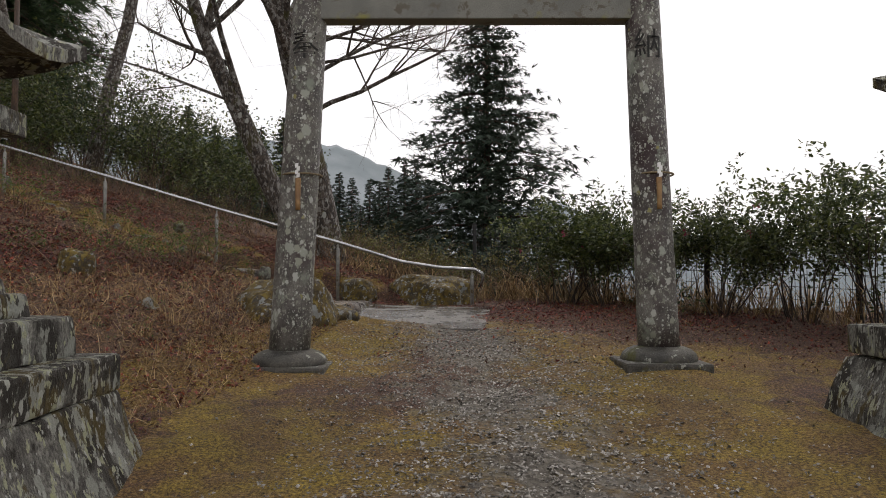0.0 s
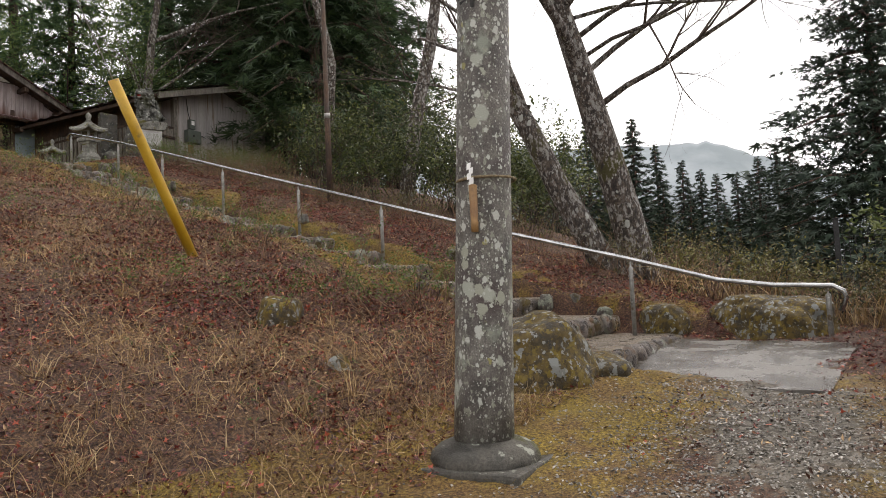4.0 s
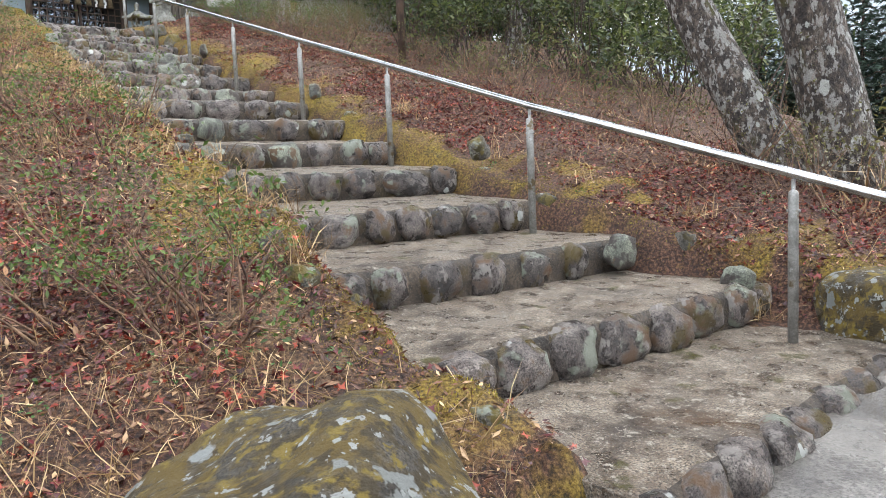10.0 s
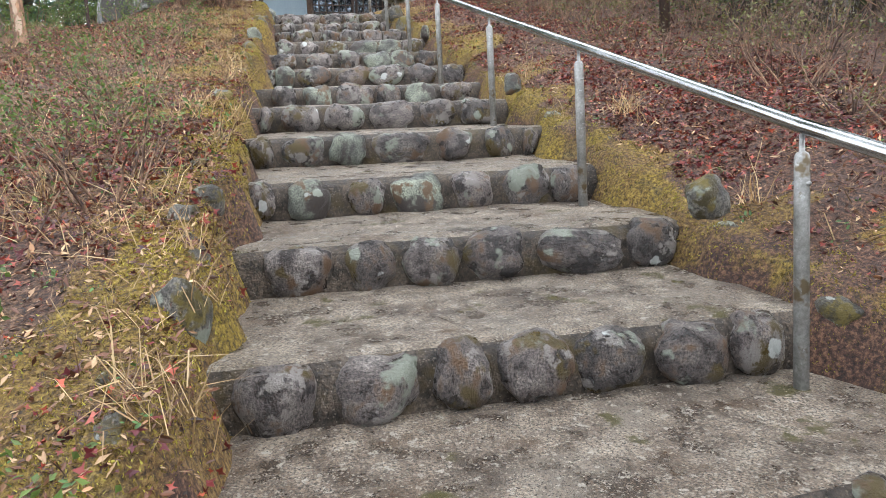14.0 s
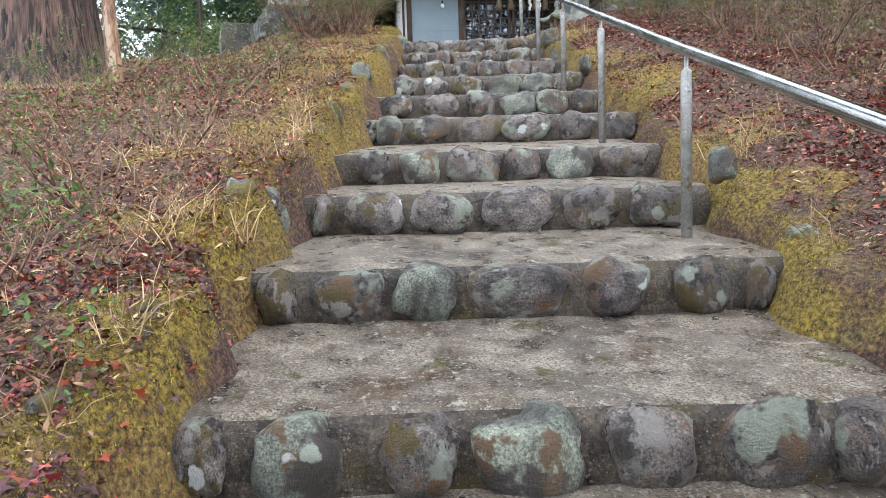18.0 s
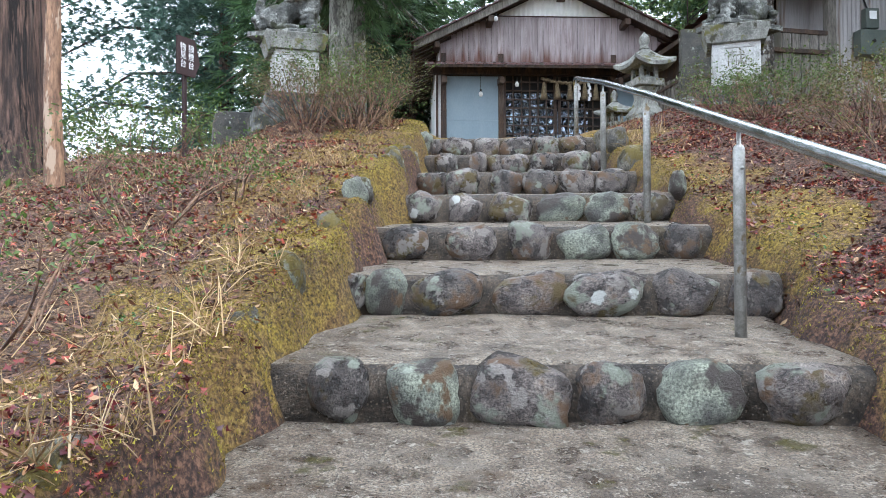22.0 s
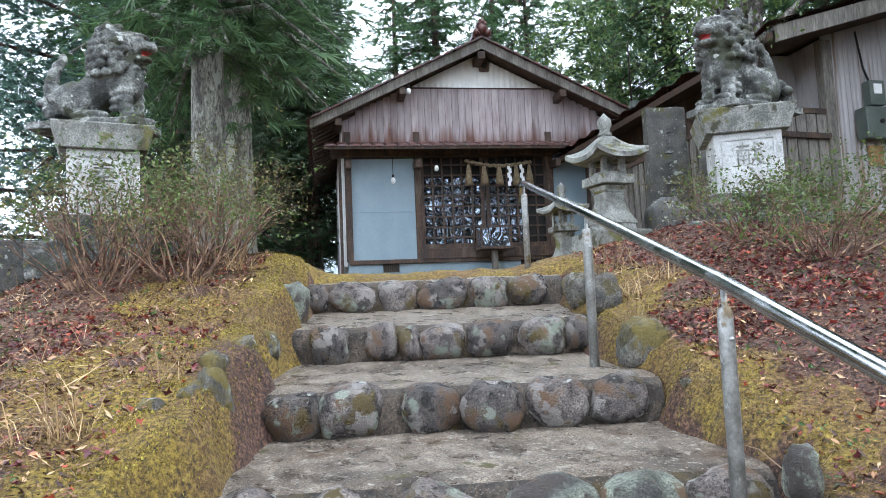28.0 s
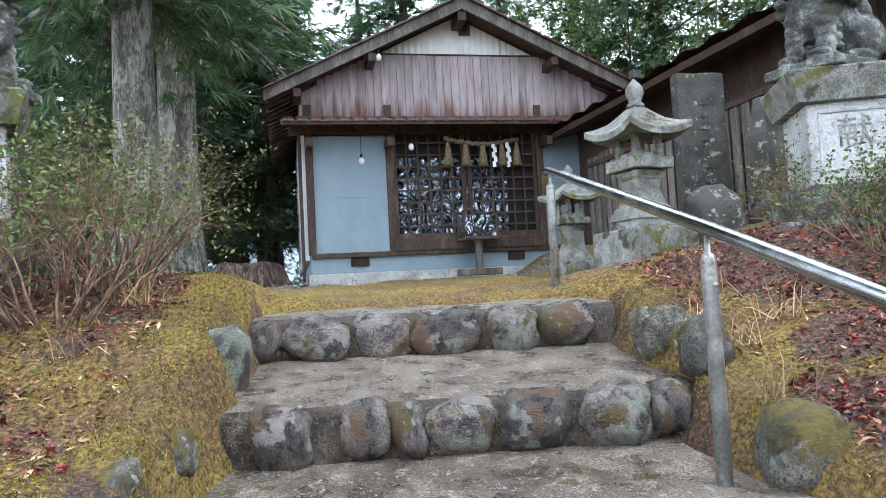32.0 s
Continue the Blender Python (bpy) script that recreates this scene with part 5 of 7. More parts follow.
    part("cable", mesh_of("cable", *tube([(0.03, -0.02, 0.60), (0.03, -0.10, 0.8), (0.03, -0.16, 1.2)], 0.012, 6), M_DARK), meter)


build_storehouse()


# ---- plants ----
def grow(rng, start, way, length, radius, depth, out, bend=0.25, fork=3, droop=0.0, shrink=0.66, level=0, first=0):
    """Branches as (level, points, radii), each bending and forking."""
    pts, rad = [Vector(start)], [radius]
    d = Vector(way).normalized()
    n = 7 if level == 0 else 5
    for k in range(n):
        d = (d + Vector((rng.gauss(0, bend), rng.gauss(0, bend), rng.gauss(0, bend * 0.7) - droop)) * (0.45 if level == 0 else 0.7)).normalized()
        pts.append(pts[-1] + d * length / n)
        rad.append(radius * (1 - 0.62 * (k + 1) / n))
    out.append((level, pts, rad))
    if depth <= 0:
        return
    for k in range(first or fork):
        i = rng.randint(3 if first else 4, n) if level == 0 else rng.randint(2, n)
        a = (pts[i] - pts[i - 1]).normalized()
        side = Vector((rng.gauss(0, 1), rng.gauss(0, 1), rng.gauss(0.25, 0.6))).normalized()
        grow(rng, pts[i], a * 0.75 + side * 0.85, length * shrink * rng.uniform(0.75, 1.15), rad[i] * (0.45 if level == 0 else 0.62), depth - 1, out, bend, fork, droop, shrink, level + 1)


def branches_mesh(name, made, mat, lo, hi, sides):
    return mesh_of(name, *joined([tube(p, r, sides, False) for lv, p, r in made if lo <= lv <= hi]), mat)


def leaf_unit(kind="leaf"):
    if kind == "leaf":      # folded oval leaf along x
        v = [(0, 0, 0), (0.3, 0.22, 0.05), (0.7, 0.2, 0.03), (1, 0, -0.06), (0.7, -0.2, 0.03), (0.3, -0.22, 0.05)]
        return v, [(0, 1, 2, 3), (0, 3, 4, 5)]
    if kind == "maple":     # five-lobed, a little curled
        v = [(0, 0, 0.02)]
        for k in range(7):
            a = -2.3 + 4.6 * k / 6
            r = (0.5, 0.24)[k % 2] * (1.0 if 1 < k < 5 else 0.85)
            v.append((r * math.cos(a), r * math.sin(a), 0.10 * r * math.cos(3 * a)))
        return v, [(0, k, k + 1) for k in range(1, 7)]
    if kind == "needles":   # a spray of needle shoots
        v, f = [], []
        for k in range(9):
            a = (k - 4) * 0.30
            l = 1.0 - 0.09 * abs(k - 4)
            b = len(v)
            v += [(0.04 * k, -0.05, 0), (0.04 * k, 0.05, 0.01), (l * math.cos(a), l * math.sin(a) * 0.8, -0.25 * l + 0.10 * (k % 2))]
            f.append((b, b + 1, b + 2))
        return v, f
    if kind == "frond":     # a coarser spray for trees far off
        v, f = [], []
        for k in range(5):
            a = (k - 2) * 0.5
            l = 1.0 - 0.14 * abs(k - 2)
            b = len(v)
            v += [(0.05 * k, -0.12, 0), (0.05 * k, 0.12, 0.01), (l * math.cos(a), l * math.sin(a) * 0.85, -0.22 * l + 0.14 * (k % 2))]
            f.append((b, b + 1, b + 2))
        return v, f
    if kind == "spray":
        v, f = [], []
        for k in range(7):
            a = (k - 3) * 0.36
            l = 1.0 - 0.11 * abs(k - 3)
            b = len(v)
            v += [(0.04 * k, -0.055, 0), (0.04 * k, 0.055, 0.01), (l * math.cos(a), l * math.sin(a) * 0.85, -0.24 * l + 0.12 * (k % 2))]
            f.append((b, b + 1, b + 2))
        return v, f
    if kind == "leaflet":
        return [(0, 0, 0), (0.5, 0.26, 0.06), (1, 0, -0.05), (0.5, -0.26, 0.06)], [(0, 1, 2), (0, 2, 3)]
    if kind == "sprig":
        return [(0, -0.22, 0), (0, 0.22, 0), (0.35, 0, 1.0)], [(0, 1, 2)]
    if kind == "chip":
        return [(0, -0.12, 0), (0.55, -0.16, 0.05), (1, 0.02, 0), (0.45, 0.15, 0.04)], [(0, 1, 2, 3)]
    if kind == "blade":
        v = [(0, -0.012, 0), (0, 0.012, 0), (0.35, -0.009, 0.55), (0.35, 0.009, 0.55), (0.95, 0, 0.75)]
        return v, [(0, 1, 3, 2), (2, 3, 4)]


def leaves_mesh(name, mat, kind, places, sizes, seed, tilt=1.2, ahead=None):
    rng = np.random.default_rng(seed)
    v, f = leaf_unit(kind)
    places = np.asarray(places)
    return mesh_of(name, *scatter(v, f, places, random_axes(rng, len(places), tilt, ahead), sizes), mat, False)


def bare_tree(name, label, x, y, trunks, seed, mat=None, depth=4, fork=3, z=None, spread=0.25, shrink=0.66, starts=((0, 0, 0),) * 3, first=0, extra=()):
    """A leafless tree with one or more trunks, each (way, length, radius)."""
    rng = random.Random(seed)
    base = Vector((x, y, (floor_z(x, y) if z is None else z) - 0.15))
    tree = thing(name, label, "tree", Matrix.Translation(base))
    made = []
    for (way, length, radius), at_ in zip(trunks, starts):
        grow(rng, at_, way, length, radius, depth, made, spread, fork, 0.0, shrink, 0, first)
    for start, way, length, radius in extra:      # long limbs with a spray of fine twigs
        grow(rng, start, way, length, radius, 3, made, 0.16, 6, 0.0, 0.52, 1)
    part("trunk", branches_mesh("trunk", made, mat or M_BARK, 0, 0, 14), tree)
    for lv, p, r in made:
        if lv == 1:
            part("limb", mesh_of("limb", *tube(p, r, 8, False), mat or M_BARK), tree)
    if depth > 1:
        twigs = joined([tube(p, r, 4 if lv < 4 else 3, False) for lv, p, r in made if lv > 1])
        tagged(part("twig_mass", mesh_of("twig_mass", *twigs, M_TWIG), tree), kind="stuff")
    return tree


def conifer_meshes(seed, height, width, sprays, low=0.12, mat=None, size=0.5, droop=0.25, power=0.8, trunk_r=None, bark=None, per=16, unit="needles", side=0.10, hang=0.0):
    """Trunk, boughs and needle crown of a cedar."""
    rng = np.random.default_rng(seed)
    r0 = trunk_r or height * 0.017
    trunk = mesh_of("trunk", *tube([(0.02 * height * 0.1 * math.sin(k), 0, height * k / 10) for k in range(11)], [r0 * (1 - 0.93 * k / 10) * (1.25 if k == 0 else 1) for k in range(11)], 14), bark or M_CEDARBARK)
    n = max(30, int(sprays / per))
    pl, ah, sz, boughs = [], [], [], []
    for i in range(n):
        t = low + (1 - low) * ((i + rng.random()) / n)
        ang = i * 2.4 + rng.normal() * 0.3
        reach = width / 2 * (1.02 - (t - low) / (1 - low)) ** power * rng.uniform(0.65, 1.12)
        d = np.array([math.cos(ang), math.sin(ang), 0])
        z = t * height
        k = max(4, int(per * (0.4 + reach / (width / 2))))
        s = rng.random(k) ** 0.7
        q = d[None, :] * (reach * s)[:, None]
        q[:, 2] += z - droop * reach * s ** 2 + 0.12 * reach * s
        q += rng.normal(size=(k, 3)) * np.array([side, side, 0.045]) * reach
        q[:, 2] -= hang * rng.random(k) ** 1.7 * (0.3 + s)
        pl.append(q)
        ah.append(np.tile(d, (k, 1)) + rng.normal(size=(k, 3)) * 0.5 + np.array([0, 0, -droop]))
        sz.append(rng.uniform(0.6, 1.25, k) * size * (0.35 + 0.65 * min(1.0, 1.6 * reach / (width / 2))))
        if i % 2 == 0:
            boughs.append(tube([(0, 0, z), tuple(d * reach * 0.5 + np.array([0, 0, z])), tuple(d * reach * 0.95 + np.array([0, 0, z - droop * reach * 0.8]))], [r0 * 0.22, r0 * 0.14, r0 * 0.04], 5, False))
    pl, ah, sz = np.concatenate(pl), np.concatenate(ah), np.concatenate(sz)
    crown = leaves_mesh("crown", mat or M_NEEDLE, unit, pl, sz, seed, 0.45, ah)
    return trunk, mesh_of("boughs", *joined(boughs), bark or M_CEDARBARK), crown


def ridged_trunk(height, r0, mat, seed, flare=0.5):
    """A tall trunk with fluted bark ridges and a flared foot."""
    sides, vs, fs = 64, [], []
    zs = [0, 0.15, 0.35, 0.7, 1.2, 2.0] + [3.0 + (height - 3.0) * k / 12 for k in range(13)]
    for z in zs:
        r = r0 * (1 - 0.9 * z / height) + flare * r0 * math.exp(-z / 0.45)
        for k in range(sides):
            a = 2 * math.pi * k / sides
            c = Vector((math.cos(a) * 9, math.sin(a) * 9, z * 0.35 + seed))
            q = r * (1 + 0.055 * noise.noise(c) + 0.10 * math.exp(-z / 0.5) * math.sin(a * 5 + seed) + 0.03 * noise.noise(c * 0.25))
            vs.append((q * math.cos(a), q * math.sin(a), z))
    for i in range(len(zs) - 1):
        for k in range(sides):
            fs.append((i * sides + k, i * sides + (k + 1) % sides, (i + 1) * sides + (k + 1) % sides, (i + 1) * sides + k))
    return mesh_of("trunk", vs, fs, mat)


def place_conifer(meshes, label, x, y, z, scale=1.0, turn=0.0, group=""):
    tree = thing("conifer", label, "tree", Matrix.Translation((x, y, z)) @ Matrix.Rotation(turn, 4, "Z") @ Matrix.Diagonal((scale, scale, scale, 1)), group)
    for nm, me in zip(("trunk", "bough_mass", "crown"), meshes):
        tagged(part(nm, me, tree), kind="stuff" if nm == "bough_mass" else "")
    return tree


def build_trees():
    rng = random.Random(21)
    # leaning pair of lichened cherry trunks by the stairs
    bare_tree("cherry_tree", "old leafless cherry tree with twin lichened trunks", -1.97, 12.45,
              [((-0.52, -0.16, 1.0), 5.8, 0.20), ((-0.20, -0.10, 1.0), 5.4, 0.25)], 4, M_BARK, 4, 4, spread=0.12, starts=((-0.16, -0.10, 0), (0.12, 0.10, 0)), first=7, shrink=0.60,
              extra=[((-0.35, -0.1, 2.5), (0.9, -0.1, 0.55), 2.6, 0.045), ((-0.45, -0.15, 3.0), (0.8, 0.3, 0.6), 2.6, 0.045), ((-0.55, -0.2, 3.5), (1.0, -0.3, 0.5), 2.8, 0.038),
                     ((-0.65, -0.2, 4.0), (0.7, 0.0, 0.9), 2.6, 0.045), ((-1.5, -0.4, 3.3), (-1.0, 0.6, 0.6), 2.2, 0.05), ((-0.5, -0.2, 3.2), (1.0, -0.5, 0.25), 2.8, 0.03), ((-0.6, -0.2, 3.8), (1.0, 0.2, 0.15), 2.8, 0.03),
                     ((-0.7, -0.2, 4.3), (0.9, -0.4, 0.5), 2.6, 0.03), ((-1.9, -0.5, 3.9), (-0.7, -0.6, 0.7), 2.4, 0.03), ((-1.2, -0.4, 2.6), (-1.0, -0.2, 0.25), 2.6, 0.03)])
    bare_tree("bare_tree", "slender leafless tree with lichened bark beside the slope", -7.22, 15.29, [((0.03, 0.0, 1.0), 8.5, 0.17)], 8, M_BARK, 4, 4, spread=0.14)
    bare_tree("bare_tree", "leafless tree with drooping twigs on the hill", -10.5, 17.0, [((0.2, -0.1, 1.0), 7.0, 0.14)], 15, M_BARK, 4, 4)
    bare_tree("bare_tree", "bare maple with fine pale twigs beyond the yard", 8.0, 7.0, [((-0.35, 0.0, 1.0), 5.5, 0.10)], 18, M_BARK, 4, 4, z=0.3)
    bare_tree("dark_tree", "dark-barked tree behind the guardian statue", -14.45, 15.05, [((0.02, -0.06, 1.0), 6.0, 0.15)], 25, M_BARK, 4, 3, spread=0.12, extra=[((0.05, 0.0, 1.9), (0.45, 0.9, 0.75), 2.6, 0.04), ((0.05, 0.0, 2.4), (0.7, 0.5, 0.5), 2.4, 0.035)])
    bare_tree("broken_tree", "weathered bare trunk with peeling orange bark", -12.1, 7.35, [((0.0, -0.02, 1.0), 3.4, 0.085)], 31, M_PEELBARK, 0, 0, spread=0.05)
    # tall cedars
    lone = conifer_meshes(3, 20.2, 11.2, 21000, 0.14, M_NEEDLEFAR, 0.44, 0.16, 0.66, per=95, unit="frond", side=0.17)
    place_conifer(lone, "tall lone cedar with ragged layered boughs", 1.75, 30.0, -7.6)
    near = conifer_meshes(5, 22.0, 3.3, 9000, 0.13, M_NEEDLE, 0.36, 0.5, 0.35, 0.25, M_PALEBARK)
    near = (ridged_trunk(22.0, 0.21, M_PALEBARK, 8.1, 0.7),) + near[1:]
    for x, y, t in ((-17.41, 9.67, 0.3), (-20.9, 9.85, 2.0)):
        place_conifer(near, "tall old cedar with lichened pale trunk beside the shrine", x, y, floor_z(x, y) - 0.2, 1.0 if x > -19 else 1.35, t, "cedars of the shrine grove")
    big = conifer_meshes(6, 21.0, 6.5, 5000, 0.35, M_NEEDLE, 0.5, 0.4, 0.6, 0.50)
    big = (ridged_trunk(21.0, 0.55, M_CEDARBARK, 3.3),) + big[1:]
    place_conifer(big, "big cedar with red-brown trunk on the bank", -13.1, 6.38, floor_z(-13.1, 6.38) - 0.2, 1.0, 1.0, "cedars of the shrine grove")
    wide = conifer_meshes(9, 22.0, 18.5, 52000, 0.06, M_NEEDLEBLUE, 0.33, 0.36, 0.45, 0.42, per=430, unit="frond", side=0.05, hang=1.0)
    place_conifer(wide, "spreading blue-green cedar with long drooping boughs", -34.9, 5.06, floor_z(-34.9, 5.06) - 0.3)
    wood = [conifer_meshes(40 + k, 17.0, 5.4, 5600, 0.10, M_NEEDLE, 0.50, 0.40, 0.6, per=40, unit="spray", side=0.14) for k in range(3)]
    # same crowns in the darker needles, which stand in for shade
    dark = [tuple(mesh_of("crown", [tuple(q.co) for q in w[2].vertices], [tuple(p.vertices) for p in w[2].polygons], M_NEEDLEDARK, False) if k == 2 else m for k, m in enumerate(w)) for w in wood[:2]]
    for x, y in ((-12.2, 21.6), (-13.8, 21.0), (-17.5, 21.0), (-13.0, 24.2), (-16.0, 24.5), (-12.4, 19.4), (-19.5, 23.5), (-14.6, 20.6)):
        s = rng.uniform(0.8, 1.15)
        place_conifer(dark[rng.randint(0, 1)], "grove cedar with shade put into its colour", x, y, floor_z(x, y) - 0.3, s, rng.uniform(0, 6), "cedars of the shrine grove")
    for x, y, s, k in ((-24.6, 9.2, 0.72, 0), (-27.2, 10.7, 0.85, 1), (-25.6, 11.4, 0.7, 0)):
        place_conifer(dark[k], "low-boughed cedar beside the shrine hall with shade in its colour", x, y, floor_z(x, y) - 0.3, s, x, "cedars of the shrine grove")
    spots = [(-24.8, 20.4), (-31, 11.5), (-28, 8.2), (-30, 15.5), (-34, 20), (-40, 16), (-23, 23.5), (-26, 25), (-21, 27),
             (-18, 28.5), (-31, 22), (-38, 20)]
    for i, (x, y) in enumerate(spots):
        s = rng.uniform(0.8, 1.2)
        place_conifer(wood[i % 3], "dark cedar of the grove behind the shrine", x, y, floor_z(x, y) - 0.3, s, rng.uniform(0, 6), "cedars of the shrine grove")
    far = [conifer_meshes(60 + k, 13.0, 5.2, 12000, 0.03, M_NEEDLEFAR, 0.36, 0.24, 0.85, per=44, unit="frond", side=0.13) for k in range(3)]
    # (bearing as x over y, distance, height of the tip)
    tips = [(-0.343, 44, 11.9), (-0.307, 47, 11.4), (-0.275, 45, 11.6), (-0.245, 50, 11.8), (-0.215, 46, 11.6), (-0.19, 52, 11.0), (-0.37, 50, 10.5), (-0.40, 44, 9.5), (-0.16, 55, 10.2), (-0.139, 56, 9.6),
            (-0.122, 60, 9.8), (-0.098, 58, 9.4), (-0.085, 62, 9.8), (-0.073, 57, 10.2), (-0.052, 52, 10.0), (-0.036, 50, 9.6), (-0.02, 48, 8.0), (-0.11, 50, 6.5), (-0.065, 46, 6.0), (-0.15, 48, 7.0),
            (0.10, 60, 6.0), (0.14, 64, 6.5), (0.19, 60, 5.0), (-0.26, 60, 9.0), (-0.33, 62, 9.5), (-0.18, 44, 7.0), (-0.03, 42, 4.5), (0.07, 46, 4.0)]
    for i, (b, d, top) in enumerate(tips):
        s = (top + 8.0) / 13.0
        place_conifer(far[i % 3], "distant dark conifer of the valley wood", b * d, d, -8.0, s, rng.uniform(0, 6), "conifers of the valley")


build_trees()


def bush(name, label, x, y, seed, height, spread, stems, leaf_n, leaf_size, leaf_mat, twig_mat, kind="leaf", category="shrub", flowers=0, depth=2, group="", z=None, tip_only=True):
    rng = random.Random(seed)
    b = thing(name, label, category, Matrix.Translation((x, y, (floor_z(x, y) if z is None else z) - 0.03)), group)
    made = []
    for k in range(stems):
        a = rng.uniform(0, 6.28)
        r = rng.random() ** 0.5 * spread * 0.35
        lean = Vector((math.cos(a) * spread / height * 0.8, math.sin(a) * spread / height * 0.8, 1))
        grow(rng, (r * math.cos(a), r * math.sin(a), 0), lean, height * rng.uniform(0.55, 0.8), 0.004 + height * 0.006, depth, made, 0.3, 3, 0, 0.6)
    tagged(part("stem_tangle", mesh_of("stem_tangle", *joined([tube(p[::2] if lv else p, (r[::2] if lv else r), 3, False) for lv, p, r in made]), twig_mat), b), kind="stuff")
    tips = [p for lv, p, r in made if lv >= max(0, depth - (1 if tip_only else 2))]
    if leaf_n and tips:
        nr = np.random.default_rng(seed)
        idx = nr.integers(0, len(tips), leaf_n)
        pl = np.array([tuple(tips[i][nr.integers(2, len(tips[i]))]) for i in idx]) + nr.normal(size=(leaf_n, 3)) * leaf_size * 0.9
        part("foliage", leaves_mesh("foliage", leaf_mat, "leaflet" if leaf_size < 0.05 else kind, pl, nr.uniform(0.6, 1.2, leaf_n) * leaf_size, seed, 1.0), b)
        if flowers:
            pl = pl[:flowers * 5]
            part("blossom", leaves_mesh("blossom", M_FLOWER, "leaf", np.repeat(pl[:flowers], 7, 0) + nr.normal(size=(flowers * 7, 3)) * 0.012, [0.05] * (flowers * 7), seed + 1, 2.0), b, "pink camellia blossoms")
    return b


def build_hedge():
    rng = random.Random(77)
    line = [(1.65, 10.2), (2.15, 9.85), (2.7, 9.45), (3.25, 8.75), (3.9, 8.1), (4.35, 7.3), (4.95, 6.6), (5.4, 5.8), (5.9, 5.0)]
    for k, (x, y) in enumerate(line):
        bush("camellia_bush", "glossy dark camellia bush with a few pink flowers by the fence", x, y, 200 + k, rng.uniform(1.05, 1.3) * (0.98 if k < 4 else 1.26), 0.54, 12, 5800, 0.058, M_CAMELLIA, M_TWIG,
             flowers=4, depth=3, group="camellias along the fence", tip_only=False)
    posts = [(0.50, 11.75), (2.05, 10.7), (3.3, 9.35), (4.45, 8.0), (5.35, 6.6), (6.1, 5.1), (6.7, 3.5)]
    fence = thing("mesh_fence", "black steel mesh fence on square posts", "fence")
    for (x, y) in posts:
        z = floor_z(x, y)
        ob = part("post", from_bm("post", box(0.055, 0.055, 1.30, 0, 0, -0.15, 0.005), M_FENCE), fence)
        ob.location = (x, y, z)
        cap_ = part("cap", from_bm("cap", box(0.065, 0.065, 0.02, 0, 0, 1.15, 0.005), M_FENCE), fence)
        cap_.location = (x, y, z)
    for (x0, y0), (x1, y1) in zip(posts, posts[1:]):
        z0, z1 = floor_z(x0, y0), floor_z(x1, y1)
        wires = []
        n = 26
        for k in range(1, n):
            t = k / n
            x, y, z = x0 + (x1 - x0) * t, y0 + (y1 - y0) * t, z0 + (z1 - z0) * t
            wires.append(tube([(x, y, z + 0.05), (x, y, z + 1.10)], 0.0035, 4, False))
        for j in range(8):
            zz = 0.08 + j * 0.145
            wires.append(tube([(x0, y0, z0 + zz), (x1, y1, z1 + zz)], 0.0035, 4, False))
        part("mesh_panel", mesh_of("mesh_panel", *joined(wires), M_FENCE), fence)


build_hedge()


# ---- stone lanterns ----
def kasa(w, h, lift):
    """A square lantern roof with upswept corners."""
    n = 6
    rings = [(0.20, h), (0.30, h * 0.86), (0.55, h * 0.50), (0.8, h * 0.24), (1.0, h * 0.10), (1.0, -h * 0.12), (0.62, -h * 0.05), (0.45, 0.0)]
    vs, fs = [], []
    for k, (r, z) in enumerate(rings):
        for side in range(4):
            for j in range(n):
                t = -1 + 2 * j / n
                x, y = {0: (1, t), 1: (-t, 1), 2: (-1, -t), 3: (t, -1)}[side]
                up = lift * (abs(x * y) ** 2.5) * max(0.0, (r - 0.4) / 0.6)
                out = 1 + 0.05 * abs(x * y) ** 4 * (r > 0.9)
                vs.append((x * r * w / 2 * out, y * r * w / 2 * out, z + up))
    m = 4 * n
    for k in range(len(rings) - 1):
        for j in range(m):
            fs.append((k * m + j, (k + 1) * m + j, (k + 1) * m + (j + 1) % m, k * m + (j + 1) % m))
    fs.append(tuple(range(m)))
    fs.append(tuple(range(len(rings) * m - 1, (len(rings) - 1) * m - 1, -1)))
    return vs, fs


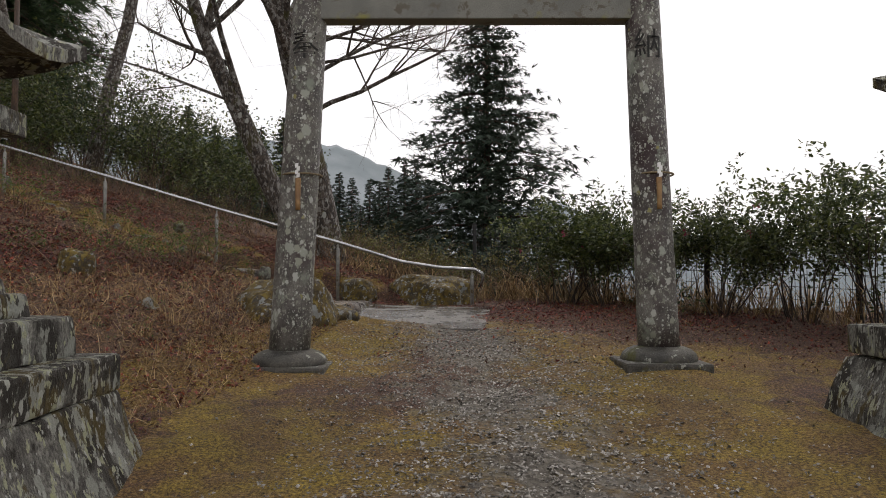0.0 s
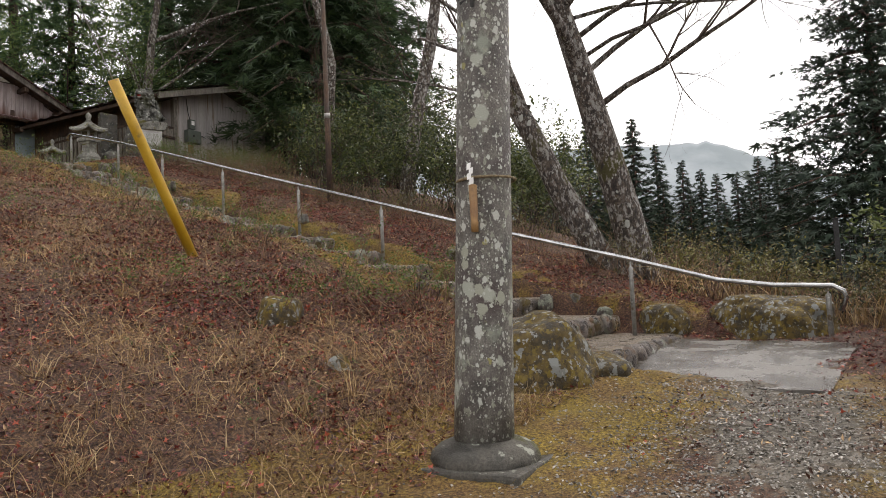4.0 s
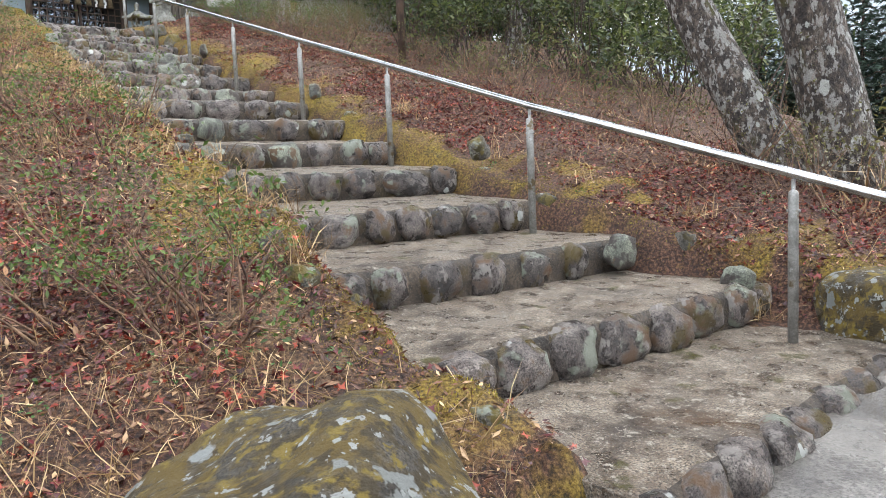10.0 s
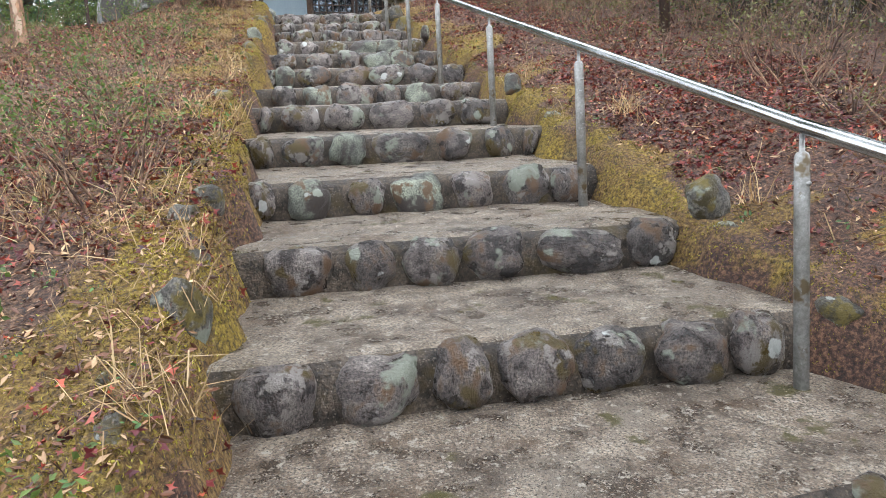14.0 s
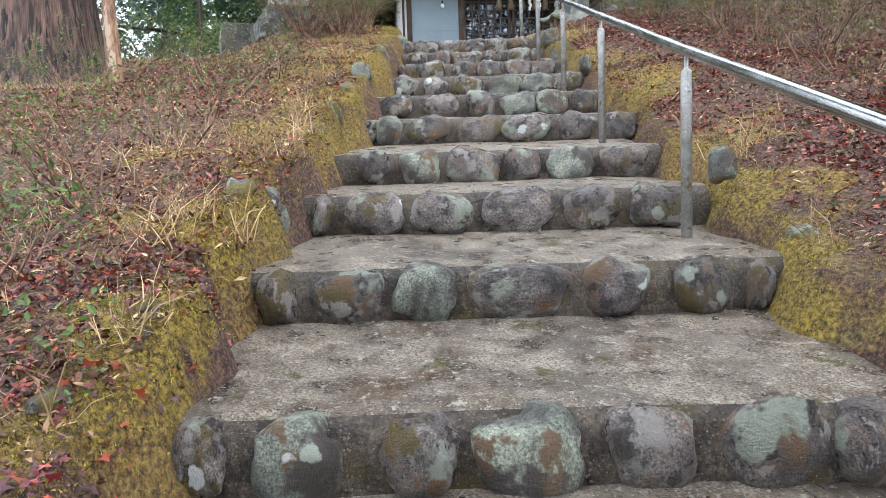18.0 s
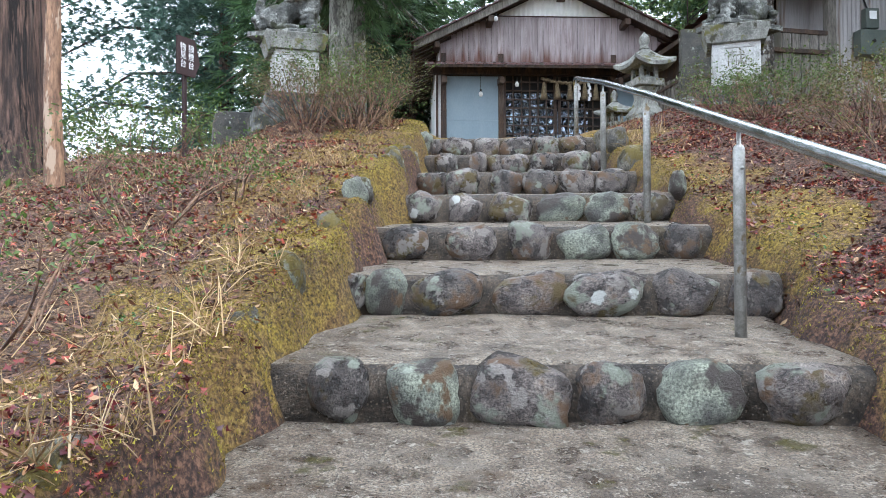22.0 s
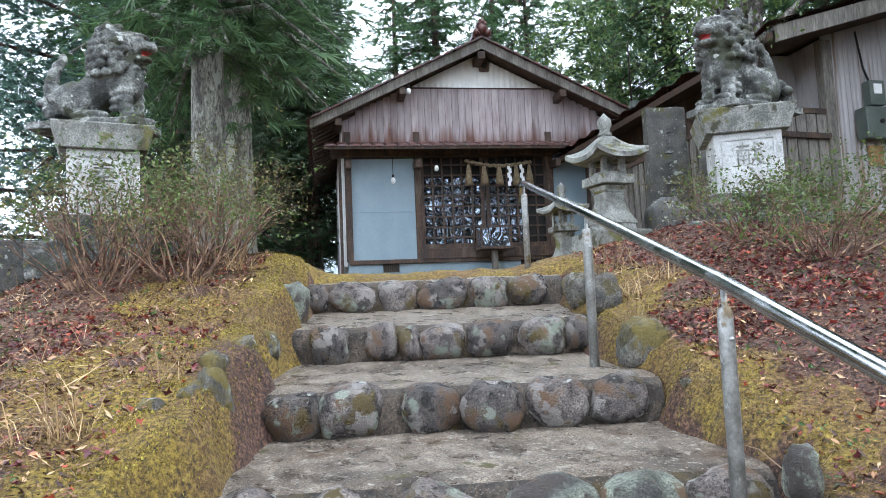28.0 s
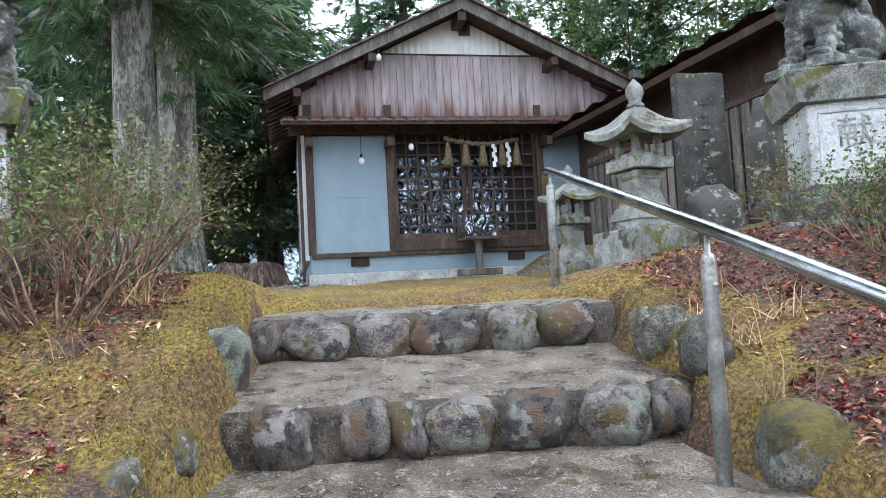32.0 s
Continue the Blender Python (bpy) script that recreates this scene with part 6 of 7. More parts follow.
def lantern(name, label, x, y, z, turn, levels, post, plat, fire, roof, finial, mat):
    """levels: base slabs (width, z0, z1, taper); the others are (width, z0, z1) above the ground."""
    g = thing(name, label, "stone lantern", Matrix.Translation((x, y, z)) @ Matrix.Rotation(radians(turn), 4, "Z"))
    for k, (w, z0, z1, tp) in enumerate(levels):
        bm = box(w, w, z1 - z0, 0, 0, z0, 0.02, tp)
        if w > 0.9:
            bmesh.ops.subdivide_edges(bm, edges=[e for e in bm.edges if e.calc_length() > 0.15], cuts=5, use_grid_fill=True)
        rough_up(bm, 0.035 if tp < 0.9 and w > 1 else 0.012, 4 if w > 1 else 6, x + k)
        part("base_stone", from_bm("base_stone", bm, mat), g)
    w, z0, z1 = post
    h = z1 - z0
    part("shaft", mesh_of("shaft", *lathe([(w / 2, z0), (w * 0.48, z0 + h * 0.08), (w * 0.34, z0 + h * 0.35), (w * 0.27, z0 + h * 0.62), (w * 0.29, z0 + h * 0.85), (w * 0.36, z1)], 4, True), mat, False), g)
    w, z0, z1 = plat
    part("platform", from_bm("platform", box(w, w, (z1 - z0) * 0.55, 0, 0, z0 + (z1 - z0) * 0.45, 0.012), mat), g)
    part("platform_foot", from_bm("platform_foot", box(w * 0.62, w * 0.62, (z1 - z0) * 0.47, 0, 0, z0, 0.006), mat), g)
    w, z0, z1 = fire
    h, q = z1 - z0, w * 0.2
    for sx in (-1, 1):
        for sy in (-1, 1):
            part("fire_box_corner", from_bm("fire_box_corner", box(q, q, h, sx * (w - q) / 2, sy * (w - q) / 2, z0, 0.006), mat), g)
    for zz in (z0, z1 - h * 0.2):
        for dx, dy, sx, sy in ((0, w / 2 - q / 2, w - 2 * q, q * 0.8), (0, -w / 2 + q / 2, w - 2 * q, q * 0.8), (w / 2 - q / 2, 0, q * 0.8, w - 2 * q), (-w / 2 + q / 2, 0, q * 0.8, w - 2 * q)):
            part("fire_box_rail", from_bm("fire_box_rail", box(sx, sy, h * 0.2, dx, dy, zz, 0.003), mat), g)
    w, z0, z1 = roof
    ob = part("roof", mesh_of("roof", *kasa(w, z1 - z0, w * 0.12), mat, False), g, "stone roof with upswept corners")
    ob.location = (0, 0, z0)
    w, z0, z1 = finial
    h = z1 - z0
    part("finial", mesh_of("finial", *lathe([(w * 0.42, z0), (w * 0.5, z0 + h * 0.10), (w * 0.34, z0 + h * 0.2), (w * 0.36, z0 + h * 0.3), (w * 0.5, z0 + h * 0.5), (w * 0.46, z0 + h * 0.7), (w * 0.2, z0 + h * 0.88), (w * 0.03, z1)], 18), mat), g, "onion-shaped finial")
    return g


def build_lanterns():
    for x, y, t in ((-2.20, 3.10, 2), (3.08, 4.0, -3)):
        z = floor_z(x, y)
        lantern("stone_lantern", "tall lichened stone lantern on a battered rock base", x, y, z, t,
                [(1.55, -0.1, 0.42, 0.80), (1.24, 0.42, 0.60, 1.0), (0.94, 0.60, 0.79, 0.98), (0.66, 0.79, 0.90, 0.94)],
                (0.50, 0.90, 1.55), (0.60, 1.52, 1.72), (0.40, 1.72, 1.97), (0.92, 1.96, 2.24), (0.24, 2.24, 2.58), M_LANTERN)
    z = floor_z(-14.60, 13.52)
    lantern("stone_lantern", "pale stone lantern with a wide upswept roof near the shrine", -14.60, 13.52, z, 8,
            [(0.56, -0.1, 0.33, 0.97), (0.36, 0.33, 0.42, 0.9)], (0.36, 0.40, 0.76), (0.36, 0.70, 0.86), (0.25, 0.86, 1.05), (0.54, 1.03, 1.25), (0.14, 1.25, 1.48), M_PALELANTERN)
    z = floor_z(-16.2, 13.7)
    lantern("stone_lantern", "small mossy stone lantern near the shrine", -16.2, 13.7, z, 8,
            [(0.36, -0.05, 0.16, 0.95)], (0.27, 0.16, 0.49), (0.27, 0.46, 0.58), (0.19, 0.58, 0.76), (0.43, 0.75, 0.91), (0.11, 0.91, 1.10), M_PALELANTERN)


build_lanterns()


# ---- guardian statues ----
def guardian_mesh(seed):
    bm = bmesh.new()

    def blob(x, y, z, a, b, c, tilt=0.0):
        m = Matrix.Translation((x, y, z)) @ Matrix.Rotation(tilt, 4, "Y") @ Matrix.Diagonal((a, b, c, 1))
        bmesh.ops.create_icosphere(bm, subdivisions=2, radius=1, matrix=m)

    blob(-0.17, 0, 0.22, 0.19, 0.17, 0.17)
    blob(-0.03, 0, 0.31, 0.22, 0.14, 0.14, -0.5)
    blob(0.12, 0, 0.37, 0.14, 0.145, 0.19)
    for s in (-1, 1):
        for k in range(5):
            blob(0.17 + 0.006 * k, 0.085 * s, 0.33 - 0.062 * k, 0.062 - 0.004 * k, 0.056, 0.05)
        blob(0.235, 0.085 * s, 0.085, 0.075, 0.058, 0.035)
        blob(-0.02, 0.145 * s, 0.09, 0.13, 0.05, 0.04)
        blob(-0.13, 0.13 * s, 0.22, 0.12, 0.06, 0.14)
        blob(0.09, 0.115 * s, 0.75, 0.03, 0.035, 0.055, -0.3)
        blob(0.265, 0.055 * s, 0.665, 0.03, 0.03, 0.03)
    blob(0.10, 0, 0.55, 0.15, 0.155, 0.15)
    blob(0.17, 0, 0.64, 0.13, 0.13, 0.125)
    blob(0.28, 0, 0.625, 0.075, 0.085, 0.045)
    blob(0.255, 0, 0.535, 0.07, 0.072, 0.028)
    blob(0.315, 0, 0.645, 0.035, 0.045, 0.03)
    blob(0.22, 0, 0.705, 0.085, 0.11, 0.03)
    rng = random.Random(seed)
    for row in range(7):                    # curls of the mane, row over row
        z = 0.40 + 0.058 * row
        r = 0.172 - 0.06 * max(0, z - 0.60) / 0.16
        for k in range(11):
            a = 0.95 + 4.4 * (k + 0.5 * (row % 2)) / 10.5
            blob(0.10 + r * math.cos(a), r * 1.02 * math.sin(a), z + rng.uniform(-0.008, 0.008), 0.034, 0.034, 0.032)
    for k in range(22):                     # curls of the tail and haunches
        blob(-0.31 + rng.uniform(-0.08, 0.08), rng.uniform(-0.13, 0.13), rng.uniform(0.10, 0.34), 0.042, 0.042, 0.042)
    for s in (-1, 1):
        for k in range(5):                  # ridges of the chest and the forelegs' tufts
            blob(0.235 - 0.012 * k, 0.045 * s, 0.46 - 0.05 * k, 0.03, 0.03, 0.024)
            blob(0.115, 0.105 * s, 0.36 - 0.055 * k, 0.028, 0.03, 0.024)
    for k in range(6):
        blob(-0.33 - 0.018 * k + 0.01 * k * k * 0.6, 0, 0.30 + 0.055 * k, 0.065 - 0.007 * k, 0.05 - 0.004 * k, 0.055)
    bmesh.ops.create_cube(bm, size=1, matrix=Matrix.Translation((-0.05, 0, 0.025)) @ Matrix.Diagonal((0.70, 0.40, 0.06, 1)))
    ob = new("statue_build", from_bm("statue_build", bm, M_STATUE))
    md = ob.modifiers.new("skin", "REMESH")
    md.mode, md.voxel_size = "VOXEL", 0.0095
    sm = ob.modifiers.new("soft", "SMOOTH")
    sm.factor, sm.iterations = 0.35, 1
    me = bpy.data.meshes.new_from_object(ob.evaluated_get(bpy.context.evaluated_depsgraph_get()))
    bpy.data.objects.remove(ob)
    me.materials.clear()
    me.materials.append(M_STATUE)
    me.materials.append(M_RED)
    for p in me.polygons:
        c = p.center
        if 0.27 < c.x < 0.37 and abs(c.y) < 0.065 and 0.556 < c.z < 0.588:
            p.material_index = 1
    me.shade_smooth()
    return me


def pedestal(label, x, y, ground, turn, carve, height, ink):
    g = thing("stone_pedestal", label, "pedestal", Matrix.Translation((x, y, ground)) @ Matrix.Rotation(radians(turn), 4, "Z"), "pedestals of the guardians")
    top = height - ground
    part("footing", from_bm("footing", rough_up(box(0.95, 0.95, 0.26, 0, 0, -0.08, 0.02), 0.01, 5), M_STATUE), g)
    part("lower_block", from_bm("lower_block", rough_up(box(0.68, 0.68, 0.20, 0, 0, 0.18, 0.015), 0.006, 5), M_STATUE), g)
    shaft = part("shaft", from_bm("shaft", box(0.48, 0.48, top - 0.18 - 0.38, 0, 0, 0.38, 0.01), M_PALESTONE), g, "pale carved shaft")
    h0, h1 = 0.46, top - 0.24
    for z, w, hh in ((h0, 0.36, 0.012), (h1, 0.36, 0.012)):
        part("panel_edge", from_bm("panel_edge", box(0.012, w, hh, 0.243, 0, z, 0.002), M_PALESTONE), shaft)
    for yy in (-0.18, 0.18):
        part("panel_edge", from_bm("panel_edge", box(0.012, 0.012, h1 - h0, 0.243, yy, h0, 0.002), M_PALESTONE), shaft)
    tx = part("carving", text_mesh("carving", carve, 0.19, ink, 0.002), shaft, "carved flourish of brush strokes")
    tx.matrix_local = Matrix.Translation((0.244, 0, (h0 + h1) / 2 + 0.04)) @ Matrix.Rotation(radians(90), 4, "Z") @ Matrix.Rotation(radians(90), 4, "X")
    cap = box(0.68, 0.68, 0.18, 0, 0, top - 0.18, 0.012)
    for v in cap.verts:
        if v.co.z < top - 0.14:
            v.co.x *= 0.86
            v.co.y *= 0.86
    part("cap", from_bm("cap", cap, M_PALELANTERN), g, "lichened stone cap")
    return g


def build_guardians():
    for x, y, turn, ped, carve, seed in ((-13.98, 9.18, 74, 12, "奉", 3), (-13.10, 13.93, -74, -26, "献", 8)):
        height, ink = (5.80, M_STATUE) if seed == 3 else (5.78, M_PALELANTERN)
        z = min(floor_z(x, y), 4.76)
        pedestal("square stone pedestal with a carved pale shaft", x, y, z, ped, carve, height, ink)
        st = new("guardian_statue", guardian_mesh(seed))
        st.matrix_world = Matrix.Translation((x, y, height + 0.005)) @ Matrix.Rotation(radians(turn), 4, "Z") @ Matrix.Diagonal((1.16, 1.08, 1.0, 1))
        tagged(st, "weathered stone guardian lion-dog with curled mane on its pedestal", "statue", "guardian statues")


build_guardians()


def slab_stone(name, label, x, y, z, w, d, h, turn, mat, round_=0.0, seed=1):
    bm = box(w, d, h + 0.15, 0, 0, -0.15, 0.02, 0.94)
    bmesh.ops.subdivide_edges(bm, edges=bm.edges[:], cuts=3, use_grid_fill=True)
    for v in bm.verts:
        if round_:
            t = max(0, v.co.z / h - 0.55) / 0.45
            v.co.x *= 1 - round_ * t * t
            v.co.y *= 1 - round_ * t * t
    rough_up(bm, 0.02, 4, seed)
    ob = new(name, from_bm(name, bm, mat, False))
    ob.matrix_world = Matrix.Translation((x, y, z)) @ Matrix.Rotation(radians(turn), 4, "Z")
    return tagged(ob, label, "stone")


def build_terrace_things():
    z = floor_z(-15.3, 14.3)
    slab_stone("stone_monument", "tall grey inscribed stone slab beside the lantern", -15.20, 14.50, z, 0.14, 0.46, 1.40, -8, M_DARKSTONE, 0.0, 2)
    bars = thing("monument_inscription", "column of worn carved characters on the stone slab", "inscription", Matrix.Translation((-15.118, 14.488, z + 0.35)) @ Matrix.Rotation(radians(-8), 4, "Z"))
    for k in range(8):
        part("stroke", from_bm("stroke", box(0.006, 0.05 + 0.02 * (k % 3), 0.035, 0, 0.01 * (k % 2), 0.11 * k, 0.002), M_STATUE), bars)
    slab_stone("standing_stone", "rounded mossy standing stone", -14.65, 14.72, floor_z(-14.65, 14.72), 0.2, 0.32, 1.05, 15, M_DARKSTONE, 0.55, 5)
    for k, (x, y, w, h) in enumerate(((-14.55, 14.1, 0.45, 0.33), (-14.35, 14.55, 0.4, 0.28), (-14.9, 13.1, 0.22, 0.14), (-14.2, 13.45, 0.28, 0.12))):
        ob = new("low_stone", pebble("low_stone", M_DARKSTONE, w / 2, w / 2, h, 40 + k, 3))
        ob.location = (x, y, floor_z(x, y))
        tagged(ob, "low mossy stone beside the lantern", "stone", "low stones by the lantern")
    # board fences
    for (x0, y0), (x1, y1), n in (((-14.6, 15.0), (-14.7, 16.1), 8), ((-14.9, 15.2), (-19.0, 15.35), 24)):
        f = thing("board_fence", "weathered grey picket fence of upright boards", "fence", group="board fences by the storehouse")
        a = math.atan2(y1 - y0, x1 - x0)
        for k in range(n):
            t = (k + 0.5) / n
            x, y = x0 + (x1 - x0) * t, y0 + (y1 - y0) * t
            ob = part("board", from_bm("board", box(0.118, 0.02, 1.25, bevel=0.004), M_WOODGREY), f)
            ob.matrix_world = Matrix.Translation((x, y, floor_z(x, y) - 0.02)) @ Matrix.Rotation(a, 4, "Z")
        length = math.hypot(x1 - x0, y1 - y0)
        for zz in (0.35, 0.95, 1.22):
            ob = part("rail", from_bm("rail", box(length, 0.05, 0.06, bevel=0.005), M_WOODDARK), f)
            ob.matrix_world = Matrix.Translation(((x0 + x1) / 2, (y0 + y1) / 2, floor_z(x0, y0) + zz)) @ Matrix.Rotation(a, 4, "Z") @ Matrix.Translation((0, -0.035 if zz < 1.2 else 0, 0))
    # sign
    sx, sy = -13.66, 8.06
    s = thing("wooden_sign", "brown arrow sign with white characters on a post", "sign", Matrix.Translation((sx, sy, floor_z(sx, sy))) @ Matrix.Rotation(radians(58), 4, "Z"))
    h = 5.68 - floor_z(sx, sy)
    part("post", from_bm("post", box(0.038, 0.038, h, bevel=0.005), M_SIGN), s)
    bd = bmesh.new()
    out = [(-0.15, 0), (0.10, 0), (0.17, 0.16), (0.14, 0.20), (0.10, 0.40), (-0.15, 0.40)]
    for dx in (0.03, 0.055):
        for yy, zz in out:
            bd.verts.new((dx, yy, h - 0.40 + zz))
    bmesh.ops.convex_hull(bd, input=bd.verts[:])
    board = part("board", from_bm("board", bd, M_SIGN), s, "brown board pointing to one side")
    for txt, yy in (("物\n見\n台", -0.075), ("狼\n煙\n台", 0.04)):
        ob = part("writing", text_mesh("writing", txt, 0.088, M_WHITE, 0.001), board, "white characters")
        ob.matrix_local = Matrix.Translation((0.058, yy, h - 0.20)) @ Matrix.Rotation(radians(90), 4, "Z") @ Matrix.Rotation(radians(90), 4, "X") @ Matrix.Diagonal((1, 1.0, 1, 1))
    slab_stone("stone_block", "mossy stone block by the sign", -14.6, 8.55, floor_z(-14.6, 8.55), 0.5, 0.75, 0.42, 10, M_DARKSTONE, 0.1, 9)
    # stump by the hall
    vs, fs = lathe([(0.62, -0.1), (0.5, 0.08), (0.42, 0.28), (0.36, 0.34), (0.1, 0.30)], 18)
    vs = [(x * (1 + 0.18 * math.sin(5 * math.atan2(y, x))), y * (1 + 0.18 * math.sin(5 * math.atan2(y, x))), z + 0.04 * math.sin(7 * x)) for x, y, z in vs]
    ob = new("tree_stump", mesh_of("tree_stump", vs, fs, M_CEDARBARK))
    ob.location = (-20.0, 10.75, floor_z(-20.0, 10.75))
    tagged(ob, "cut mossy tree stump beside the shrine hall", "stump")
    # poles
    pole = thing("utility_pole", "slim rusty steel pole on the slope", "pole", Matrix.Translation((-7.94, 13.73, floor_z(-7.94, 13.73) - 0.2)))
    part("mast", mesh_of("mast", *lathe([(0.055, 0), (0.055, 1.9), (0.047, 1.92), (0.042, 4.55)], 12), M_WOODDARK), pole)
    part("clamp", mesh_of("clamp", *lathe([(0.060, 1.80), (0.060, 1.90)], 12), M_POSTSTEEL), pole, "steel clamp")
    part("cap", mesh_of("cap", *lathe([(0.055, 4.52), (0.055, 4.62), (0.02, 4.66)], 12), M_POSTSTEEL), pole, "pale steel cap")
    g = thing("guy_wire_guard", "yellow plastic guard on a slanting guy wire in the slope", "guy wire")
    b, t = Vector((-4.96, 7.47, 2.06)), Vector((-4.97, 6.64, 3.55))
    d = (t - b).normalized()
    part("guard", mesh_of("guard", *tube([b - d * 0.15, b + d * 0.6, b + d * 1.2, t], 0.047, 14), M_YELLOW), g)
    part("wire", mesh_of("wire", *tube([t - d * 0.1, t + d * 7.0], 0.005, 5), M_POSTSTEEL), g)
    w = thing("overhead_wire", "thin black overhead wire", "cable")
    part("wire", mesh_of("wire", *tube([(-14.4, 15.6, 8.4), (-15.9, 16.2, 8.05), (-19.3, 16.35, 8.0)], 0.012, 5), M_DARK), w)
    mast = thing("aerial_mast", "thin rusty aerial mast on the shrine eave", "aerial", Matrix.Translation((-19.35, 16.35, 7.72)))
    part("rod", mesh_of("rod", *lathe([(0.012, 0), (0.012, 1.1), (0.004, 1.2)], 6), M_SIGN), mast)
    part("junction_box", from_bm("junction_box", box(0.12, 0.14, 0.12, 0.1, 0.0, -0.02, 0.01), M_BOXGREY), mast, "grey junction box")


build_terrace_things()


# ---- rocks along the stairs and on the slope ----
def build_rocks():
    rng = random.Random(90)
    shapes = [pebble("rock", M_BANKROCK, 0.14, 0.105, 0.115, 60 + k, 3, 0.16) for k in range(8)]
    for side in (-1, 1):
        u = -0.25
        while u < 11.75:
            i = max(0, min(14, int(np.searchsorted(STEP_U, u)) - 1))
            v = float(bank_left(u)) - rng.uniform(0.09, 0.24) if side < 0 else float(bank_right(u)) + rng.uniform(0.10, 0.30)
            spot_ = at_uv(u, v)
            zz = floor_z(spot_.x, spot_.y) + rng.uniform(-0.085, -0.045)
            k = rng.uniform(0.4, 0.85) * (1.0 if side < 0 else 0.75)
            if rng.random() < (0.6 if side < 0 else 0.5):
                ob = new("bank_stone", rng.choice(shapes))
                ob.matrix_world = Matrix.Translation(at_uv(u, v, zz)) @ Matrix.Rotation(math.atan2(D_Y, D_X) + rng.uniform(-0.3, 0.3), 4, "Z") @ Matrix.Rotation(rng.uniform(-0.5, 0.5), 4, "Y") @ \
                    Matrix.Diagonal((k, k * rng.uniform(0.7, 1.0), k * rng.uniform(0.8, 1.25), 1))
                tagged(ob, "mossy cobble set in the earth bank beside the stairs", "stone", "stones along the stairs")
            u += rng.uniform(0.15, 0.33)
    big = [(-1.575, 7.445, 0.49, 0.46, 0.57, 0.72, "big mossy boulder with grey lichen at the foot of the stairs"),
           (-1.12, 7.84, 0.34, 0.28, 0.22, 0.80, "low round mossy rock at the foot of the stairs"),
           (-0.15, 10.75, 0.62, 0.34, 0.36, 1.02, "mossy boulder by the end of the handrail"),
           (-3.35, 6.85, 0.17, 0.15, 0.22, 1.36, "moss-capped stump-like rock on the slope"),
           (-2.55, 6.50, 0.10, 0.09, 0.16, 0.98, "small dark stone under dry grass"),
           (-1.20, 10.62, 0.26, 0.22, 0.20, 1.12, "mossy rock beside the lowest steps")]
    # larger ones that stand out of the banks
    for k, (x, y, z, a, h, pale) in enumerate(((-6.93, 9.15, 2.62, 0.16, 0.16, 1), (-7.25, 9.20, 2.80, 0.11, 0.11, 1), (-9.91, 9.84, 3.70, 0.08, 0.10, 1), (-6.55, 11.2, 2.80, 0.06, 0.08, 1),
                                               (-3.74, 10.56, 2.06, 0.09, 0.08, 0), (-1.83, 10.50, 1.25, 0.08, 0.07, 1), (-2.47, 10.36, 1.39, 0.10, 0.10, 1), (-10.1, 11.9, 3.80, 0.065, 0.09, 1),
                                               (-12.77, 10.45, 4.41, 0.16, 0.16, 1), (-12.62, 10.41, 4.17, 0.15, 0.14, 0), (-13.38, 10.55, 4.49, 0.14, 0.12, 0),
                                               (-12.10, 12.24, 4.40, 0.11, 0.12, 0), (-11.52, 12.15, 4.15, 0.14, 0.13, 0), (-12.40, 12.24, 4.45, 0.12, 0.12, 0))):
        ob = new("bank_stone", pebble("rock", M_PALECOBBLE if pale else M_BANKROCK, a, a * 0.8, h, 140 + k, 3, 0.16))
        ob.matrix_world = Matrix.Translation((x, y, z)) @ Matrix.Rotation(k * 1.3, 4, "Z") @ Matrix.Rotation(0.25 * math.sin(k * 2.2), 4, "X")
        tagged(ob, "pale lichened stone standing out of the mossy bank" if pale else "mossy stone standing out of the bank", "stone", "stones along the stairs")
    for k, (x, y, a, b, c, z, lab) in enumerate(big):
        ob = new("boulder", pebble("boulder", M_BOULDER, a, b, c, 80 + 3 * k, 5 if a > 0.5 else 4, 0.12))
        ob.matrix_world = Matrix.Translation((x, y, z)) @ Matrix.Rotation(0.7 + k, 4, "Z")
        tagged(ob, lab, "boulder")


build_rocks()


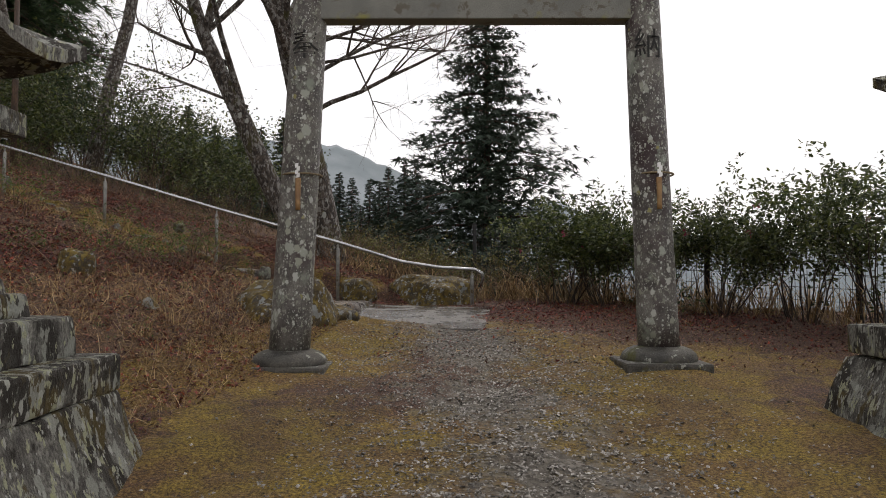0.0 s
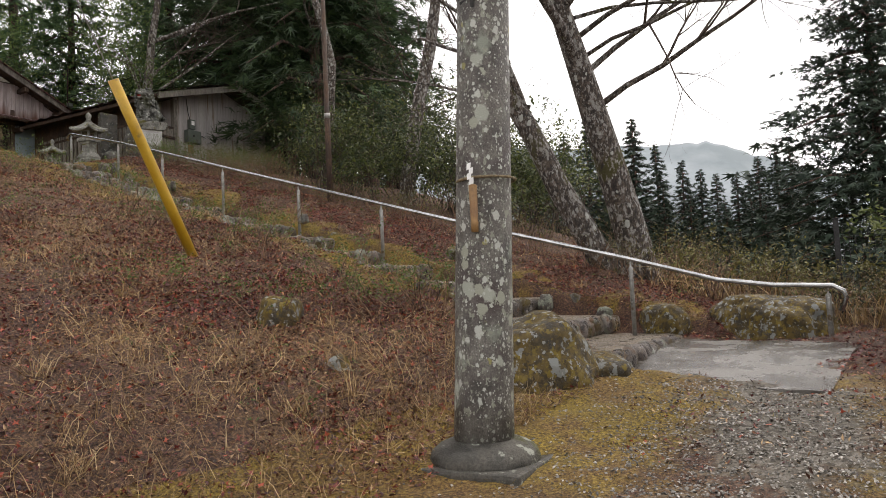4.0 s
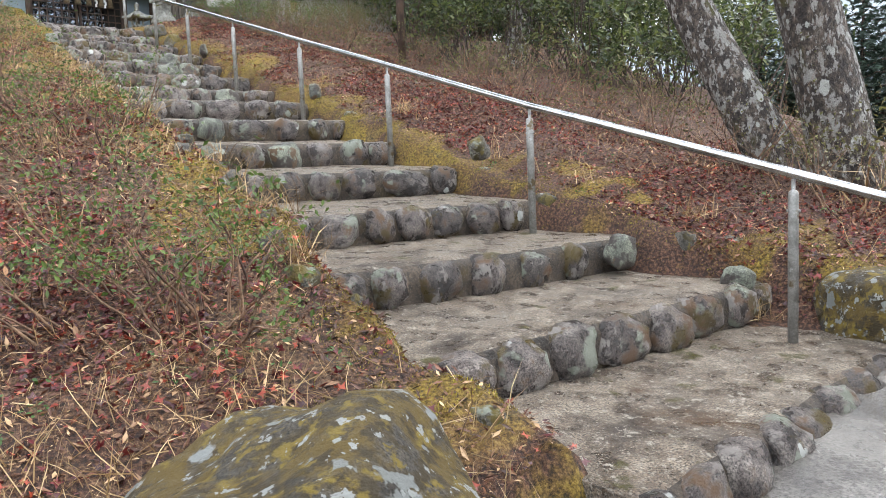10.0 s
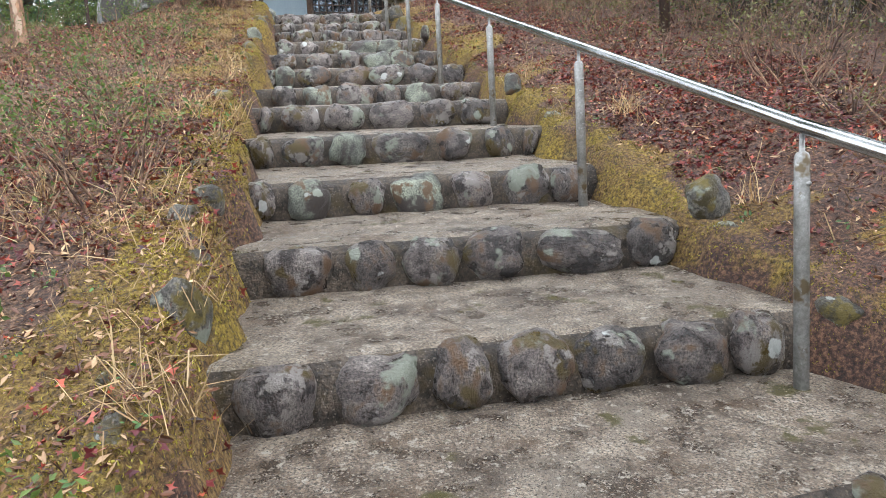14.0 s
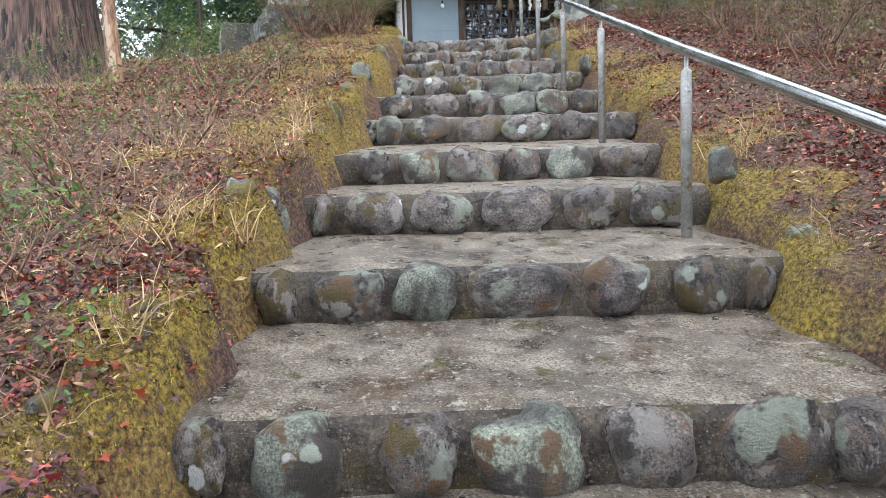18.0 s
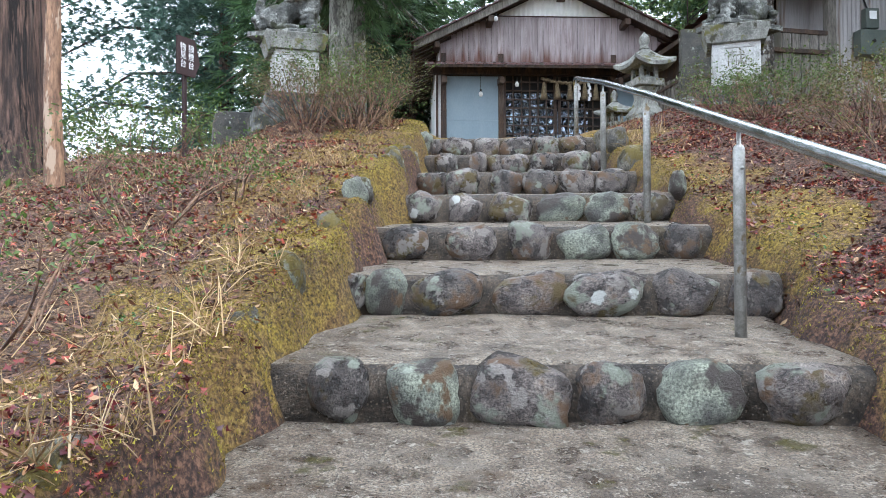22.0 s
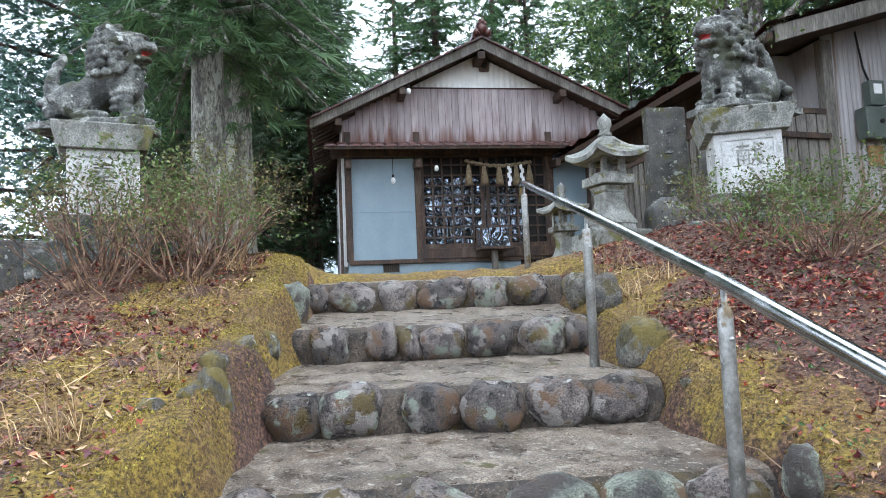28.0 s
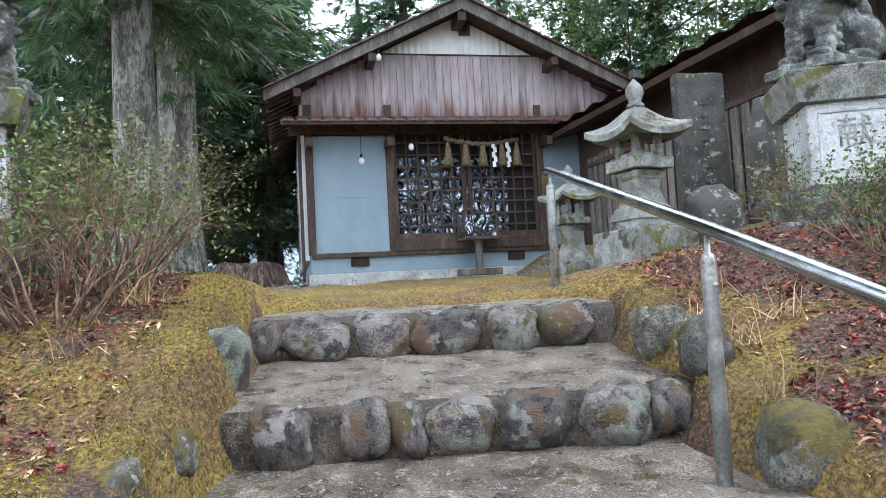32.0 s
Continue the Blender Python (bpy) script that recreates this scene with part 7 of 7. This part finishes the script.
# ---- shrubs ----
def build_shrubs():
    rng = random.Random(123)
    left = [(1.55, -2.75, 0.55), (0.73, -2.44, 0.56), (0.85, -2.62, 0.5), (0.62, -2.58, 0.46), (1.35, -3.6, 0.4), (2.6, -2.7, 0.45), (3.0, -2.3, 0.6), (3.4, -2.5, 0.62), (3.9, -3.2, 0.5), (5.1, -2.7, 0.62), (6.1, -2.6, 0.6), (7.65, -2.75, 0.65),
            (8.2, -2.5, 0.5), (6.9, -3.6, 0.5), (9.2, -3.3, 0.55), (4.6, -4.1, 0.45), (2.2, -4.2, 0.4), (8.6, -4.4, 0.5), (0.9, -2.9, 0.45), (10.2, -4.6, 0.55), (4.2, -2.6, 0.45)]
    for k, (u, v, h) in enumerate(left):
        p = at_uv(u, v)
        bush("azalea_shrub", "low red-brown azalea with a few fresh leaves", p.x, p.y, 300 + k, h * 1.05, 0.55, 9, 420, 0.028, M_FRESHLEAF, M_SHRUBTWIG, depth=2, group="shrubs on the banks")
    edge = [(11.25, -2.3, 0.48), (11.7, -2.25, 0.52), (11.45, -2.8, 0.56), (12.0, -2.7, 0.58), (11.1, -2.75, 0.5), (12.2, -2.35, 0.55),
            (11.3, 1.35, 0.36), (11.9, 1.5, 0.36), (11.6, 2.1, 0.38), (10.7, 1.5, 0.34), (11.1, 2.8, 0.40), (11.5, 3.5, 0.44), (10.5, 2.3, 0.38), (9.8, 1.9, 0.40), (10.9, 4.2, 0.5), (10.2, 3.2, 0.42), (9.3, 2.6, 0.45)]
    for k, (u, v, h) in enumerate(edge):
        p = at_uv(u, v)
        bush("azalea_shrub", "dense twiggy azalea bush with small olive leaves", p.x, p.y, 400 + k, h * 1.36, 0.52, 28, 1250, 0.03, M_OLIVELEAF if k % 3 == 1 else M_FRESHLEAF, M_SHRUBTWIG, depth=3, group="shrubs at the terrace edge")
    for k, (x, y) in enumerate(((-0.9, 11.7), (-0.2, 11.9), (0.35, 11.45), (0.9, 11.2), (-1.3, 12.6), (1.5, 10.75), (-0.6, 12.7), (-0.2, 13.2), (-1.1, 13.5))):
        bush("wild_shrub", "straggling yellow-green shrub by the end of the fence", x, y, 700 + k, 0.75, 0.45, 9, 420, 0.05, M_OLIVELEAF, M_SHRUBTWIG, depth=2, group="undergrowth beyond the handrail")
    for k, (x, y, h) in enumerate(((-15.3, 7.2, 1.0), (-15.1, 6.4, 0.9), (-16.4, 7.7, 0.9), (-16.2, 6.0, 1.1))):
        bush("bank_shrub", "loose green shrub on the edge of the terrace", x, y, 740 + k, h, 0.7, 10, 900, 0.05, M_FRESHLEAF, M_SHRUBTWIG, depth=3, group="shrubs at the terrace edge")
    k = 0
    for u in np.arange(-2.0, 9.6, 0.55):
        for row in range(2):
            v = 1.75 + 1.0 * row + rng.uniform(-0.35, 0.4)
            p = at_uv(float(u) + rng.uniform(-0.2, 0.2), v)
            bush("wild_shrub", "tangled brown undergrowth beside the stairs", p.x, p.y, 500 + k, rng.uniform(0.4, 0.85), 0.5, 8, 260, 0.030, M_OLIVELEAF, M_SHRUBTWIG, depth=2, group="undergrowth beyond the handrail")
            k += 1
    for k in range(44):
        u, v = (rng.uniform(2.9, 9.5), rng.uniform(3.0, 5.4)) if k < 26 else (rng.uniform(4.5, 11.0), rng.uniform(5.4, 8.6))
        p = at_uv(u, v)
        bush("evergreen_shrub", "glossy dark evergreen shrub under the trees", p.x, p.y, 600 + k, rng.uniform(0.9, 2.0) * (1.0 if k < 26 else 1.5), 0.7, 6, 750, 0.08, M_CAMELLIA, M_TWIG, depth=3, group="evergreens under the trees")


build_shrubs()


# ---- litter, grass and gravel ----
def surface_points(rng, n, umin, umax, vmin, vmax, keep, lift=0.008):
    """Points on the ground; keep(x, y) gives the chance of each place."""
    u, v = rng.uniform(umin, umax, n), rng.uniform(vmin, vmax, n)
    x, y = O_X + u * D_X + v * V_X, O_Y + u * D_Y + v * V_Y
    ok = rng.random(n) < keep(x, y)
    x, y = x[ok], y[ok]
    return np.stack([x, y, land(x, y) + lift], 1)


def leafy_place(x, y):
    u, v = uv_of(x, y)
    thin = 1 - 0.55 * smooth01((u - 3.5) / 3) * (v < -1.5)
    return thin * np.clip(1.9 * patch(x, y, 1.6, 21) - 0.35, 0.12, 1) * np.clip(1.25 - 1.1 * smooth01((mossy(x, y) - 0.42) / 0.25), 0.26, 1)


def grassy_place(x, y):
    u, v = uv_of(x, y)
    return np.clip(2.4 * patch(x, y, 1.1, 31) - 0.75, 0.03, 1) * (1 - 0.7 * smooth01((u - 1.5) / 4) * smooth01((v + 5.5) / 1.5))


def mossy_place(x, y):
    return smooth01((mossy(x, y) - 0.42) / 0.2)


def bank_points(rng, n, edge, side):
    """Points on the steep earth faces beside the stairs."""
    u = rng.uniform(-0.3, 12.0, n)
    v = edge(u) + side * rng.uniform(-0.02, 0.34, n)
    x, y = O_X + u * D_X + v * V_X, O_Y + u * D_Y + v * V_Y
    ok = rng.random(n) < 0.35 + 0.65 * patch(x, y, 4.0, 9)
    x, y = x[ok], y[ok]
    return np.stack([x, y, land(x, y) - 0.003], 1)


def build_litter():
    rng = np.random.default_rng(9)
    spots = np.concatenate([surface_points(rng, 72000, -1.2, 12.3, 0.34, 2.5, leafy_place), surface_points(rng, 9000, -3.5, 12.0, 2.5, 4.4, leafy_place), surface_points(rng, 96000, -0.9, 12.2, -4.6, -1.8, leafy_place, 0.014),
                            surface_points(rng, 46000, -0.9, 12.0, -7.8, -4.6, leafy_place, 0.014), surface_points(rng, 14000, -6.5, -1.5, -3.8, 1.4, leafy_place)])
    low = (spots[:, 0] > -1.3) & (spots[:, 1] < 8.0)
    spots = spots[~(low & (rng.random(len(spots)) < 0.8))]
    n = 30000
    x, y = rng.uniform(-0.6, 6.8, n), rng.uniform(4.0, 10.6, n)
    near = 0.62 * x + 0.785 * y - 9.7
    ok = (rng.random(n) < smooth01((near + 3.0) / 1.4)) & (near < 0.8) & (x > 0.1 - 0.3 * (y > 9.3))
    x, y = x[ok], y[ok]
    spots = np.concatenate([spots, np.stack([x, y, land(x, y) + 0.008], 1)])
    v, f = leaf_unit("maple")
    me = mesh_of("fallen_leaves", *scatter(v, f, spots, random_axes(rng, len(spots), 0.55), 0.018 + 0.036 * rng.random(len(spots)) ** 1.8), M_REDLEAF, False)
    tagged(new("fallen_leaves", me), "wet dark red maple leaves strewn over the slopes", "leaves", kind="stuff")
    # curled brown ones among them
    v, f = leaf_unit("leaf")
    spots = np.concatenate([surface_points(rng, 22000, -2.5, 12.3, 0.34, 3.2, leafy_place, 0.012), surface_points(rng, 30000, -0.9, 12.2, -5.6, -1.9, leafy_place, 0.012), surface_points(rng, 14000, -0.9, 12.0, -8.0, -5.6, leafy_place)])
    me = mesh_of("tan_leaves", *scatter(v, f, spots, random_axes(rng, len(spots), 0.6), 0.013 + 0.029 * rng.random(len(spots)) ** 1.6), M_TANLEAF, False)
    tagged(new("tan_leaves", me), "curled brown dead leaves among the red ones", "leaves", kind="stuff")
    spots = np.concatenate([surface_points(rng, 80000, -0.9, 12.0, -8.0, -2.1, grassy_place), surface_points(rng, 22000, -0.9, 7.0, -5.0, -2.0, grassy_place), surface_points(rng, 16000, -2.5, 12.0, 0.5, 4.0, grassy_place)])
    v, f = leaf_unit("blade")
    me = mesh_of("dry_grass", *scatter(v, f, spots, random_axes(rng, len(spots), 0.9), 0.035 + 0.14 * rng.random(len(spots)) ** 1.5), M_STRAW, False)
    tagged(new("dry_grass", me), "flattened straw-coloured dry grass on the slopes", "grass", kind="stuff")
    v, f = leaf_unit("chip")
    spots = np.concatenate([surface_points(rng, 110000, -0.9, 12.2, -4.6, -1.85, lambda x, y: 0.75, 0.006), surface_points(rng, 40000, -0.9, 12.0, -7.8, -4.6, lambda x, y: 0.75, 0.006), surface_points(rng, 60000, -0.9, 12.2, 0.3, 2.4, lambda x, y: 0.7, 0.006),
                            surface_points(rng, 22000, -6.5, -1.2, -3.8, 1.0, lambda x, y: 0.6, 0.004)])
    me = mesh_of("leaf_duff", *scatter(v, f, spots, random_axes(rng, len(spots), 0.5), 0.012 + 0.038 * rng.random(len(spots)) ** 2), M_DUFF, False)
    tagged(new("leaf_duff", me), "broken leaves, needles and bark bits over the slopes", "leaf litter", kind="stuff")
    v, f = leaf_unit("blade")
    # tussocks, and wisps that hang over the banks' edges
    tuft = []
    cen = np.concatenate([surface_points(rng, 90, -0.8, 9.5, -6.5, -2.2, grassy_place), surface_points(rng, 34, 0.3, 11.6, -2.15, -1.85, lambda x, y: 0.8), surface_points(rng, 26, 0.3, 11.6, 0.25, 0.6, lambda x, y: 0.8)])
    for c in cen:
        k = int(rng.uniform(10, 60))
        tuft.append(c + np.concatenate([rng.normal(size=(k, 2)) * 0.045, np.zeros((k, 1))], 1))
    tuft = np.concatenate(tuft)
    me = mesh_of("grass_tussocks", *scatter(v, f, tuft, random_axes(rng, len(tuft), 0.45), rng.uniform(0.06, 0.22, len(tuft))), M_STRAW, False)
    tagged(new("grass_tussocks", me), "drooping tussocks of dry grass on the slope", "grass", kind="stuff")
    # moss cushions: short dense sprigs
    v, f = leaf_unit("sprig")
    spots = np.concatenate([surface_points(rng, 190000, 0.0, 12.0, -3.2, -1.72, mossy_place, -0.001), surface_points(rng, 130000, -0.6, 12.0, 0.16, 1.5, mossy_place, -0.003), surface_points(rng, 40000, 0.5, 11.5, -6.0, -3.2, mossy_place, -0.003),
                            bank_points(rng, 150000, bank_left, -1), bank_points(rng, 120000, bank_right, 1)])
    me = mesh_of("moss", *scatter(v, f, spots, random_axes(rng, len(spots), 0.8), 0.004 + 0.011 * rng.random(len(spots)) ** 2), M_MOSS, False)
    tagged(new("moss", me), "golden green moss on the banks beside the stairs", "moss", kind="stuff")
    v, f = leaf_unit("blade")
    n = 48000
    x, y = rng.uniform(-2.2, 4.0, n), rng.uniform(1.2, 10.5, n)
    u_, v_ = uv_of(x, y)
    keep = (np.abs(x - 0.45) + 0.7 * np.sin(y * 3 + x * 2) > 0.75) & ~((u_ > -2.1) & (v_ > -2.2))
    x, y = x[keep], y[keep]
    spots = np.stack([x, y, land(x, y) - 0.004], 1)[rng.random(len(x)) < np.clip(2.2 * patch(x, y, 0.9, 6) - 0.5, 0.05, 1)]
    me = mesh_of("yard_moss", *scatter(v, f, spots, random_axes(rng, len(spots), 0.8), rng.uniform(0.02, 0.06, len(spots))), M_MOSS, False)
    tagged(new("yard_moss", me), "short yellow-green moss and grass of the yard", "moss", kind="stuff")
    n = 12000
    x, y = rng.uniform(-19.5, -12.8, n), rng.uniform(9.5, 16.5, n)
    spots = np.stack([x, y, land(x, y) - 0.004], 1)
    me = mesh_of("terrace_moss", *scatter(v, f, spots, random_axes(rng, len(spots), 0.8), rng.uniform(0.02, 0.06, len(spots))), M_MOSS, False)
    tagged(new("terrace_moss", me), "short moss and grass before the shrine", "moss", kind="stuff")
    # tall dry grass at the fence's foot
    t = rng.random(2600)
    px, py = np.interp(t, [0, 0.2, 0.42, 0.66, 0.85, 1], [-1.6, 0.5, 2.05, 3.3, 4.45, 5.35]), np.interp(t, [0, 0.2, 0.42, 0.66, 0.85, 1], [12.3, 11.6, 10.55, 9.3, 7.95, 6.6])
    x, y = px + rng.normal(size=2600) * 0.22, py + rng.normal(size=2600) * 0.22
    spots = np.stack([x, y, land(x, y)], 1)
    me = mesh_of("fence_grass", *scatter(v, f, spots, random_axes(rng, len(spots), 0.22), rng.uniform(0.15, 0.62, len(spots))), M_STRAW, False)
    tagged(new("fence_grass", me), "tall dry tan grass along the foot of the fence", "grass", kind="stuff")
    # green weeds
    cen = np.concatenate([surface_points(rng, 1500, 0, 11.8, -4.8, -1.9, lambda x, y: np.clip(1.6 * patch(x, y, 1.7, 44) - 0.3, 0.1, 1)), surface_points(rng, 420, -1, 11.8, 0.3, 2.2, lambda x, y: 0.8)])
    w = np.repeat(cen, 7, 0) + rng.normal(size=(len(cen) * 7, 3)) * np.array([0.02, 0.02, 0.008]) + np.array([0, 0, 0.015])
    v, f = leaf_unit("leaf")
    me = mesh_of("green_weeds", *scatter(v, f, w, random_axes(rng, len(w), 0.5), rng.uniform(0.010, 0.027, len(w))), M_WEED, False)
    tagged(new("green_weeds", me), "small fresh green weeds on the banks", "weeds", kind="stuff")
    # gravel
    n = 24000
    x = 0.45 + rng.normal(size=n) * 0.62
    y = rng.uniform(1.2, 7.8, n)
    x = x - 0.10 * np.clip(y - 4, 0, 5)
    spots = np.stack([x, y, land(x, y)], 1)
    a = np.array([(1, 0, 0), (-1, 0, 0), (0, 0.8, 0), (0, -0.8, 0), (0, 0, 0.55), (0, 0, -0.5)], float)
    f = [(0, 2, 4), (2, 1, 4), (1, 3, 4), (3, 0, 4)]
    me = mesh_of("gravel", *scatter(a, f, spots, random_axes(rng, n, 0.6), rng.uniform(0.005, 0.015, n)), M_GRAVEL, False)
    tagged(new("gravel", me), "loose grey gravel along the path", "gravel", kind="stuff")
    n = 1500
    x, y = -18.7 + rng.normal(size=n) * 0.4, rng.uniform(11.0, 16.0, n)
    spots = np.stack([x, y, land(x, y)], 1)
    me = mesh_of("shrine_gravel", *scatter(a, f, spots, random_axes(rng, n, 0.6), rng.uniform(0.012, 0.03, n)), M_GRAVEL, False)
    tagged(new("shrine_gravel", me), "grey gravel strip before the shrine hall", "gravel", kind="stuff")


build_litter()


def build_bamboo():
    rng = random.Random(52)
    for k in range(8):
        x, y = rng.uniform(-26.5, -21.0), rng.uniform(18.6, 21.5)
        z = floor_z(x, y)
        h = rng.uniform(6.5, 8.5)
        g = thing("bamboo", "tall light green bamboo behind the buildings", "bamboo", Matrix.Translation((x, y, z)), "bamboo behind the buildings")
        lean = rng.uniform(-0.6, 0.6), rng.uniform(-0.8, 0.3)
        pts = [(lean[0] * (t / 8) ** 2.5 * 2, lean[1] * (t / 8) ** 2.5 * 2, h * t / 8) for t in range(9)]
        part("culm", mesh_of("culm", *tube(pts, [0.04 - 0.0042 * t for t in range(9)], 8), M_BAMBOOCULM), g)
        nr = np.random.default_rng(k)
        n = 1300
        t = nr.uniform(2.2, 8, n)
        base = np.stack([lean[0] * (t / 8) ** 2.5 * 2, lean[1] * (t / 8) ** 2.5 * 2, h * t / 8], 1)
        part("foliage", leaves_mesh("foliage", M_BAMBOO, "leaf", base + nr.normal(size=(n, 3)) * np.array([0.55, 0.55, 0.3]), nr.uniform(0.08, 0.15, n), k, 1.0), g)
    # sprays of fresh leaves over the guardian
    for k, (x, y, z, n) in enumerate(((-12.9, 14.0, 6.9, 500), (-13.2, 13.5, 7.2, 600), (-15.5, 14.6, 8.2, 500), (-14.0, 13.6, 7.7, 600))):
        nr = np.random.default_rng(80 + k)
        g = thing("leafy_bough", "thin overhanging bough with fresh green leaves", "bough", Matrix.Translation((-14.42, 15.0, 7.0)), "boughs over the guardian")
        d = Vector((x + 14.42, y - 15.0, z - 7.0))
        part("branch", mesh_of("branch", *tube([(0, 0, -0.3), d * 0.4 + Vector((0, 0, 0.25)), d, d * 1.5], [0.03, 0.022, 0.014, 0.005], 6), M_BARK), g)
        t = nr.uniform(0.35, 1.55, n)
        base = np.array(d)[None, :] * t[:, None]
        part("foliage", leaves_mesh("foliage", M_FRESHLEAF, "leaf", base + nr.normal(size=(n, 3)) * np.array([0.35, 0.35, 0.18]), nr.uniform(0.03, 0.055, n), k, 0.8), g)


build_bamboo()


# ---- distance ----
def build_hills():
    """One low ridge across the valley; bearings in degrees left of straight ahead, heights in metres."""
    bearing = [-70, -25, -13, -9, -6, -1, 3, 8, 13, 17, 22, 27, 45, 90]
    height = [14, 18, 30, 42, 40, 46, 58, 70, 74, 74, 76, 70, 60, 40]
    vs, fs = [], []
    n = 260
    for i in range(n + 1):
        b = -70 + 160 * i / n
        a = radians(90 + b)
        h = float(np.interp(b, bearing, height)) + 3 * noise.noise(Vector((b * 0.2, 2, 0))) + 1.2 * noise.noise(Vector((b * 1.9, 5, 3))) + 0.8 * noise.noise(Vector((b * 6, 5, 8)))
        for r, z in ((260, -40), (320, h * 0.55), (360, h * 0.93), (380, h)):
            vs.append((r * math.cos(a), r * math.sin(a), z))
    for i in range(n):
        for j in range(3):
            fs.append((i * 4 + j, i * 4 + 4 + j, i * 4 + 5 + j, i * 4 + 1 + j))
    # no mist in the air; the hill's colour carries the haze
    tagged(new("backdrop", mesh_of("backdrop", vs, fs, M_HILL)), "wooded hill across the valley with haze in its colour", "hill", kind="structure")


build_hills()
